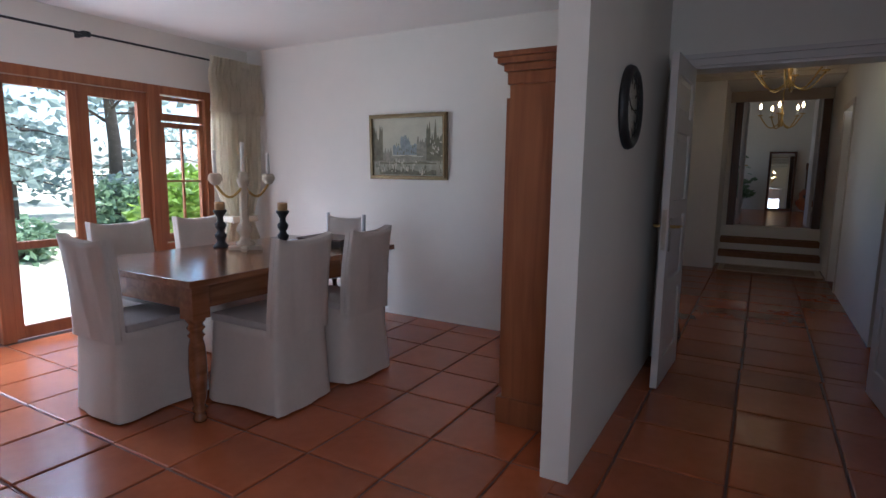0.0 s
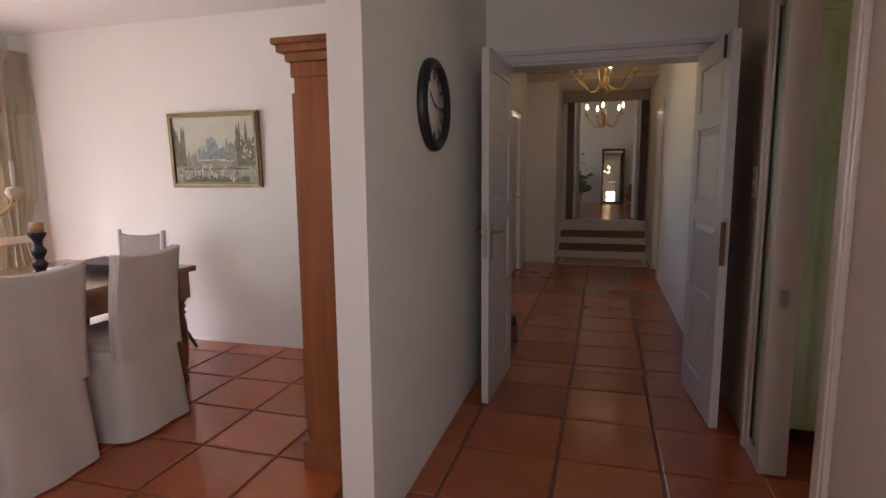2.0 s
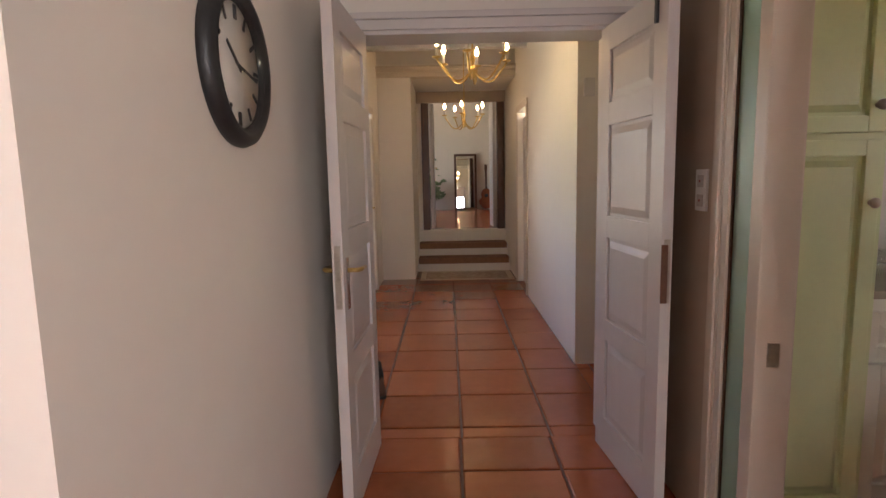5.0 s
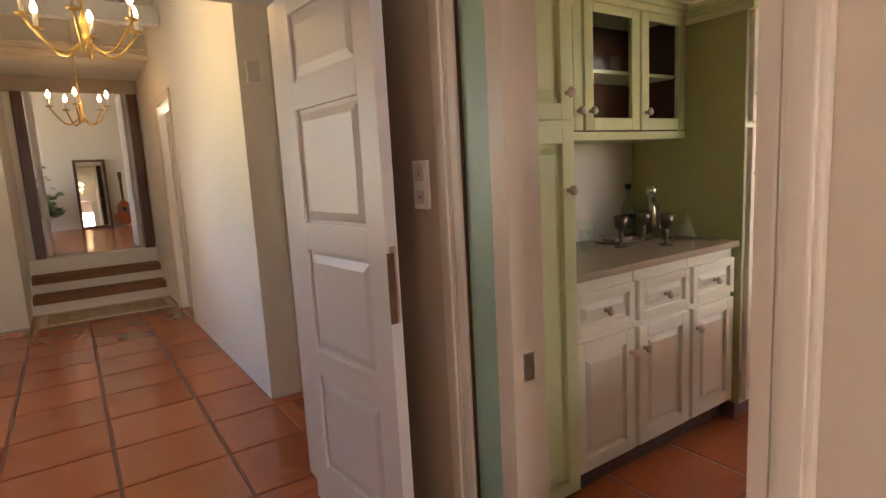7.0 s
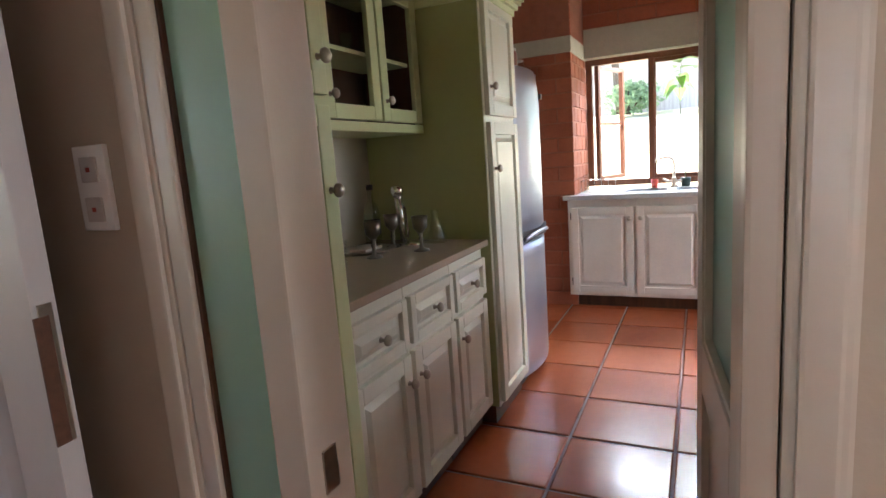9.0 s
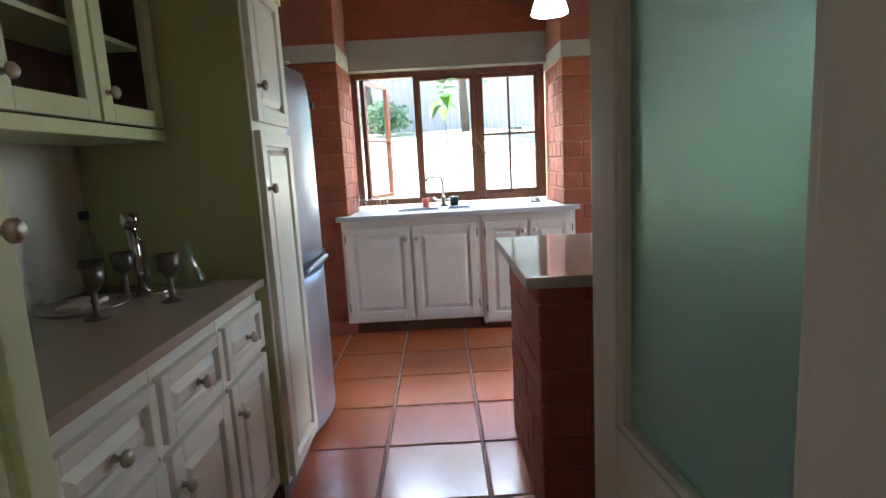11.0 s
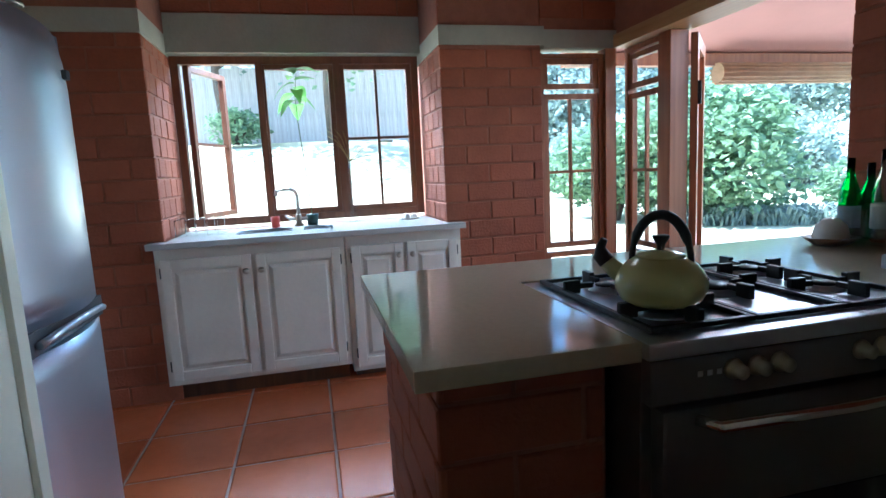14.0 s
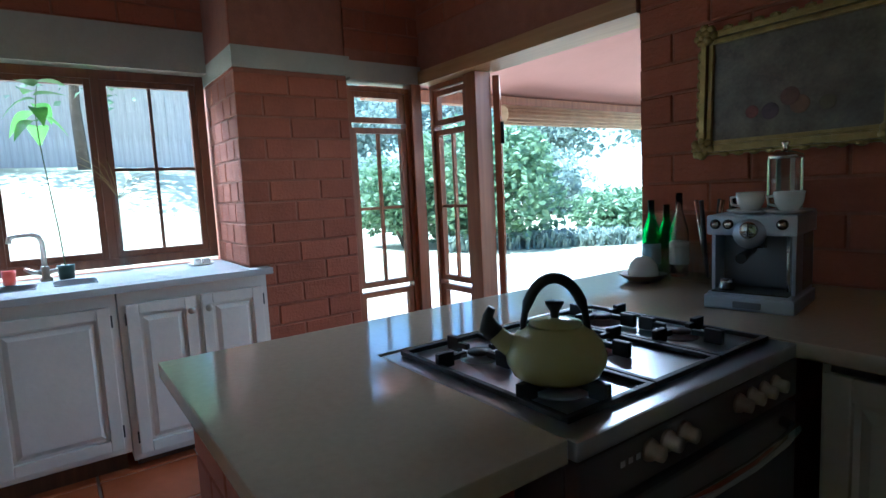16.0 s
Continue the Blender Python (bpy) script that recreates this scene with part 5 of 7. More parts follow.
for nm, y0, y1 in (("sink", 3.03, 3.36), ("sink", 2.78, 2.96)):
    s = thing(nm, pose(5.30, (y0 + y1) / 2, 0.93), "round-cornered steel sink let into the worktop", "sink", group="sinks")
    bm = bmesh.new()
    n = 36
    rings = []
    hx, hy = 0.135, (y1 - y0) / 2 + 0.005
    for sc, z in ((1.04, 0.003), (1.0, 0.004), (0.95, 0.0), (0.9, -0.13), (0.75, -0.15), (0.1, -0.152)):
        ring = []
        for i in range(n):
            a = 2 * math.pi * i / n
            cx, sy = math.cos(a), math.sin(a)
            e = 0.55
            ring.append(bm.verts.new((hx * sc * math.copysign(abs(cx) ** e, cx), hy * sc * math.copysign(abs(sy) ** e, sy), z)))
        rings.append(ring)
    for a, b in zip(rings, rings[1:]):
        for i in range(n):
            f = bm.faces.new((a[i], a[(i + 1) % n], b[(i + 1) % n], b[i]))
            f.smooth = True
    bm.faces.new(rings[-1])
    part("bowl", bm, SINKM, s)
ta = thing("mixer_tap", pose(5.50, 2.99, 0.93), "brushed steel swan-neck mixer tap behind the sink", "tap")
part("base", lathe(bmesh.new(), [(0, 0), (0.03, 0), (0.03, 0.012), (0.02, 0.02), (0.02, 0.07), (0.014, 0.08), (0, 0.08)], seg=18), NICKEL, ta)
part("spout", tube(bmesh.new(), [(0, 0, 0.06), (0, 0, 0.2), (-0.01, 0.012, 0.235), (-0.04, 0.04, 0.25), (-0.10, 0.10, 0.25), (-0.125, 0.125, 0.24), (-0.13, 0.13, 0.215)], 0.0125), NICKEL, ta)
for s in (-1, 1):
    part("tap_handle", tube(bmesh.new(), [(0, s * 0.015, 0.045), (-0.01, s * 0.05, 0.05), (-0.015, s * 0.085, 0.075)], [0.012, 0.012, 0.009]), NICKEL, ta)
dr = thing("dish_rack", pose(5.36, 3.58, 0.93), "clear dish rack holding two upright panels", "dish rack")
for i in range(5):
    part("wire", tube(bmesh.new(), [(-0.16, -0.12 + i * 0.06, 0.005), (-0.16, -0.12 + i * 0.06, 0.10), (0.12, -0.12 + i * 0.06, 0.10), (0.12, -0.12 + i * 0.06, 0.005)], 0.003, 6), CHROME, dr)
part("glass_panel", B(-0.14, 0.1, 0.10, 0.106, 0.0, 0.15), CLEAR, dr)
part("drip_tray", B(-0.17, 0.13, -0.15, 0.14, 0.0, 0.004, 0.002), CLEAR, dr)
cp = thing("cup", pose(5.46, 3.14, 0.93), "small red glass beside the tap", "cup")
part("body", lathe(bmesh.new(), [(0, 0), (0.026, 0), (0.03, 0.075), (0.027, 0.075), (0.023, 0.006), (0, 0.006)], seg=16), mat("red_ceramic", (0.4, 0.05, 0.03), 0.3), cp)
sp = thing("soap_dish", pose(5.44, 2.24, 0.93), "white soap pieces on a small saucer", "soap")
part("saucer", lathe(bmesh.new(), [(0, 0), (0.05, 0), (0.075, 0.012), (0.07, 0.014), (0.045, 0.005), (0, 0.005)], seg=20), PLASTER, sp)
for dx, dy in ((0.01, 0.02), (-0.01, -0.025)):
    part("soap", B(dx - 0.025, dx + 0.025, dy - 0.02, dy + 0.02, 0.006, 0.04, 0.01), DOORP, sp)
pl = thing("avocado_seedling", pose(5.50, 2.90, 0.93), "tall thin green seedling in a dark pot", "plant")
part("pot", lathe(bmesh.new(), [(0, 0), (0.035, 0), (0.042, 0.075), (0.036, 0.075), (0.03, 0.06), (0, 0.06)], seg=18), mat("dark_green_pot", (0.02, 0.05, 0.04), 0.4), pl)
part("stem", tube(bmesh.new(), [(0, 0, 0.05), (0.004, 0.01, 0.25), (-0.006, 0.03, 0.5), (0.0, 0.045, 0.7), (-0.005, 0.05, 0.86), (0, 0.03, 1.0)], [0.004, 0.0035, 0.003, 0.003, 0.0025, 0.002], 8), mat("stem", (0.12, 0.13, 0.05), 0.6), pl)


def big_leaf(base, d, length, width, droop, seed):
    rng = random.Random(seed)
    bm = bmesh.new()
    d = Vector(d).normalized()
    side = d.cross(Vector((0, 0, 1))).normalized()
    n = 8
    L, C, R_ = [], [], []
    for i in range(n + 1):
        u = i / n
        w = width * math.sin(math.pi * min(1, u * 0.97 + 0.02) ** 0.75) * 0.5
        p = Vector(base) + d * length * u + Vector((0, 0, -droop * u * u * length))
        C.append(bm.verts.new(p))
        L.append(bm.verts.new(p + side * w + Vector((0, 0, w * 0.25))))
        R_.append(bm.verts.new(p - side * w + Vector((0, 0, w * 0.25))))
    for i in range(n):
        for a, b in ((L, C), (C, R_)):
            f = bm.faces.new((a[i], a[i + 1], b[i + 1], b[i]))
            f.smooth = True
    return bm


SEEDLEAF = mat("seedling_leaf", (0.14, 0.30, 0.05), 0.4, var=0.25, scale=15)
leafy(SEEDLEAF)
rg = random.Random(21)
for i in range(11):
    a = i * 2.4
    zz = 0.80 + 0.022 * i
    part("leaf", big_leaf((0, 0.045, zz), (math.cos(a), math.sin(a), 0.15 + 0.05 * (i > 7)), rg.uniform(0.12, 0.17), rg.uniform(0.075, 0.105), 0.9 if i < 7 else 0.2, i), SEEDLEAF, pl)
dg = thing("dried_grass", pose(5.56, 2.62, 0.93), "spray of dried straw grass in front of the window", "dried grass")
bm = bmesh.new()
rg = random.Random(4)
for i in range(26):
    a, l = rg.uniform(-0.6, 2.4), rg.uniform(0.15, 0.32)
    p0 = Vector((0, 0, 0.42))
    p1 = p0 + Vector((rg.gauss(0, 0.02), -math.cos(a) * l * 0.5, math.sin(a) * l * 0.6))
    p2 = p1 + Vector((rg.gauss(0, 0.02), -math.cos(a) * l * 0.5, math.sin(a) * l * 0.2))
    tube(bm, [p0, p1, p2], 0.0012, 4)
part("stalks", bm, mat("straw", (0.45, 0.33, 0.14), 0.8, var=0.2), dg)
part("vase", lathe(bmesh.new(), [(0, 0), (0.03, 0), (0.036, 0.03), (0.02, 0.12), (0.012, 0.3), (0.014, 0.44), (0.010, 0.44), (0.008, 0.3), (0.0, 0.1)], seg=16), CLEAR, dg)


# window with three lights
def window(name, m, w, h, label, panels, material=FRAMEW, fr=0.05, depth=0.07):
    """panels: (x0, x1, z0, z1, columns, rows, opening angle)."""
    wd = thing(name, m, label, "window", kind="structure")
    bm = bmesh.new()
    box(bm, 0, fr, 0, depth, 0, h, 0.004)
    box(bm, w - fr, w, 0, depth, 0, h, 0.004)
    box(bm, fr, w - fr, 0, depth, 0, fr, 0.004)
    box(bm, fr, w - fr, 0, depth, h - fr, h, 0.004)
    part("window_frame", bm, material, wd)
    for x0, x1, z0, z1, nc, nr, ang in panels:
        s = 0.035
        mm = pose(x0, depth * 0.5, z0, 0, 0, ang)
        pw, ph = x1 - x0, z1 - z0
        bm = bmesh.new()
        box(bm, 0, s, -0.02, 0.02, 0, ph, 0.003)
        box(bm, pw - s, pw, -0.02, 0.02, 0, ph, 0.003)
        box(bm, s, pw - s, -0.02, 0.02, 0, s, 0.003)
        box(bm, s, pw - s, -0.02, 0.02, ph - s, ph, 0.003)
        sash = part("sash", bm, material, wd, m=mm)
        for i in range(1, nc):
            xx = s + (pw - 2 * s) * i / nc
            part("glazing_bar", B(xx - 0.009, xx + 0.009, -0.012, 0.012, s, ph - s), material, sash)
        for j in range(1, nr):
            zz = s + (ph - 2 * s) * j / nr
            part("glazing_bar", B(s, pw - s, -0.010, 0.010, zz - 0.009, zz + 0.009), material, sash)
        p = part("pane", B(s, pw - s, -0.003, 0.003, s, ph - s), PANE, sash)
        p.visible_shadow = False
    return wd


WINW = wood("window_timber", (0.11, 0.035, 0.014), (0.20, 0.075, 0.03), 0.5)
window("window_sink", pose(5.62, 3.715, 0.955, 0, 0, -90), 1.62, 1.105, "three-light timber kitchen window over the sink",
       [(0.085, 0.54, 0.05, 1.055, 1, 2, 68), (0.545, 1.03, 0.05, 1.055, 1, 1, 0), (1.07, 1.57, 0.05, 1.055, 2, 2, 0)], WINW)
for xx in (3.172, 2.665):
    structure("mullion_sink_window", B(5.615, 5.695, xx - 0.022, xx + 0.022, 1.0, 2.02, 0.004), WINW, "timber window mullion", "window")
# ---------- peninsula with range ----------
IT = 0.935
bm = bmesh.new()
top = bm.faces.new([bm.verts.new((x, y, IT - 0.038)) for x, y in ((2.490, 2.366), (3.062, 2.366), (3.062, 1.636), (1.265, 1.636), (1.265, 0.905), (3.388, 0.905), (3.388, 2.775), (2.490, 2.775))])
ext = bmesh.ops.extrude_face_region(bm, geom=[top])["geom"]
bmesh.ops.translate(bm, vec=(0, 0, 0.038), verts=[g for g in ext if isinstance(g, bmesh.types.BMVert)])
bmesh.ops.bevel(bm, geom=bm.edges[:], offset=0.004, segments=2, affect="EDGES", profile=0.7)
tagged(part("peninsula_worktop", bm, ISTONE), "glossy beige quartz worktop of the peninsula", "worktop")
core = B(2.597, 3.35, 2.378, 2.713, 0.0, IT - 0.038)
box(core, 3.085, 3.35, 0.91, 2.378, 0.0, IT - 0.038)
pen = structure("peninsula_base", core, MORTAR, "dark red brick base under the worktop", "counter base")

rn = thing("gas_range", pose(2.487, 2.36, 0, 0, 0, -90), "stainless steel gas range with five burners", "stove")
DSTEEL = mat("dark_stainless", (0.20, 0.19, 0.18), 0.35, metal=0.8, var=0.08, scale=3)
RW, RD = 0.72, 0.565
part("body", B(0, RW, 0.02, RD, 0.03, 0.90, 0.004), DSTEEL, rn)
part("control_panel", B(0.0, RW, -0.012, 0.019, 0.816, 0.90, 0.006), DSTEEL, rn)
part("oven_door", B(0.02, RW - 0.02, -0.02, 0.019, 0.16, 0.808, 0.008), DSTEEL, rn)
part("oven_window", B(0.12, RW - 0.12, -0.024, -0.0201, 0.25, 0.60, 0.002), mat("black_glass", (0.01, 0.01, 0.012), 0.08), rn)
part("oven_handle", tube(bmesh.new(), [(0.09, -0.02, 0.785), (0.11, -0.055, 0.785), (0.24, -0.07, 0.79), (0.38, -0.075, 0.79), (0.52, -0.07, 0.79), (0.61, -0.055, 0.785), (0.63, -0.02, 0.785)], 0.011), CHROME, rn, "curved chrome oven handle")
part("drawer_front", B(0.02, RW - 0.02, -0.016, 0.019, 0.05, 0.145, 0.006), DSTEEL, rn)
for x in (0.17, 0.22, 0.27, 0.46, 0.51, 0.56, 0.61):
    kb = part("control_knob", lathe(bmesh.new(), [(0, 0), (0.020, 0), (0.018, 0.007), (0.014, 0.010), (0.013, 0.026), (0.0, 0.028)], seg=18, m=pose(x, -0.012, 0.868, 90, 0, 0)), NICKEL, rn, "round chrome control knob")
for x in (0.10, 0.12, 0.14):
    part("marking", B(x - 0.005, x + 0.005, -0.0135, -0.0121, 0.862, 0.872), DOORP, rn)
part("hob_top", B(-0.002, RW + 0.002, -0.01, RD + 0.005, 0.9005, 0.932, 0.006), mat("hob_steel", (0.62, 0.63, 0.66), 0.3, metal=1.0, var=0.05), rn, "polished steel hob top")
BURN = [(0.14, 0.155, 0.045), (0.155, 0.40, 0.035), (0.37, 0.28, 0.055), (0.5975, 0.195, 0.035), (0.5975, 0.42, 0.045)]
for x, y, r in BURN:
    b = part("burner", lathe(bmesh.new(), [(0, 0), (r * 1.25, 0), (r * 1.2, 0.005), (r, 0.007), (r, 0.010), (r * 0.9, 0.012), (0, 0.013)], x, y, 0.932, 24), STEEL, rn)
    part("burner_cap", lathe(bmesh.new(), [(0, 0.013), (r * 0.8, 0.0131), (r * 0.78, 0.018), (0, 0.02)], x, y, 0.932, 22), BLACK, b)
for x0, x1, ys in ((0.035, 0.265, (0.155, 0.40)), (0.27, 0.49, (0.28,)), (0.495, 0.70, (0.195, 0.42))):
    bm = bmesh.new()
    for yy in (0.045, 0.535):
        box(bm, x0, x1, yy - 0.006, yy + 0.006, 0.9335, 0.944, 0.002)
    for xx in (x0 + 0.006, x1 - 0.006):
        box(bm, xx - 0.006, xx + 0.006, 0.051, 0.529, 0.9335, 0.944, 0.002)
    xm, hw = (x0 + x1) / 2, (x1 - x0) / 2
    # raised fingers, thick at the rim and pointing to the burner
    for yy in ys:
        for a, reach in ((0, hw), (90, 0.11), (180, hw), (270, 0.11)):
            m = pose(xm, yy, 0, 0, 0, a)
            box(bm, 0.035, reach - 0.004, -0.006, 0.006, 0.944, 0.957, 0.002, m=m)
            box(bm, reach - 0.045, reach - 0.004, -0.007, 0.007, 0.9335, 0.966, 0.003, m=m)
    part("pan_support", bm, BLACK, rn, "black cast iron pan support")

ke = thing("kettle", Matrix.Translation((2.645, 2.222, 0.957)) @ pose(0, 0, 0, 0, 0, 226), "pale yellow enamel stovetop kettle with black handle", "kettle")
YEL = mat("pale_yellow_enamel", (0.55, 0.52, 0.24), 0.22, var=0.05, scale=6, coat=0.3)
part("body", lathe(bmesh.new(), [(0, 0), (0.07, 0.0), (0.086, 0.01), (0.097, 0.032), (0.098, 0.048), (0.090, 0.07), (0.074, 0.09), (0.057, 0.101), (0.052, 0.104), (0, 0.104)], seg=36), YEL, ke)
part("lid", lathe(bmesh.new(), [(0, 0.104), (0.052, 0.1045), (0.05, 0.11), (0.02, 0.118), (0, 0.119)], seg=30), YEL, ke)
part("lid_knob", lathe(bmesh.new(), [(0, 0.118), (0.008, 0.118), (0.009, 0.13), (0.018, 0.145), (0.018, 0.15), (0, 0.152)], seg=16), BLACK, ke)
part("spout", tube(bmesh.new(), [(-0.072, 0, 0.055), (-0.10, 0, 0.07), (-0.12, 0, 0.09)], [0.026, 0.021, 0.018], 14), YEL, ke)
part("whistle", tube(bmesh.new(), [(-0.117, 0, 0.086), (-0.13, 0, 0.102), (-0.131, 0, 0.122), (-0.122, 0, 0.14)], [0.02, 0.02, 0.011, 0.008], 12), BLACK, ke)
pts = [(0.062 * math.cos(a), 0, 0.088 + 0.108 * math.sin(a)) for a in [math.pi * k / 16 for k in range(17)]]
part("handle", tube(bmesh.new(), pts, [0.007] * 3 + [0.011] * 11 + [0.007] * 3, 10), BLACK, ke)

ke.scale = (0.93, 0.93, 0.93)

# base cabinets under the side worktop
for x0, x1 in ((1.26, 1.85), (1.86, 2.455)):
    u = thing("side_base_cabinet", pose(x1, 1.56, 0, 0, 0, 180), "white-washed base cabinet under the side worktop", "cabinet", group="side base cabinets")
    w = x1 - x0
    part("body", carcass(w, 0.6, 0.10, 0.895), WHITEC, u)
    part("plinth", B(0.0, w, 0.04, 0.45, 0, 0.098), DARKOAK, u)
    cab_door(u, 0.01, w / 2 - 0.005, 0.12, 0.86, 0, WHITEC, 1, knob_z=0.72)
    cab_door(u, w / 2 + 0.005, w - 0.01, 0.12, 0.86, 0, WHITEC, -1, knob_z=0.72)

cf = thing("coffee_machine", pose(2.685, 1.43, IT, 0, 0, 190), "silver espresso coffee machine with dark drip tray", "coffee machine")
DKMETAL = mat("shadow_grey_steel", (0.22, 0.23, 0.26), 0.35, metal=0.7, var=0.04)
bm = B(-0.112, 0.112, 0.0, 0.25, 0.0, 0.038, 0.006)
box(bm, -0.105, 0.105, 0.01, 0.25, 0.038, 0.045, 0.003)
part("base", bm, STEEL, cf)
part("tray_lip", B(-0.035, 0.035, -0.004, 0.006, 0.008, 0.026, 0.003), DKMETAL, cf)
part("drip_grid", B(-0.095, 0.095, 0.012, 0.12, 0.0455, 0.049, 0.001), BLACK, cf, "black slotted drip grid")
part("back_body", B(-0.105, 0.105, 0.125, 0.25, 0.046, 0.205, 0.006), DKMETAL, cf)
for x in (-0.1, 0.1):
    part("side_post", B(x - 0.005, x + 0.005, 0.045, 0.124, 0.046, 0.205, 0.002), STEEL, cf)
bm = B(-0.112, 0.112, 0.02, 0.25, 0.206, 0.262, 0.008)
lathe(bm, [(0.0, 0.0), (0.04, 0.0), (0.04, 0.012), (0.0, 0.012)], seg=28, m=pose(0, 0.024, 0.212, 90, 0, 0))
part("head", bm, STEEL, cf)
gg = part("gauge", lathe(bmesh.new(), [(0, 0), (0.023, 0), (0.023, 0.006), (0.019, 0.009), (0, 0.009)], seg=24, m=pose(0, 0.012, 0.222, 90, 0, 0)), CHROME, cf, "round pressure gauge")
part("pointer", B(-0.002, 0.002, 0.0015, 0.003, 0.205, 0.240), BLACK, gg)
for x in (-0.078, 0.054, 0.087):
    bt = part("button", lathe(bmesh.new(), [(0, 0), (0.014, 0), (0.014, 0.004), (0, 0.004)], seg=18, m=pose(-x, 0.02, 0.237, 90, 0, 0)), BLACK, cf)
    part("button_face", lathe(bmesh.new(), [(0, 0.004), (0.010, 0.0041), (0.009, 0.008), (0, 0.009)], seg=16, m=pose(-x, 0.02, 0.237, 90, 0, 0)), CHROME, bt)
part("group_head", lathe(bmesh.new(), [(0, 0), (0.03, 0), (0.03, 0.03), (0.024, 0.036), (0, 0.036)], 0.0, 0.07, 0.17, 20), CHROME, cf)
part("portafilter", tube(bmesh.new(), [(0.0, 0.055, 0.166), (0.0, 0.0, 0.16), (0.0, -0.055, 0.152)], [0.011, 0.011, 0.014]), BLACK, cf)
part("steam_wand", tube(bmesh.new(), [(0.085, 0.05, 0.206), (0.09, 0.03, 0.15), (0.094, 0.022, 0.06)], 0.0045), CHROME, cf)
mj = thing("milk_jug", pose(2.755, 1.40, IT + 0.049), "small polished steel jug on the drip tray", "jug")
part("body", lathe(bmesh.new(), [(0, 0), (0.019, 0), (0.021, 0.006), (0.017, 0.022), (0.019, 0.03), (0.016, 0.03), (0.014, 0.02), (0, 0.004)], seg=18), CHROME, mj)
WHITECH = mat("white_china", (0.75, 0.74, 0.70), 0.2, var=0.02)


def coffee_cup(x, y, z, label):
    c = thing("coffee_cup", pose(x, y, z), label, "cup", group="cups on the coffee machine")
    part("saucer", lathe(bmesh.new(), [(0, 0), (0.035, 0), (0.062, 0.010), (0.06, 0.012), (0.03, 0.004), (0, 0.004)], seg=22), WHITECH, c)
    part("cup", lathe(bmesh.new(), [(0, 0.004), (0.02, 0.004), (0.034, 0.03), (0.038, 0.06), (0.035, 0.06), (0.03, 0.03), (0, 0.012)], seg=22), WHITECH, c)
    part("cup_handle", tube(bmesh.new(), [(0.034, 0, 0.048), (0.055, 0, 0.045), (0.052, 0, 0.025), (0.03, 0, 0.02)], 0.004, 8), WHITECH, c)


coffee_cup(2.725, 1.33, IT + 0.262, "white china cup on a saucer above the coffee machine")
coffee_cup(2.625, 1.33, IT + 0.262, "white china cup on a saucer above the coffee machine")
fp = thing("french_press", pose(2.675, 1.235, IT + 0.262), "glass and steel coffee plunger on the machine", "coffee plunger")
part("beaker", lathe(bmesh.new(), [(0, 0.01), (0.042, 0.01), (0.042, 0.15), (0.039, 0.15), (0.039, 0.014), (0, 0.014)], seg=22), CLEAR, fp)
for i in range(4):
    part("frame_strip", B(0.0425, 0.045, -0.006, 0.006, 0.0, 0.15, m=pose(0, 0, 0, 0, 0, 45 + 90 * i)), CHROME, fp)
part("lid", lathe(bmesh.new(), [(0, 0.15), (0.046, 0.15), (0.044, 0.16), (0.02, 0.17), (0.006, 0.172), (0.006, 0.185), (0.012, 0.195), (0, 0.2)], seg=20), CHROME, fp)


def bottle(x, y, color, h, label, lab=None, name="bottle"):
    b = thing(name, pose(x, y, IT), label, "bottle", group="bottles on the worktop")
    part("glass", lathe(bmesh.new(), [(0, 0), (0.032, 0), (0.034, 0.01), (0.034, h * 0.55), (0.024, h * 0.68), (0.013, h * 0.78), (0.012, h), (0.009, h), (0.009, h * 0.78), (0.03, h * 0.5), (0.03, 0.012), (0, 0.01)], seg=20), glass("bottle_glass", color), b)
    if lab:
        part("label", lathe(bmesh.new(), [(0.0345, h * 0.15), (0.035, h * 0.15), (0.035, h * 0.42), (0.0345, h * 0.42), (0.0345, h * 0.15)], seg=20), mat("bottle_label", lab, 0.6), b)


bottle(3.235, 1.04, (0.05, 0.55, 0.12), 0.29, "green glass bottle on the quartz worktop", (0.2, 0.3, 0.4))
bottle(3.205, 0.985, (0.05, 0.50, 0.10), 0.27, "green glass bottle on the quartz worktop")
bottle(3.13, 1.02, (0.9, 0.92, 0.9), 0.315, "clear glass bottle with a stopper", (0.6, 0.58, 0.5))
bottle(2.93, 1.02, (0.02, 0.05, 0.03), 0.30, "dark wine bottle near the brick wall")
bottle(2.87, 0.98, (0.02, 0.04, 0.03), 0.31, "dark wine bottle near the brick wall")
gk = thing("garlic_keeper", pose(3.17, 1.19, IT), "white rounded dome on a shallow dark dish", "dish")
part("dish", lathe(bmesh.new(), [(0, 0), (0.05, 0), (0.085, 0.025), (0.08, 0.028), (0.045, 0.006), (0, 0.006)], seg=26), mat("brown_glaze", (0.15, 0.09, 0.05), 0.3), gk)
part("dome", lathe(bmesh.new(), [(0, 0.0065), (0.05, 0.0065), (0.056, 0.03), (0.047, 0.065), (0.025, 0.088), (0, 0.095)], seg=24), WHITECH, gk)
for x, y, h in ((3.12, 1.15, 0.12), (3.06, 1.10, 0.13), (3.05, 1.02, 0.13)):
    g = thing("drinking_glass", pose(x, y, IT), "clear glass tumbler by the bottles", "glass", group="tumblers by the bottles")
    part("bowl", lathe(bmesh.new(), [(0.0, 0.0), (0.03, 0.0), (0.036, h), (0.033, h), (0.028, 0.01), (0.0, 0.01)], seg=16), CLEAR, g)
uj = thing("utensil_jar", pose(2.99, 1.06, IT), "jar of dark and pale kitchen utensils", "utensil jar")
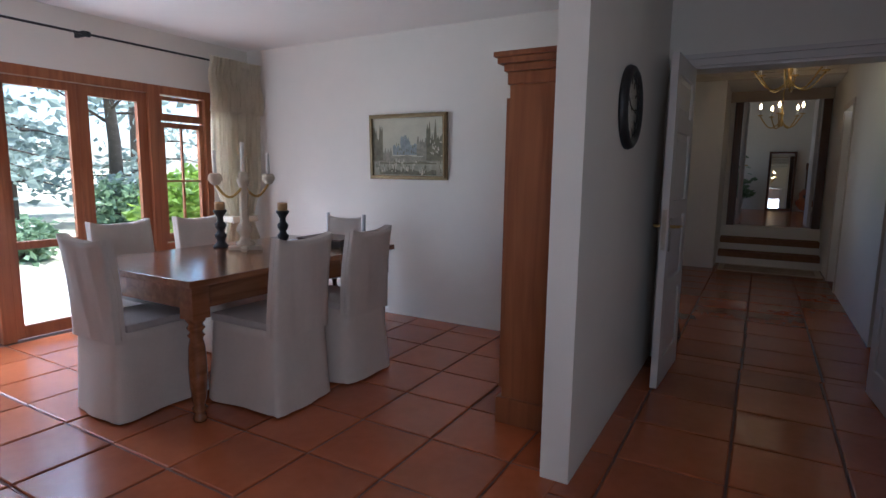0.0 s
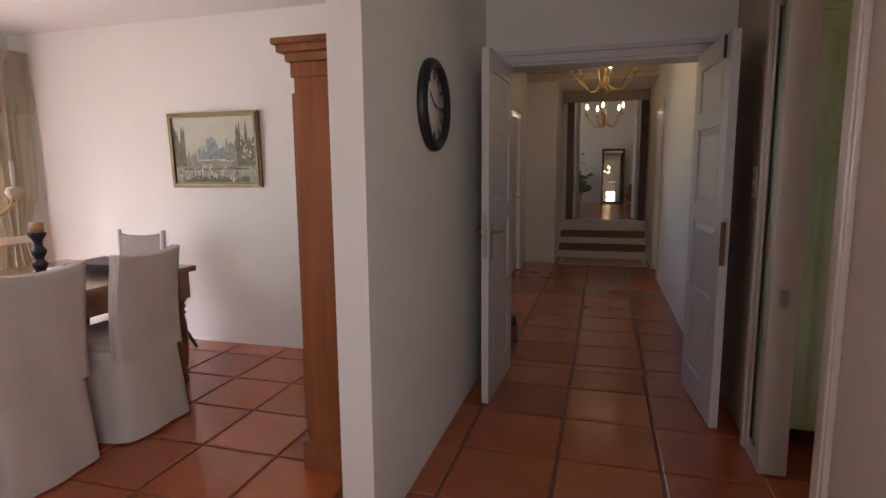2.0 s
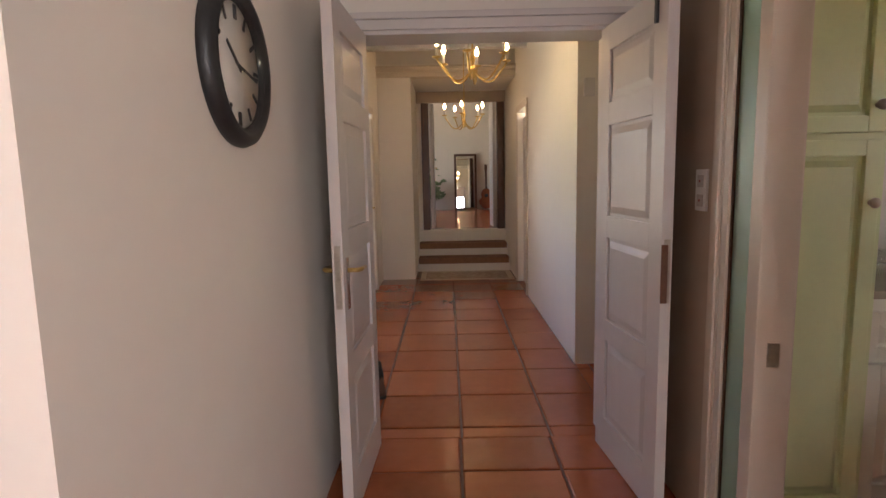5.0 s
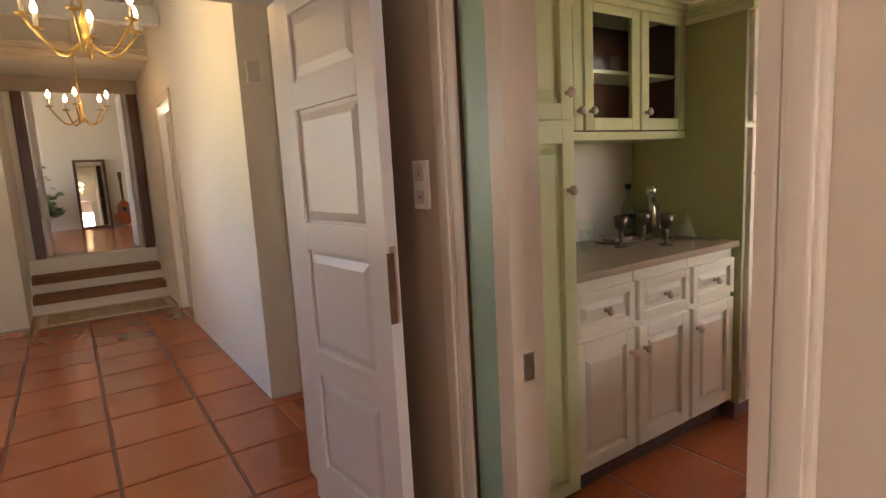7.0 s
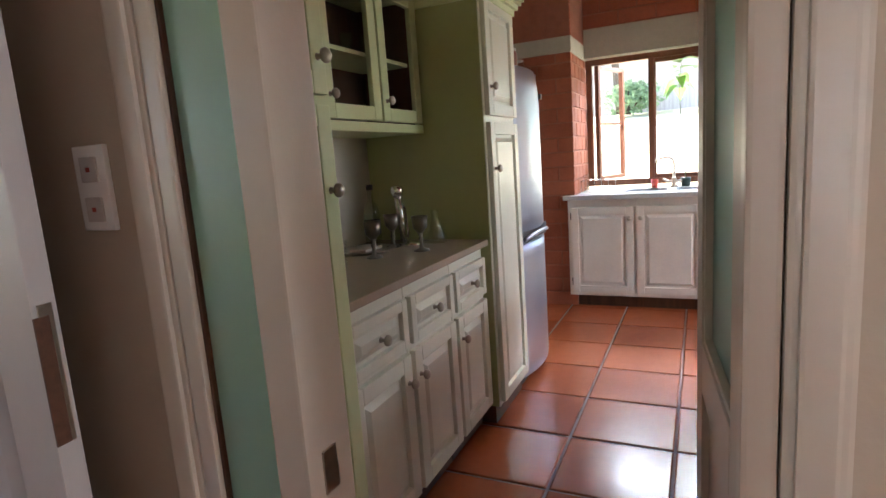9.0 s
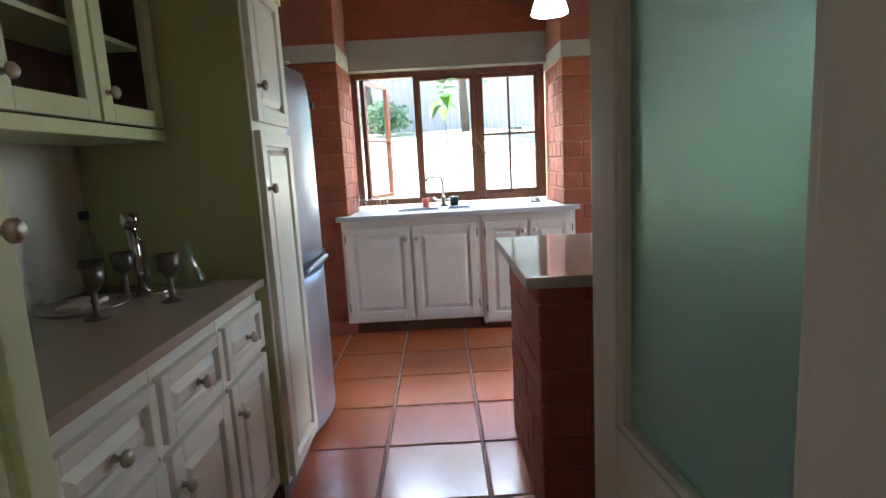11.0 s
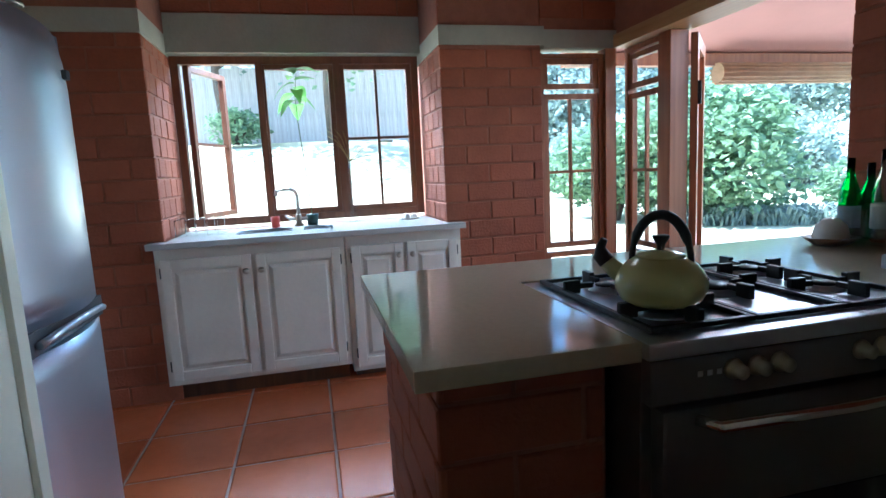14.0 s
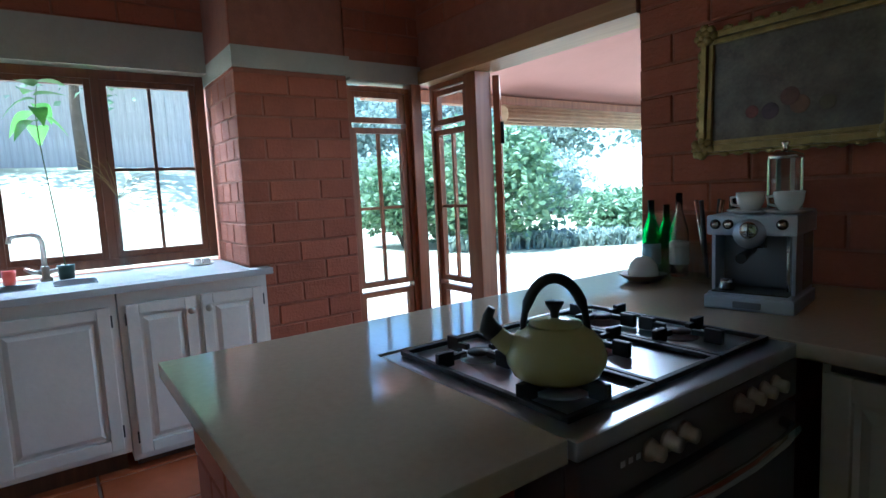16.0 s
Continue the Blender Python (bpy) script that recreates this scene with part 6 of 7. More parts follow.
part("jar", lathe(bmesh.new(), [(0, 0), (0.045, 0), (0.048, 0.13), (0.044, 0.13), (0.04, 0.01), (0, 0.01)], seg=20), CLEAR, uj)
for i in range(4):
    a = 1.5 * i
    part("utensil", tube(bmesh.new(), [(0.01 * math.cos(a), 0.01 * math.sin(a), 0.015), (0.05 * math.cos(a), 0.05 * math.sin(a), 0.29)], [0.005, 0.008], 8), BLACK if i % 2 else CHROME, uj)
mg = thing("kettle_jug", pose(2.36, 1.08, IT), "dark jug standing on the side worktop", "jug")
part("body", lathe(bmesh.new(), [(0, 0), (0.05, 0), (0.055, 0.1), (0.04, 0.15), (0.042, 0.17), (0.036, 0.17), (0, 0.15)], seg=20), mat("dark_glaze", (0.03, 0.03, 0.03), 0.3), mg)
part("handle", tube(bmesh.new(), [(0.04, 0, 0.15), (0.085, 0, 0.13), (0.085, 0, 0.07), (0.05, 0, 0.05)], 0.007, 8), BLACK, mg)
soc = thing("wall_socket", pose(2.37, 0.908, 1.13, 0, 0, 180), "white double wall socket on the brick wall", "socket")
part("plate", B(-0.06, 0.06, -0.012, 0, -0.04, 0.04, 0.003), DOORP, soc)

# ornate painting on the brick wall
op_ = thing("ornate_painting", pose(2.79, 0.915, 1.605, -3, 0, 180), "dark still-life painting in an ornate gilt frame", "painting")
w2, h2, fw_ = 0.307, 0.222, 0.05
GILT = mat("aged_gilt", (0.30, 0.22, 0.07), 0.4, metal=0.7, var=0.35, scale=30, bump=0.6, bump_scale=45)
bm = bmesh.new()
for o0, o1, t0, t1 in ((0.0, fw_, 0.0, 0.02), (0.008, 0.03, 0.02, 0.04), (0.036, 0.05, 0.02, 0.03)):
    box(bm, -w2 + o0, w2 - o0, -t1, -t0, h2 - o1, h2 - o0, 0.004)
    box(bm, -w2 + o0, w2 - o0, -t1, -t0, -h2 + o0, -h2 + o1, 0.004)
    box(bm, -w2 + o0, -w2 + o1, -t1, -t0, -h2 + o1, h2 - o1, 0.004)
    box(bm, w2 - o1, w2 - o0, -t1, -t0, -h2 + o1, h2 - o1, 0.004)
part("frame", bm, GILT, op_)
rg = random.Random(9)
for sx in (-1, 1):
    for sz in (-1, 1):
        bm = bmesh.new()
        for k in range(12):
            a = k * 0.8
            r = 0.045 - 0.003 * k
            bmesh.ops.create_icosphere(bm, subdivisions=2, radius=0.012 + 0.006 * rg.random(), matrix=pose(sx * (w2 - 0.02) + r * math.cos(a) * 0.8, -0.035, sz * (h2 - 0.02) + r * math.sin(a) * 0.8))
        part("corner_scroll", bm, GILT, op_)
for s in (-1, 1):
    for vert in (0, 1):
        bm = bmesh.new()
        n = 9
        for k in range(n):
            u = -0.75 + 1.5 * k / (n - 1)
            x, z = (u * w2 * 0.9, s * h2 * 1.0) if not vert else (s * w2, u * h2 * 0.85)
            bmesh.ops.create_icosphere(bm, subdivisions=1, radius=0.013, matrix=pose(x, -0.025, z) @ Matrix.Diagonal((1.5 if not vert else 0.8, 0.8, 0.8 if not vert else 1.5, 1)))
        part("carved_edge", bm, GILT, op_)
part("canvas", B(-w2 + fw_, w2 - fw_, -0.016, -0.004, -h2 + fw_, h2 - fw_), mat("dark_oil_paint", (0.06, 0.05, 0.03), 0.35, var=0.6, scale=12, hue2=(0.22, 0.18, 0.11), bump=0.2, bump_scale=60), op_)
for i, (x, z, r, c) in enumerate(((-0.12, -0.085, 0.022, (0.16, 0.05, 0.03)), (-0.06, -0.09, 0.028, (0.08, 0.05, 0.05)), (0.03, -0.08, 0.03, (0.17, 0.09, 0.045)), (0.11, -0.085, 0.024, (0.10, 0.085, 0.04)), (0.0, -0.05, 0.03, (0.12, 0.06, 0.035)))):
    part("painted_fruit", lathe(bmesh.new(), [(0, 0), (r, 0), (r * 0.9, 0.0005), (0, 0.0008)], seg=18, m=pose(x, -0.0162 - 0.0008 * i, z, 90, 0, 0)), mat("fruit_paint", c, 0.5, var=0.5, scale=30), op_)

PLX, PLY, PLZ = 4.05, 2.36, 2.07
# pendant lamp over the peninsula
pd = thing("pendant_lamp", pose(PLX, PLY, PLZ), "white glass pendant lamp on a thin cord", "lamp")
part("shade", lathe(bmesh.new(), [(0.10, 0.0), (0.10, 0.012), (0.085, 0.06), (0.05, 0.12), (0.025, 0.15), (0.02, 0.15), (0.045, 0.115), (0.08, 0.055), (0.094, 0.0), (0.10, 0.0)], seg=28), glow("opal_glass", (1.0, 0.95, 0.86), 1.6), pd)
part("bulb", lathe(bmesh.new(), [(0, -0.005), (0.028, 0.01), (0.03, 0.035), (0.018, 0.07), (0.015, 0.11), (0, 0.11)], seg=18), glow("pendant_bulb", (1.0, 0.90, 0.74), 40.0), pd)
part("cord", tube(bmesh.new(), [(0, 0, 0.14), (0, 0, KC - PLZ - 0.03)], 0.004, 6), BLACK, pd)
part("ceiling_rose", lathe(bmesh.new(), [(0, 0), (0.045, 0), (0.03, 0.03), (0, 0.03)], 0, 0, KC - PLZ - 0.031, 18), PLASTER, pd)

# ---------- kitchen brick shell ----------
BL, BH, BT, J, JD = 0.29, 0.107, 0.03, 0.010, 0.007
brick_meshes = {}


def brick_mesh(w, h):
    key = (round(w, 3), round(h, 3))
    if key not in brick_meshes:
        bm = bmesh.new()
        c = 0.004
        x0, x1, z0, z1 = 0, w, 0, h
        back = [bm.verts.new(p) for p in ((x0, BT, z0), (x1, BT, z0), (x1, BT, z1), (x0, BT, z1))]
        mid = [bm.verts.new(p) for p in ((x0, c, z0), (x1, c, z0), (x1, c, z1), (x0, c, z1))]
        frt = [bm.verts.new(p) for p in ((x0 + c, 0, z0 + c), (x1 - c, 0, z0 + c), (x1 - c, 0, z1 - c), (x0 + c, 0, z1 - c))]
        for a, b in ((back, mid), (mid, frt)):
            for i in range(4):
                bm.faces.new((a[i], a[(i + 1) % 4], b[(i + 1) % 4], b[i]))
        bm.faces.new(frt)
        bmesh.ops.recalc_face_normals(bm, faces=bm.faces)
        me = bpy.data.meshes.new("brick")
        bm.to_mesh(me)
        bm.free()
        me.materials.append(BRICK)
        brick_meshes[key] = me
    return brick_meshes[key]


def bricks(parent, m, width, z0, z1, holes=(), length=BL, start=0, soldier=False, seed=1):
    """Courses on a face: local x along it, -y outwards; joints recessed."""
    rng = random.Random(seed)
    row = start
    z = z0
    while z < z1 - 0.02:
        h = min(BH, z1 - z)
        x = -(row % 2) * (length + J) / 2
        while x < width - 0.005:
            a, b = max(x, 0.0), min(x + length, width)
            segs = [(a, b)]
            for h0, h1, c0, c1 in holes:
                if z + h > c0 + 0.01 and z < c1 - 0.01:
                    nxt = []
                    for s0, s1 in segs:
                        if s1 <= h0 or s0 >= h1:
                            nxt.append((s0, s1))
                        else:
                            if s0 < h0:
                                nxt.append((s0, h0))
                            if s1 > h1:
                                nxt.append((h1, s1))
                    segs = nxt
            for s0, s1 in segs:
                if s1 - s0 > 0.02:
                    o = new("brick", brick_mesh(s1 - s0, h))
                    o.matrix_basis = m @ pose(s0, rng.uniform(-0.002, 0.002), z)
                    o.parent = parent
            x += length + J
        z += BH + J
        row += 1


def lump(name, boxes, material, label, category="wall"):
    bm = bmesh.new()
    for b in boxes:
        box(bm, *b)
    return structure(name, bm, material, label, category)


# east wall: piers, recess round the sink window
PX = 5.02
core_n = lump("wall_pier_north", [(PX + JD, 5.75, 3.72 + JD, 4.50, 0, 2.06), (PX + JD, 5.75, 3.72 + JD, 4.50, 2.18, KC)], MORTAR, "red brick pier beside the sink window")
bricks(core_n, pose(PX, 4.29, 0, 0, 0, -90), 4.29 - 3.72, 0, 2.055, seed=2)
bricks(core_n, pose(PX + 0.012, 4.29, 0, 0, 0, -90), 4.29 - 3.72, 2.19, KC, seed=3)
bricks(core_n, pose(PX + 0.01, 3.72, 0, 0, 0, 0), 0.62, 0.94, 2.055, length=0.14, seed=4)
core_s = lump("wall_pier_south", [(PX + JD, 5.75, 1.42 + JD, 2.08 - JD, 0, 2.005), (PX + JD, 5.75, 1.42 + JD, 2.08 - JD, 2.118, KC)], MORTAR, "red brick pier between the kitchen windows")
bricks(core_s, pose(PX, 2.08, 0, 0, 0, -90), 2.08 - 1.42, 0, 2.0, seed=5)
bricks(core_s, pose(PX + 0.012, 2.08, 0, 0, 0, -90), 2.08 - 1.42, 2.128, KC, seed=6)
bricks(core_s, pose(5.64, 2.08, 0, 0, 0, 180), 0.61, 0.94, 2.035, length=0.14, seed=7)
bricks(core_s, pose(PX + 0.01, 1.42, 0, 0, 0, 0), 0.10, 0.3, 2.035, length=0.14, seed=8)
lump("concrete_band_north", [(PX - 0.012, 5.75, 3.715, 4.29, 2.06, 2.18)], CONCRETE, "grey concrete band across the brick pier", "band")
lump("concrete_band_south", [(PX - 0.012, 5.75, 1.40, 2.085, 2.005, 2.118)], CONCRETE, "grey concrete band across the brick pier", "band")
lump("concrete_lintel", [(5.56, 5.75, 2.085, 3.715, 2.07, 2.31)], CONCRETE, "deep grey concrete lintel over the sink window", "lintel")
core_u = lump("wall_above_window", [(5.577, 5.75, 2.08, 3.72, 2.31, KC), (5.62, 5.75, 2.08, 3.72, 0.0, 0.93)], MORTAR, "red brick wall above the sink window")
bricks(core_u, pose(5.57, 3.72, 0, 0, 0, -90), 3.72 - 2.08, 2.32, KC, seed=9)
# side window in the east wall, then the corner to the veranda
lump("wall_corner_over", [(PX + JD, 5.17, 0.905, 1.42, 2.10, KC), (PX + JD, 5.17, 0.905, 1.42, 0, 0.28)], MORTAR, "red brick over the corner window")
core_c = lump("corner_band", [(PX - 0.010, 5.17, 0.875, 1.40, 1.99, 2.099)], CONCRETE, "grey concrete band above the corner window")
bricks(core_c, pose(PX, 1.42, 0, 0, 0, -90), 0.59, 2.17, KC, seed=10)
window("window_corner", pose(5.05, 1.42, 0.28, 0, 0, -90), 0.452, 1.68, "narrow timber corner window with glazing bars",
       [(0.03, 0.42, 1.46, 1.65, 1, 1, 0), (0.03, 0.42, 0.42, 1.43, 2, 2, 0), (0.03, 0.42, 0.05, 0.39, 1, 1, 0)], FRAMEW, fr=0.03)
structure("corner_post", B(5.02, 5.12, 0.89, 0.968, 0, 1.989, 0.005), FRAMEW, "timber corner post", "post")
window("window_veranda", pose(5.015, 0.83, 0.28, 0, 0, 180), 0.40, 1.70, "narrow timber window beside the veranda opening",
       [(0.03, 0.37, 1.44, 1.66, 1, 1, 0), (0.03, 0.37, 0.42, 1.41, 2, 2, 0), (0.03, 0.37, 0.05, 0.39, 1, 1, 0)], FRAMEW, fr=0.03)
structure("veranda_post", B(4.50, 4.612, 0.74, 0.86, 0, 1.98, 0.006), FRAMEW, "square timber post at the veranda opening", "post")
fd = thing("folding_door", pose(4.49, 0.735, 0.01, 0, 0, -43), "folded-back timber door leaf at the veranda opening", "door")
part("leaf_frame", frame_bm(0.5, 1.95, 0.04, 0.08)[0], FRAMEW, fd)
part("door_hinge", B(-0.006, 0.02, -0.06, -0.04, 1.55, 1.68, 0.003), BLACK, fd, "dark steel hinge")
core_sw = lump("wall_kitchen_south", [(1.265, 3.375, 0.70, 0.90 - JD, 0, KC), (3.375, 5.17, 0.70, 0.90 - JD, 2.07, KC)], MORTAR, "red brick wall with a wide veranda opening")
bricks(core_sw, pose(3.375, 0.90, 0, 0, 0, 180), 3.375 - 1.27, 0.94, KC, seed=12)
bricks(core_sw, pose(3.375, 0.70, 0, 0, 0, 90) @ pose(0, 0, 0), 0.195, 0.3, 2.0, length=0.195, seed=13)
structure("veranda_beam", B(3.382, 5.02, 0.70, 0.915, 1.985, 2.068, 0.005), BEAMW, "pale timber lintel beam", "beam")
for i in range(13):
    o = new("brick", brick_mesh(0.107, 0.225))
    o.matrix_basis = pose(4.985 - i * 0.1235, 0.892, 2.075, 0, 0, 180)
    o.parent = core_sw
bricks(core_sw, pose(5.02, 0.90, 0, 0, 0, 180), 5.02 - 3.345, 2.31, KC, seed=14)
# peninsula brickwork
bricks(pen, pose(2.59, 2.71, 0, 0, 0, -90), 0.325, 0.01, 0.89, length=0.28, seed=15)
bricks(pen, pose(3.35, 2.72, 0, 0, 0, 180), 0.76, 0.01, 0.89, length=0.28, seed=16)

# ---------- veranda and garden ----------
vr = thing("veranda_roof", pose(0, 0, 0), "sloping veranda roof with painted pink-brown underside", "roof")
tagged(vr, kind="structure")
bm = bmesh.new()
vs = [bm.verts.new(p) for p in ((2.2, 0.69, 2.86), (6.25, 0.69, 2.20), (6.25, -4.2, 2.20), (2.2, -4.2, 2.86), (2.2, 0.69, 2.96), (6.25, 0.69, 2.30), (6.25, -4.2, 2.30), (2.2, -4.2, 2.96))]
for f in ((0, 1, 2, 3), (4, 7, 6, 5), (0, 4, 5, 1), (1, 5, 6, 2), (2, 6, 7, 3), (3, 7, 4, 0)):
    bm.faces.new([vs[i] for i in f])
part("soffit", bm, ROOFPINK, vr)
part("fascia", B(6.15, 6.25, -4.2, 0.69, 2.09, 2.20, 0.006), FRAMEW, vr)
for yy in (-4.1,):
    part("post", B(6.1, 6.22, yy - 0.06, yy + 0.06, -0.15, 2.09, 0.006), FRAMEW, vr)
bl = thing("bamboo_blind", pose(6.05, -0.75, 2.0), "rolled-up bamboo blind under the veranda eave", "blind")
part("roll", tube(bmesh.new(), [(0, 0, 0), (0, -3.2, 0)], 0.085, 18), mat("bamboo", (0.34, 0.22, 0.13), 0.7, var=0.3, scale=9), bl)
BAM = mat("bamboo_slat", (0.40, 0.27, 0.16), 0.65, var=0.25, scale=9)
for i in range(14):
    a = 2 * math.pi * i / 14
    part("slat", tube(bmesh.new(), [(0.088 * math.cos(a), 0.01, 0.088 * math.sin(a)), (0.088 * math.cos(a), -3.21, 0.088 * math.sin(a))], 0.009, 6), BAM, bl)


def ground_z(x, y):
    def ss(t):
        t = max(0.0, min(1.0, t))
        return t * t * (3 - 2 * t)
    return -0.16 + 2.3 * ss((x - 6.8) / 9.0) * ss((y + 3.0) / 3.5)


bm = bmesh.new()
ticks = [-900, -300, -120] + [-60 + 2.0 * i for i in range(61)] + [120, 300, 900]
gv = [[bm.verts.new((x, y, ground_z(x, y) + (0.03 * noise.noise((x * 0.4, y * 0.4, 0)) if abs(x) > 7 else 0))) for x in ticks] for y in ticks]
for j in range(len(ticks) - 1):
    for i in range(len(ticks) - 1):
        f = bm.faces.new((gv[j][i], gv[j][i + 1], gv[j + 1][i + 1], gv[j + 1][i]))
        f.smooth = True
structure("ground", bm, GRASS, "sunlit dry lawn round the house", "lawn")
structure("pavement_veranda", B(2.0, 9.5, -3.6, 0.69, -0.14, -0.06, 0.005), PAVING, "pale sunlit paving outside the veranda opening", "pavement")
structure("pavement_dining", B(-8.0, -4.75, -2.0, 5.0, -0.14, -0.06, 0.005), PAVING, "pale paving outside the French doors", "pavement")


def bush(x, y, r, h, n, size, seed, label, material=LEAF):
    b = thing("bush", pose(x, y, ground_z(x, y)), label, "bush", group="garden bushes")
    rng = random.Random(seed)
    pts = []
    lobes = [(rng.uniform(-0.6, 0.6) * r, rng.uniform(-0.6, 0.6) * r, rng.uniform(0.3, 0.75) * h, rng.uniform(0.35, 0.6) * r) for _ in range(11)]
    for i in range(n):
        lx, ly, lz, lr = lobes[i % len(lobes)]
        d = Vector((rng.gauss(0, 1), rng.gauss(0, 1), rng.gauss(0, 1))).normalized()
        k = lr * rng.uniform(0.75, 1.05)
        p = (lx + d.x * k, ly + d.y * k, max(0.03, lz + d.z * k * 0.85))
        pts.append(p)
    leaf_part("foliage", pts, size, material, b, seed + 1)
    bm = bmesh.new()
    for i in range(7):
        lx, ly, lz, lr = lobes[i]
        tube(bm, [(lx * 0.1, ly * 0.1, 0), (lx * 0.5, ly * 0.5, lz * 0.6), (lx, ly, lz)], [0.05, 0.035, 0.015], 7)
    part("stems", bm, BARK, b)


def tree(x, y, h, r, n, size, seed, label, lean=0.0, conifer=False, material=LEAF):
    t = thing("tree", pose(x, y, ground_z(x, y)), label, "tree", group="garden trees")
    rng = random.Random(seed)
    bm = bmesh.new()
    top = Vector((lean * h * 0.4, rng.uniform(-0.3, 0.3), h * 0.9))
    tube(bm, [(0, 0, 0), tuple(top * 0.3 + Vector((0.08, 0.05, 0))), tuple(top * 0.65), tuple(top)], [0.2 * h / 8, 0.16 * h / 8, 0.1 * h / 8, 0.02], 10)
    tips = []
    for i in range(26 if conifer else 16):
        u = rng.uniform(0.12 if conifer else 0.35, 0.98)
        a = rng.uniform(0, 6.28)
        ln = r * (1.1 - 0.75 * u if conifer else rng.uniform(0.6, 1.0))
        p0 = top * u
        p1 = p0 + Vector((math.cos(a) * ln * 0.5, math.sin(a) * ln * 0.5, ln * (0.0 if conifer else 0.3)))
        p2 = p0 + Vector((math.cos(a) * ln, math.sin(a) * ln, ln * (-0.12 if conifer else 0.45)))
        tube(bm, [p0, p1, p2], [0.035 * h / 8 + 0.012, 0.025, 0.008], 6)
        tips += [(p0 * 0.4 + p1 * 0.6), p1, (p1 + p2) / 2, p2]
    part("trunk", bm, BARK, t)
    pts = []
    for i in range(n):
        c = tips[i % len(tips)]
        s = r * (0.12 if conifer else 0.2)
        pts.append((c.x + rng.gauss(0, s), c.y + rng.gauss(0, s), c.z + rng.gauss(0, s * 0.6)))
    leaf_part("crown", pts, size, material, t, seed + 1)


PINE = mat("blue_green_needles", (0.24, 0.31, 0.27), 0.6, var=0.35, scale=0.7, island=0.8, hue2=(0.44, 0.52, 0.46))
leafy(PINE)
tree(-15.0, 8.95, 8.0, 2.4, 900, 0.24, 31, "tall tree with a bare lower trunk on the lawn", material=PINE)
tree(-16.5, 7.0, 9.0, 2.3, 1200, 0.28, 32, "tall grey-green pine on the lawn", conifer=True, material=PINE)
bush(-14.3, 8.9, 0.8, 1.5, 700, 0.2, 46, "grey-green shrub at the foot of a tree", PINE)
tree(-14.5, 5.0, 8.5, 2.4, 1200, 0.26, 33, "tall grey-green pine on the lawn", conifer=True, material=PINE)
tree(-18.0, 11.5, 10.5, 2.8, 1700, 0.25, 35, "tall grey-green pine on the lawn", conifer=True, material=PINE)
tree(-30.0, 8.5, 11.0, 3.6, 2400, 0.3, 37, "broad garden tree beyond the lawn", material=PINE)
tree(-24.0, 15.0, 12.0, 3.8, 2400, 0.26, 39, "broad garden tree beyond the lawn", material=PINE)
LIME = mat("bright_leaf", (0.16, 0.30, 0.03), 0.45, var=0.3, scale=0.9, island=0.8, hue2=(0.34, 0.48, 0.08))
leafy(LIME)
bush(-6.9, 5.35, 0.85, 1.75, 2200, 0.17, 41, "bright green shrub close to the window", LIME)
bush(-9.8, 4.3, 0.7, 0.6, 700, 0.16, 43, "low green shrub on the pale lawn")
bush(-13.5, 9.0, 1.4, 1.0, 1800, 0.18, 44, "low green shrub under the pines")
# veranda side
bush(12.3, -6.2, 2.1, 2.9, 9000, 0.20, 51, "dense green rounded shrub beyond the lawn")
bush(13.8, -4.4, 1.7, 2.6, 5000, 0.20, 53, "dense green rounded shrub beyond the lawn")
bush(10.9, -8.9, 1.1, 1.3, 2600, 0.18, 55, "lower green shrub beyond the lawn")
bush(10.3, -11.5, 1.6, 1.6, 2600, 0.2, 56, "lower green shrub beyond the lawn")
for k, (tx, ty, th) in enumerate(((30, -10.5, 8.0), (33, -14.5, 9.0), (31, -19.0, 8.0), (26, -22.5, 8.5), (36, -6.0, 9.0), (21, -27, 8.0), (34, 0, 9.0))):
    tree(tx, ty, th, 3.6, 3600, 0.42, 80 + k, "tall blue-green tree far down the garden", material=PINE)
for k, (tx, ty) in enumerate(((24, -9.0), (26, -12.0), (25, -15.5), (21.5, -17.5))):
    bush(tx, ty, 2.4, 3.0, 2600, 0.34, 95 + 2 * k, "blue-green hedge shrub far down the garden", PINE)
gr = thing("border_plants", pose(11.2, -6.4, -0.16), "strappy blue-green border plants at the foot of the shrubs", "plants", kind="stuff")
rng = random.Random(61)
me = bpy.data.meshes.new("blades")
vs, fs = [], []
for i in range(1500):
    u, v = rng.uniform(-2.2, 2.2), rng.uniform(-0.5, 0.5)
    px, py = 0.55 * u - 0.8 * v, 0.8 * u + 0.55 * v
    a, l = rng.uniform(0, 6.28), rng.uniform(0.25, 0.6)
    d = Vector((math.cos(a), math.sin(a), 0))
    s = Vector((-d.y, d.x, 0)) * 0.022
    p = Vector((px, py, 0))
    k = len(vs)
    vs += [p - s, p + s, p + d * l * 0.3 + Vector((0, 0, l * 0.7)) + s, p + d * l * 0.3 + Vector((0, 0, l * 0.7)) - s, p + d * l * 0.75 + Vector((0, 0, l * 0.55))]
    fs += [(k, k + 1, k + 2, k + 3), (k + 3, k + 2, k + 4)]
me.from_pydata([tuple(v) for v in vs], [], fs)
me.materials.append(PINE)
o = new("blades", me)
o.parent = gr
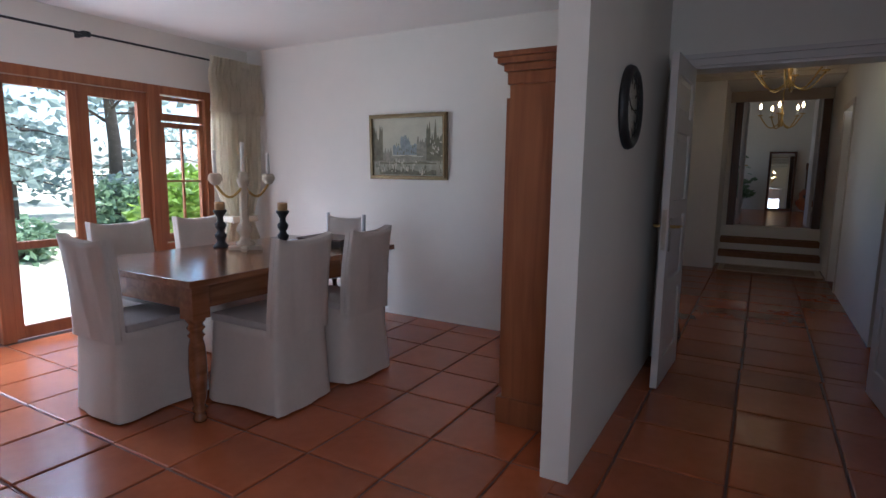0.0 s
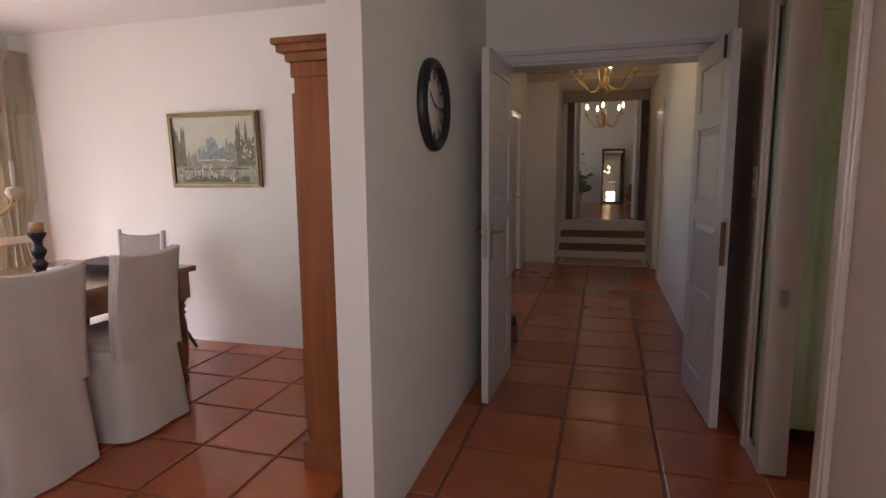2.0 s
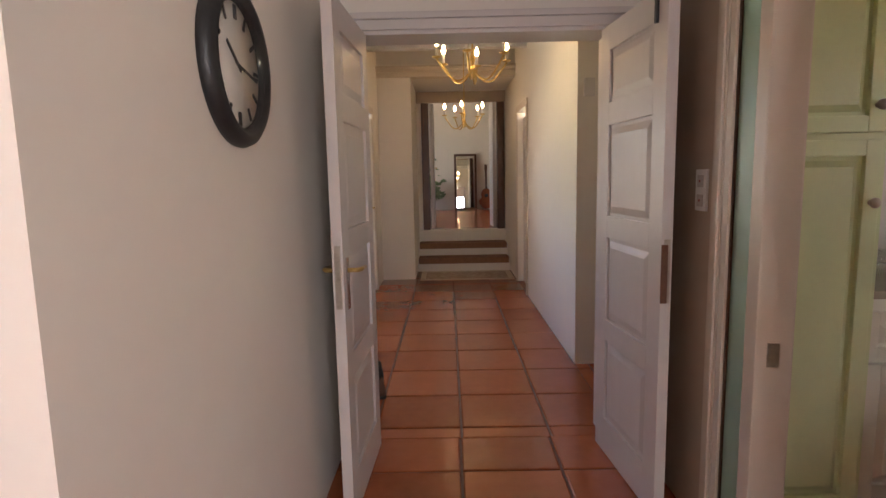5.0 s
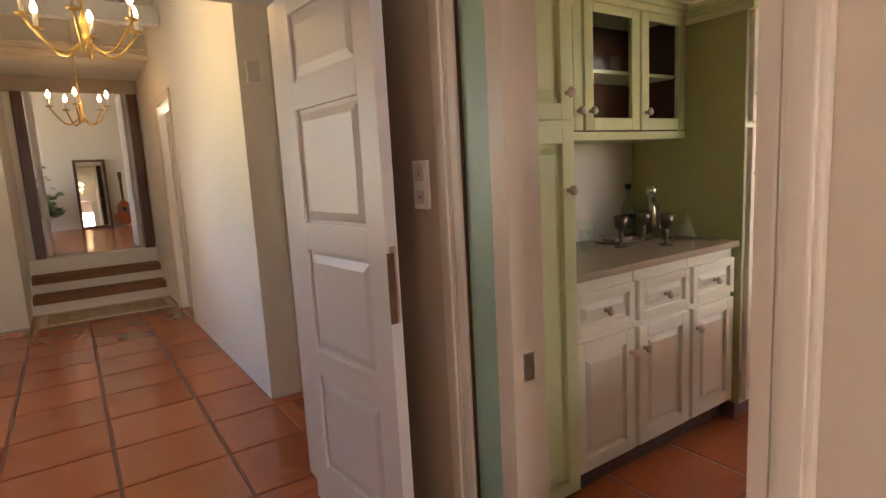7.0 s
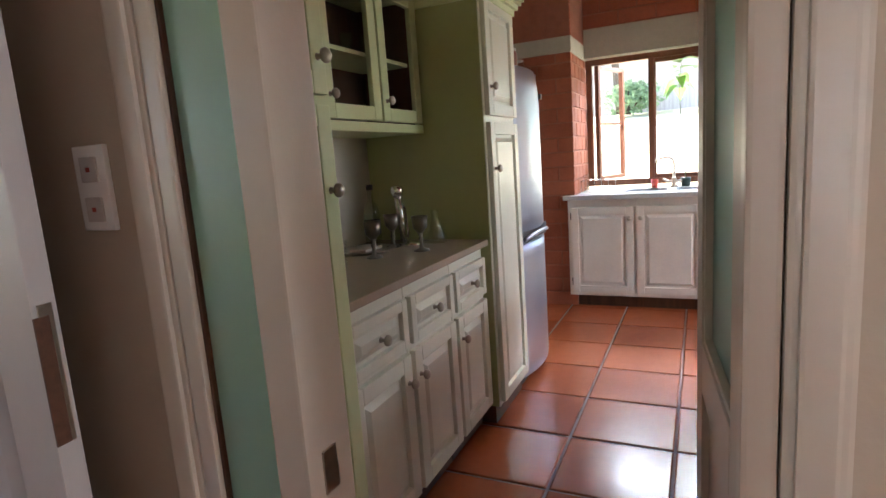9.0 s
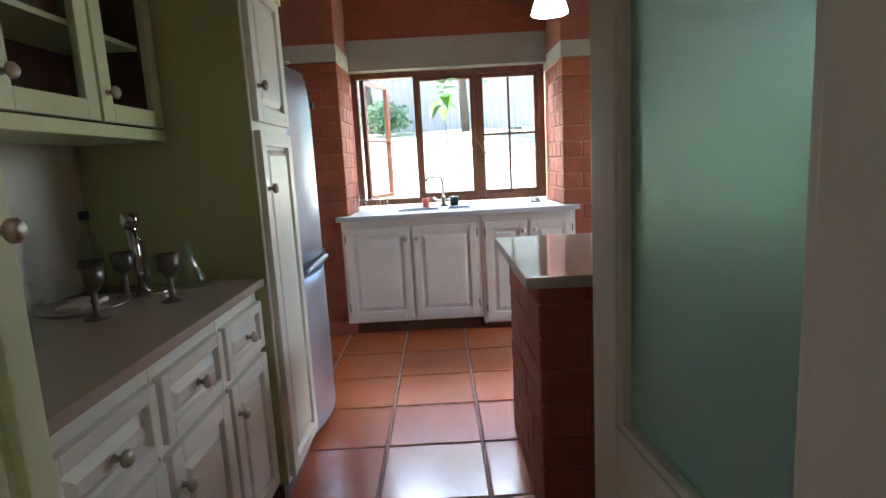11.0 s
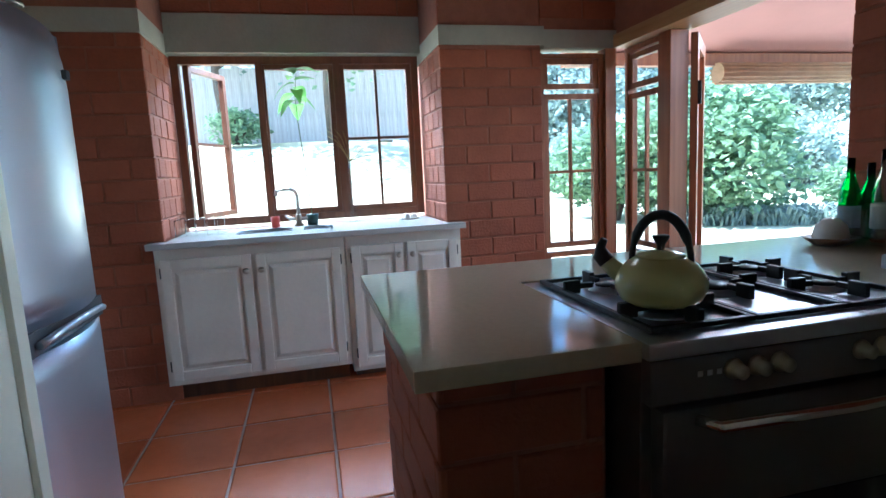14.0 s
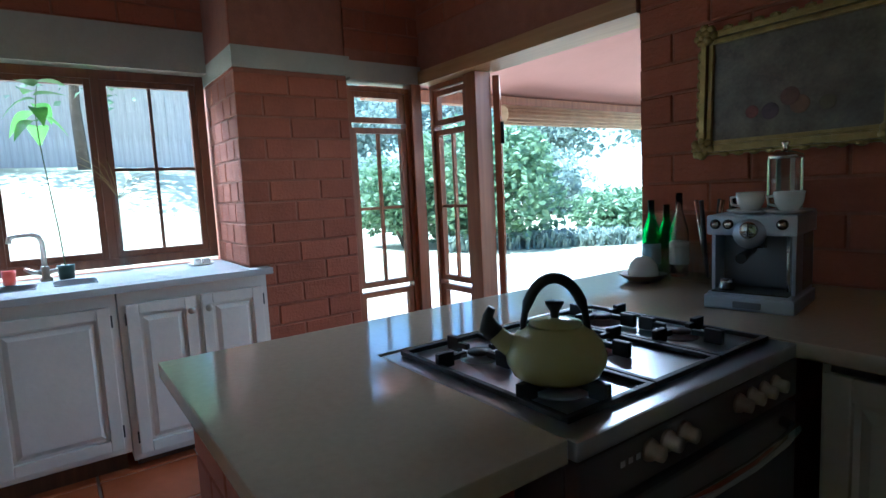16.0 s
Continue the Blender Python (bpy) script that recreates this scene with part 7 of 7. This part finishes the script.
# bank with fence and trees behind the sink window
fe = thing("garden_fence", pose(16.2, 0, 0), "weathered grey board fence at the top of the bank", "fence")
FENCEW = wood("weathered_board", (0.34, 0.30, 0.28), (0.55, 0.51, 0.48), 0.85)
rng = random.Random(71)
for i in range(46):
    y = -0.5 + i * 0.2
    part("board", B(-0.012, 0.012, 0, 0.1985, 0, 1.9 + rng.uniform(-0.08, 0.06), 0.003), FENCEW, fe, m=pose(rng.uniform(-0.015, 0.015), y, ground_z(16.2, y) - 0.02))
part("rail", B(0.02, 0.06, -0.6, 8.8, 2.5, 2.58), FENCEW, fe)
tree(17.4, 1.6, 7.0, 3.2, 4000, 0.22, 73, "leaning garden tree on the bank", lean=0.5)
tree(18.5, 5.2, 8.0, 3.2, 4000, 0.26, 75, "garden tree behind the fence")
tree(18.5, 0.5, 8.0, 3.2, 4000, 0.26, 77, "garden tree behind the fence")
tree(14.4, 2.3, 4.4, 2.4, 2600, 0.15, 175, "low-branched garden tree before the fence", lean=-0.3)
tree(15.3, 4.6, 4.6, 2.0, 2200, 0.15, 177, "low-branched garden tree before the fence", material=PINE)
bush(14.9, 4.4, 0.7, 0.7, 900, 0.14, 78, "low shrub at the foot of the fence")

# ---------- floor tiles ----------
tile_meshes = {}


def tile_mesh(w, d):
    key = (round(w, 3), round(d, 3))
    if key not in tile_meshes:
        bm = bmesh.new()
        c = 0.006
        lo = [bm.verts.new(p) for p in ((0, 0, -0.02), (w, 0, -0.02), (w, d, -0.02), (0, d, -0.02))]
        mi_ = [bm.verts.new(p) for p in ((0, 0, -0.004), (w, 0, -0.004), (w, d, -0.004), (0, d, -0.004))]
        hi = [bm.verts.new(p) for p in ((c, c, 0), (w - c, c, 0), (w - c, d - c, 0), (c, d - c, 0))]
        for a, b in ((lo, mi_), (mi_, hi)):
            for i in range(4):
                bm.faces.new((a[i], a[(i + 1) % 4], b[(i + 1) % 4], b[i]))
        bm.faces.new(hi)
        bmesh.ops.recalc_face_normals(bm, faces=bm.faces)
        me = bpy.data.meshes.new("tile")
        bm.to_mesh(me)
        bm.free()
        me.materials.append(TILE)
        tile_meshes[key] = me
    return tile_meshes[key]


def tiles(parent, x0, x1, y0, y1, ox, oy, px, py, g=0.012, seed=1):
    """Tiles cut to a rectangle, with joints through (ox, oy)."""
    rng = random.Random(seed)
    i0, i1 = math.floor((x0 - ox) / px), math.ceil((x1 - ox) / px)
    j0, j1 = math.floor((y0 - oy) / py), math.ceil((y1 - oy) / py)
    for i in range(i0, i1):
        for j in range(j0, j1):
            a, b = max(ox + i * px + g / 2, x0), min(ox + (i + 1) * px - g / 2, x1)
            c, d = max(oy + j * py + g / 2, y0), min(oy + (j + 1) * py - g / 2, y1)
            if b - a > 0.02 and d - c > 0.02:
                o = new("tile", tile_mesh(b - a, d - c))
                o.matrix_basis = pose(a, c, rng.uniform(-0.0008, 0.0008), rng.uniform(-0.04, 0.04), rng.uniform(-0.04, 0.04), 0)
                o.parent = parent


fl_d = bpy.data.objects["floor_base"]
tiles(fl_d, -4.5, -0.42, -1.6, 4.41, -1.50, 1.66, 0.425, 0.42, seed=1)
tiles(fl_d, -0.42, 1.11, -1.6, 4.47, 0.22, 4.59, 0.465, 0.447, seed=2)
cor = bpy.data.objects["floor_base_corridor"]
tiles(cor, -0.70, 1.07, 4.47, 9.6, 0.23, 4.59, 0.47, 0.447, seed=3)
tiles(cor, 1.07, 2.1, 4.53, 5.57, 0.23, 4.59, 0.47, 0.447, seed=5)
tiles(bpy.data.objects["floor_base_kitchen"], 1.11, 5.6, 0.85, 4.30, 2.82, 2.885, 0.43, 0.445, seed=4)
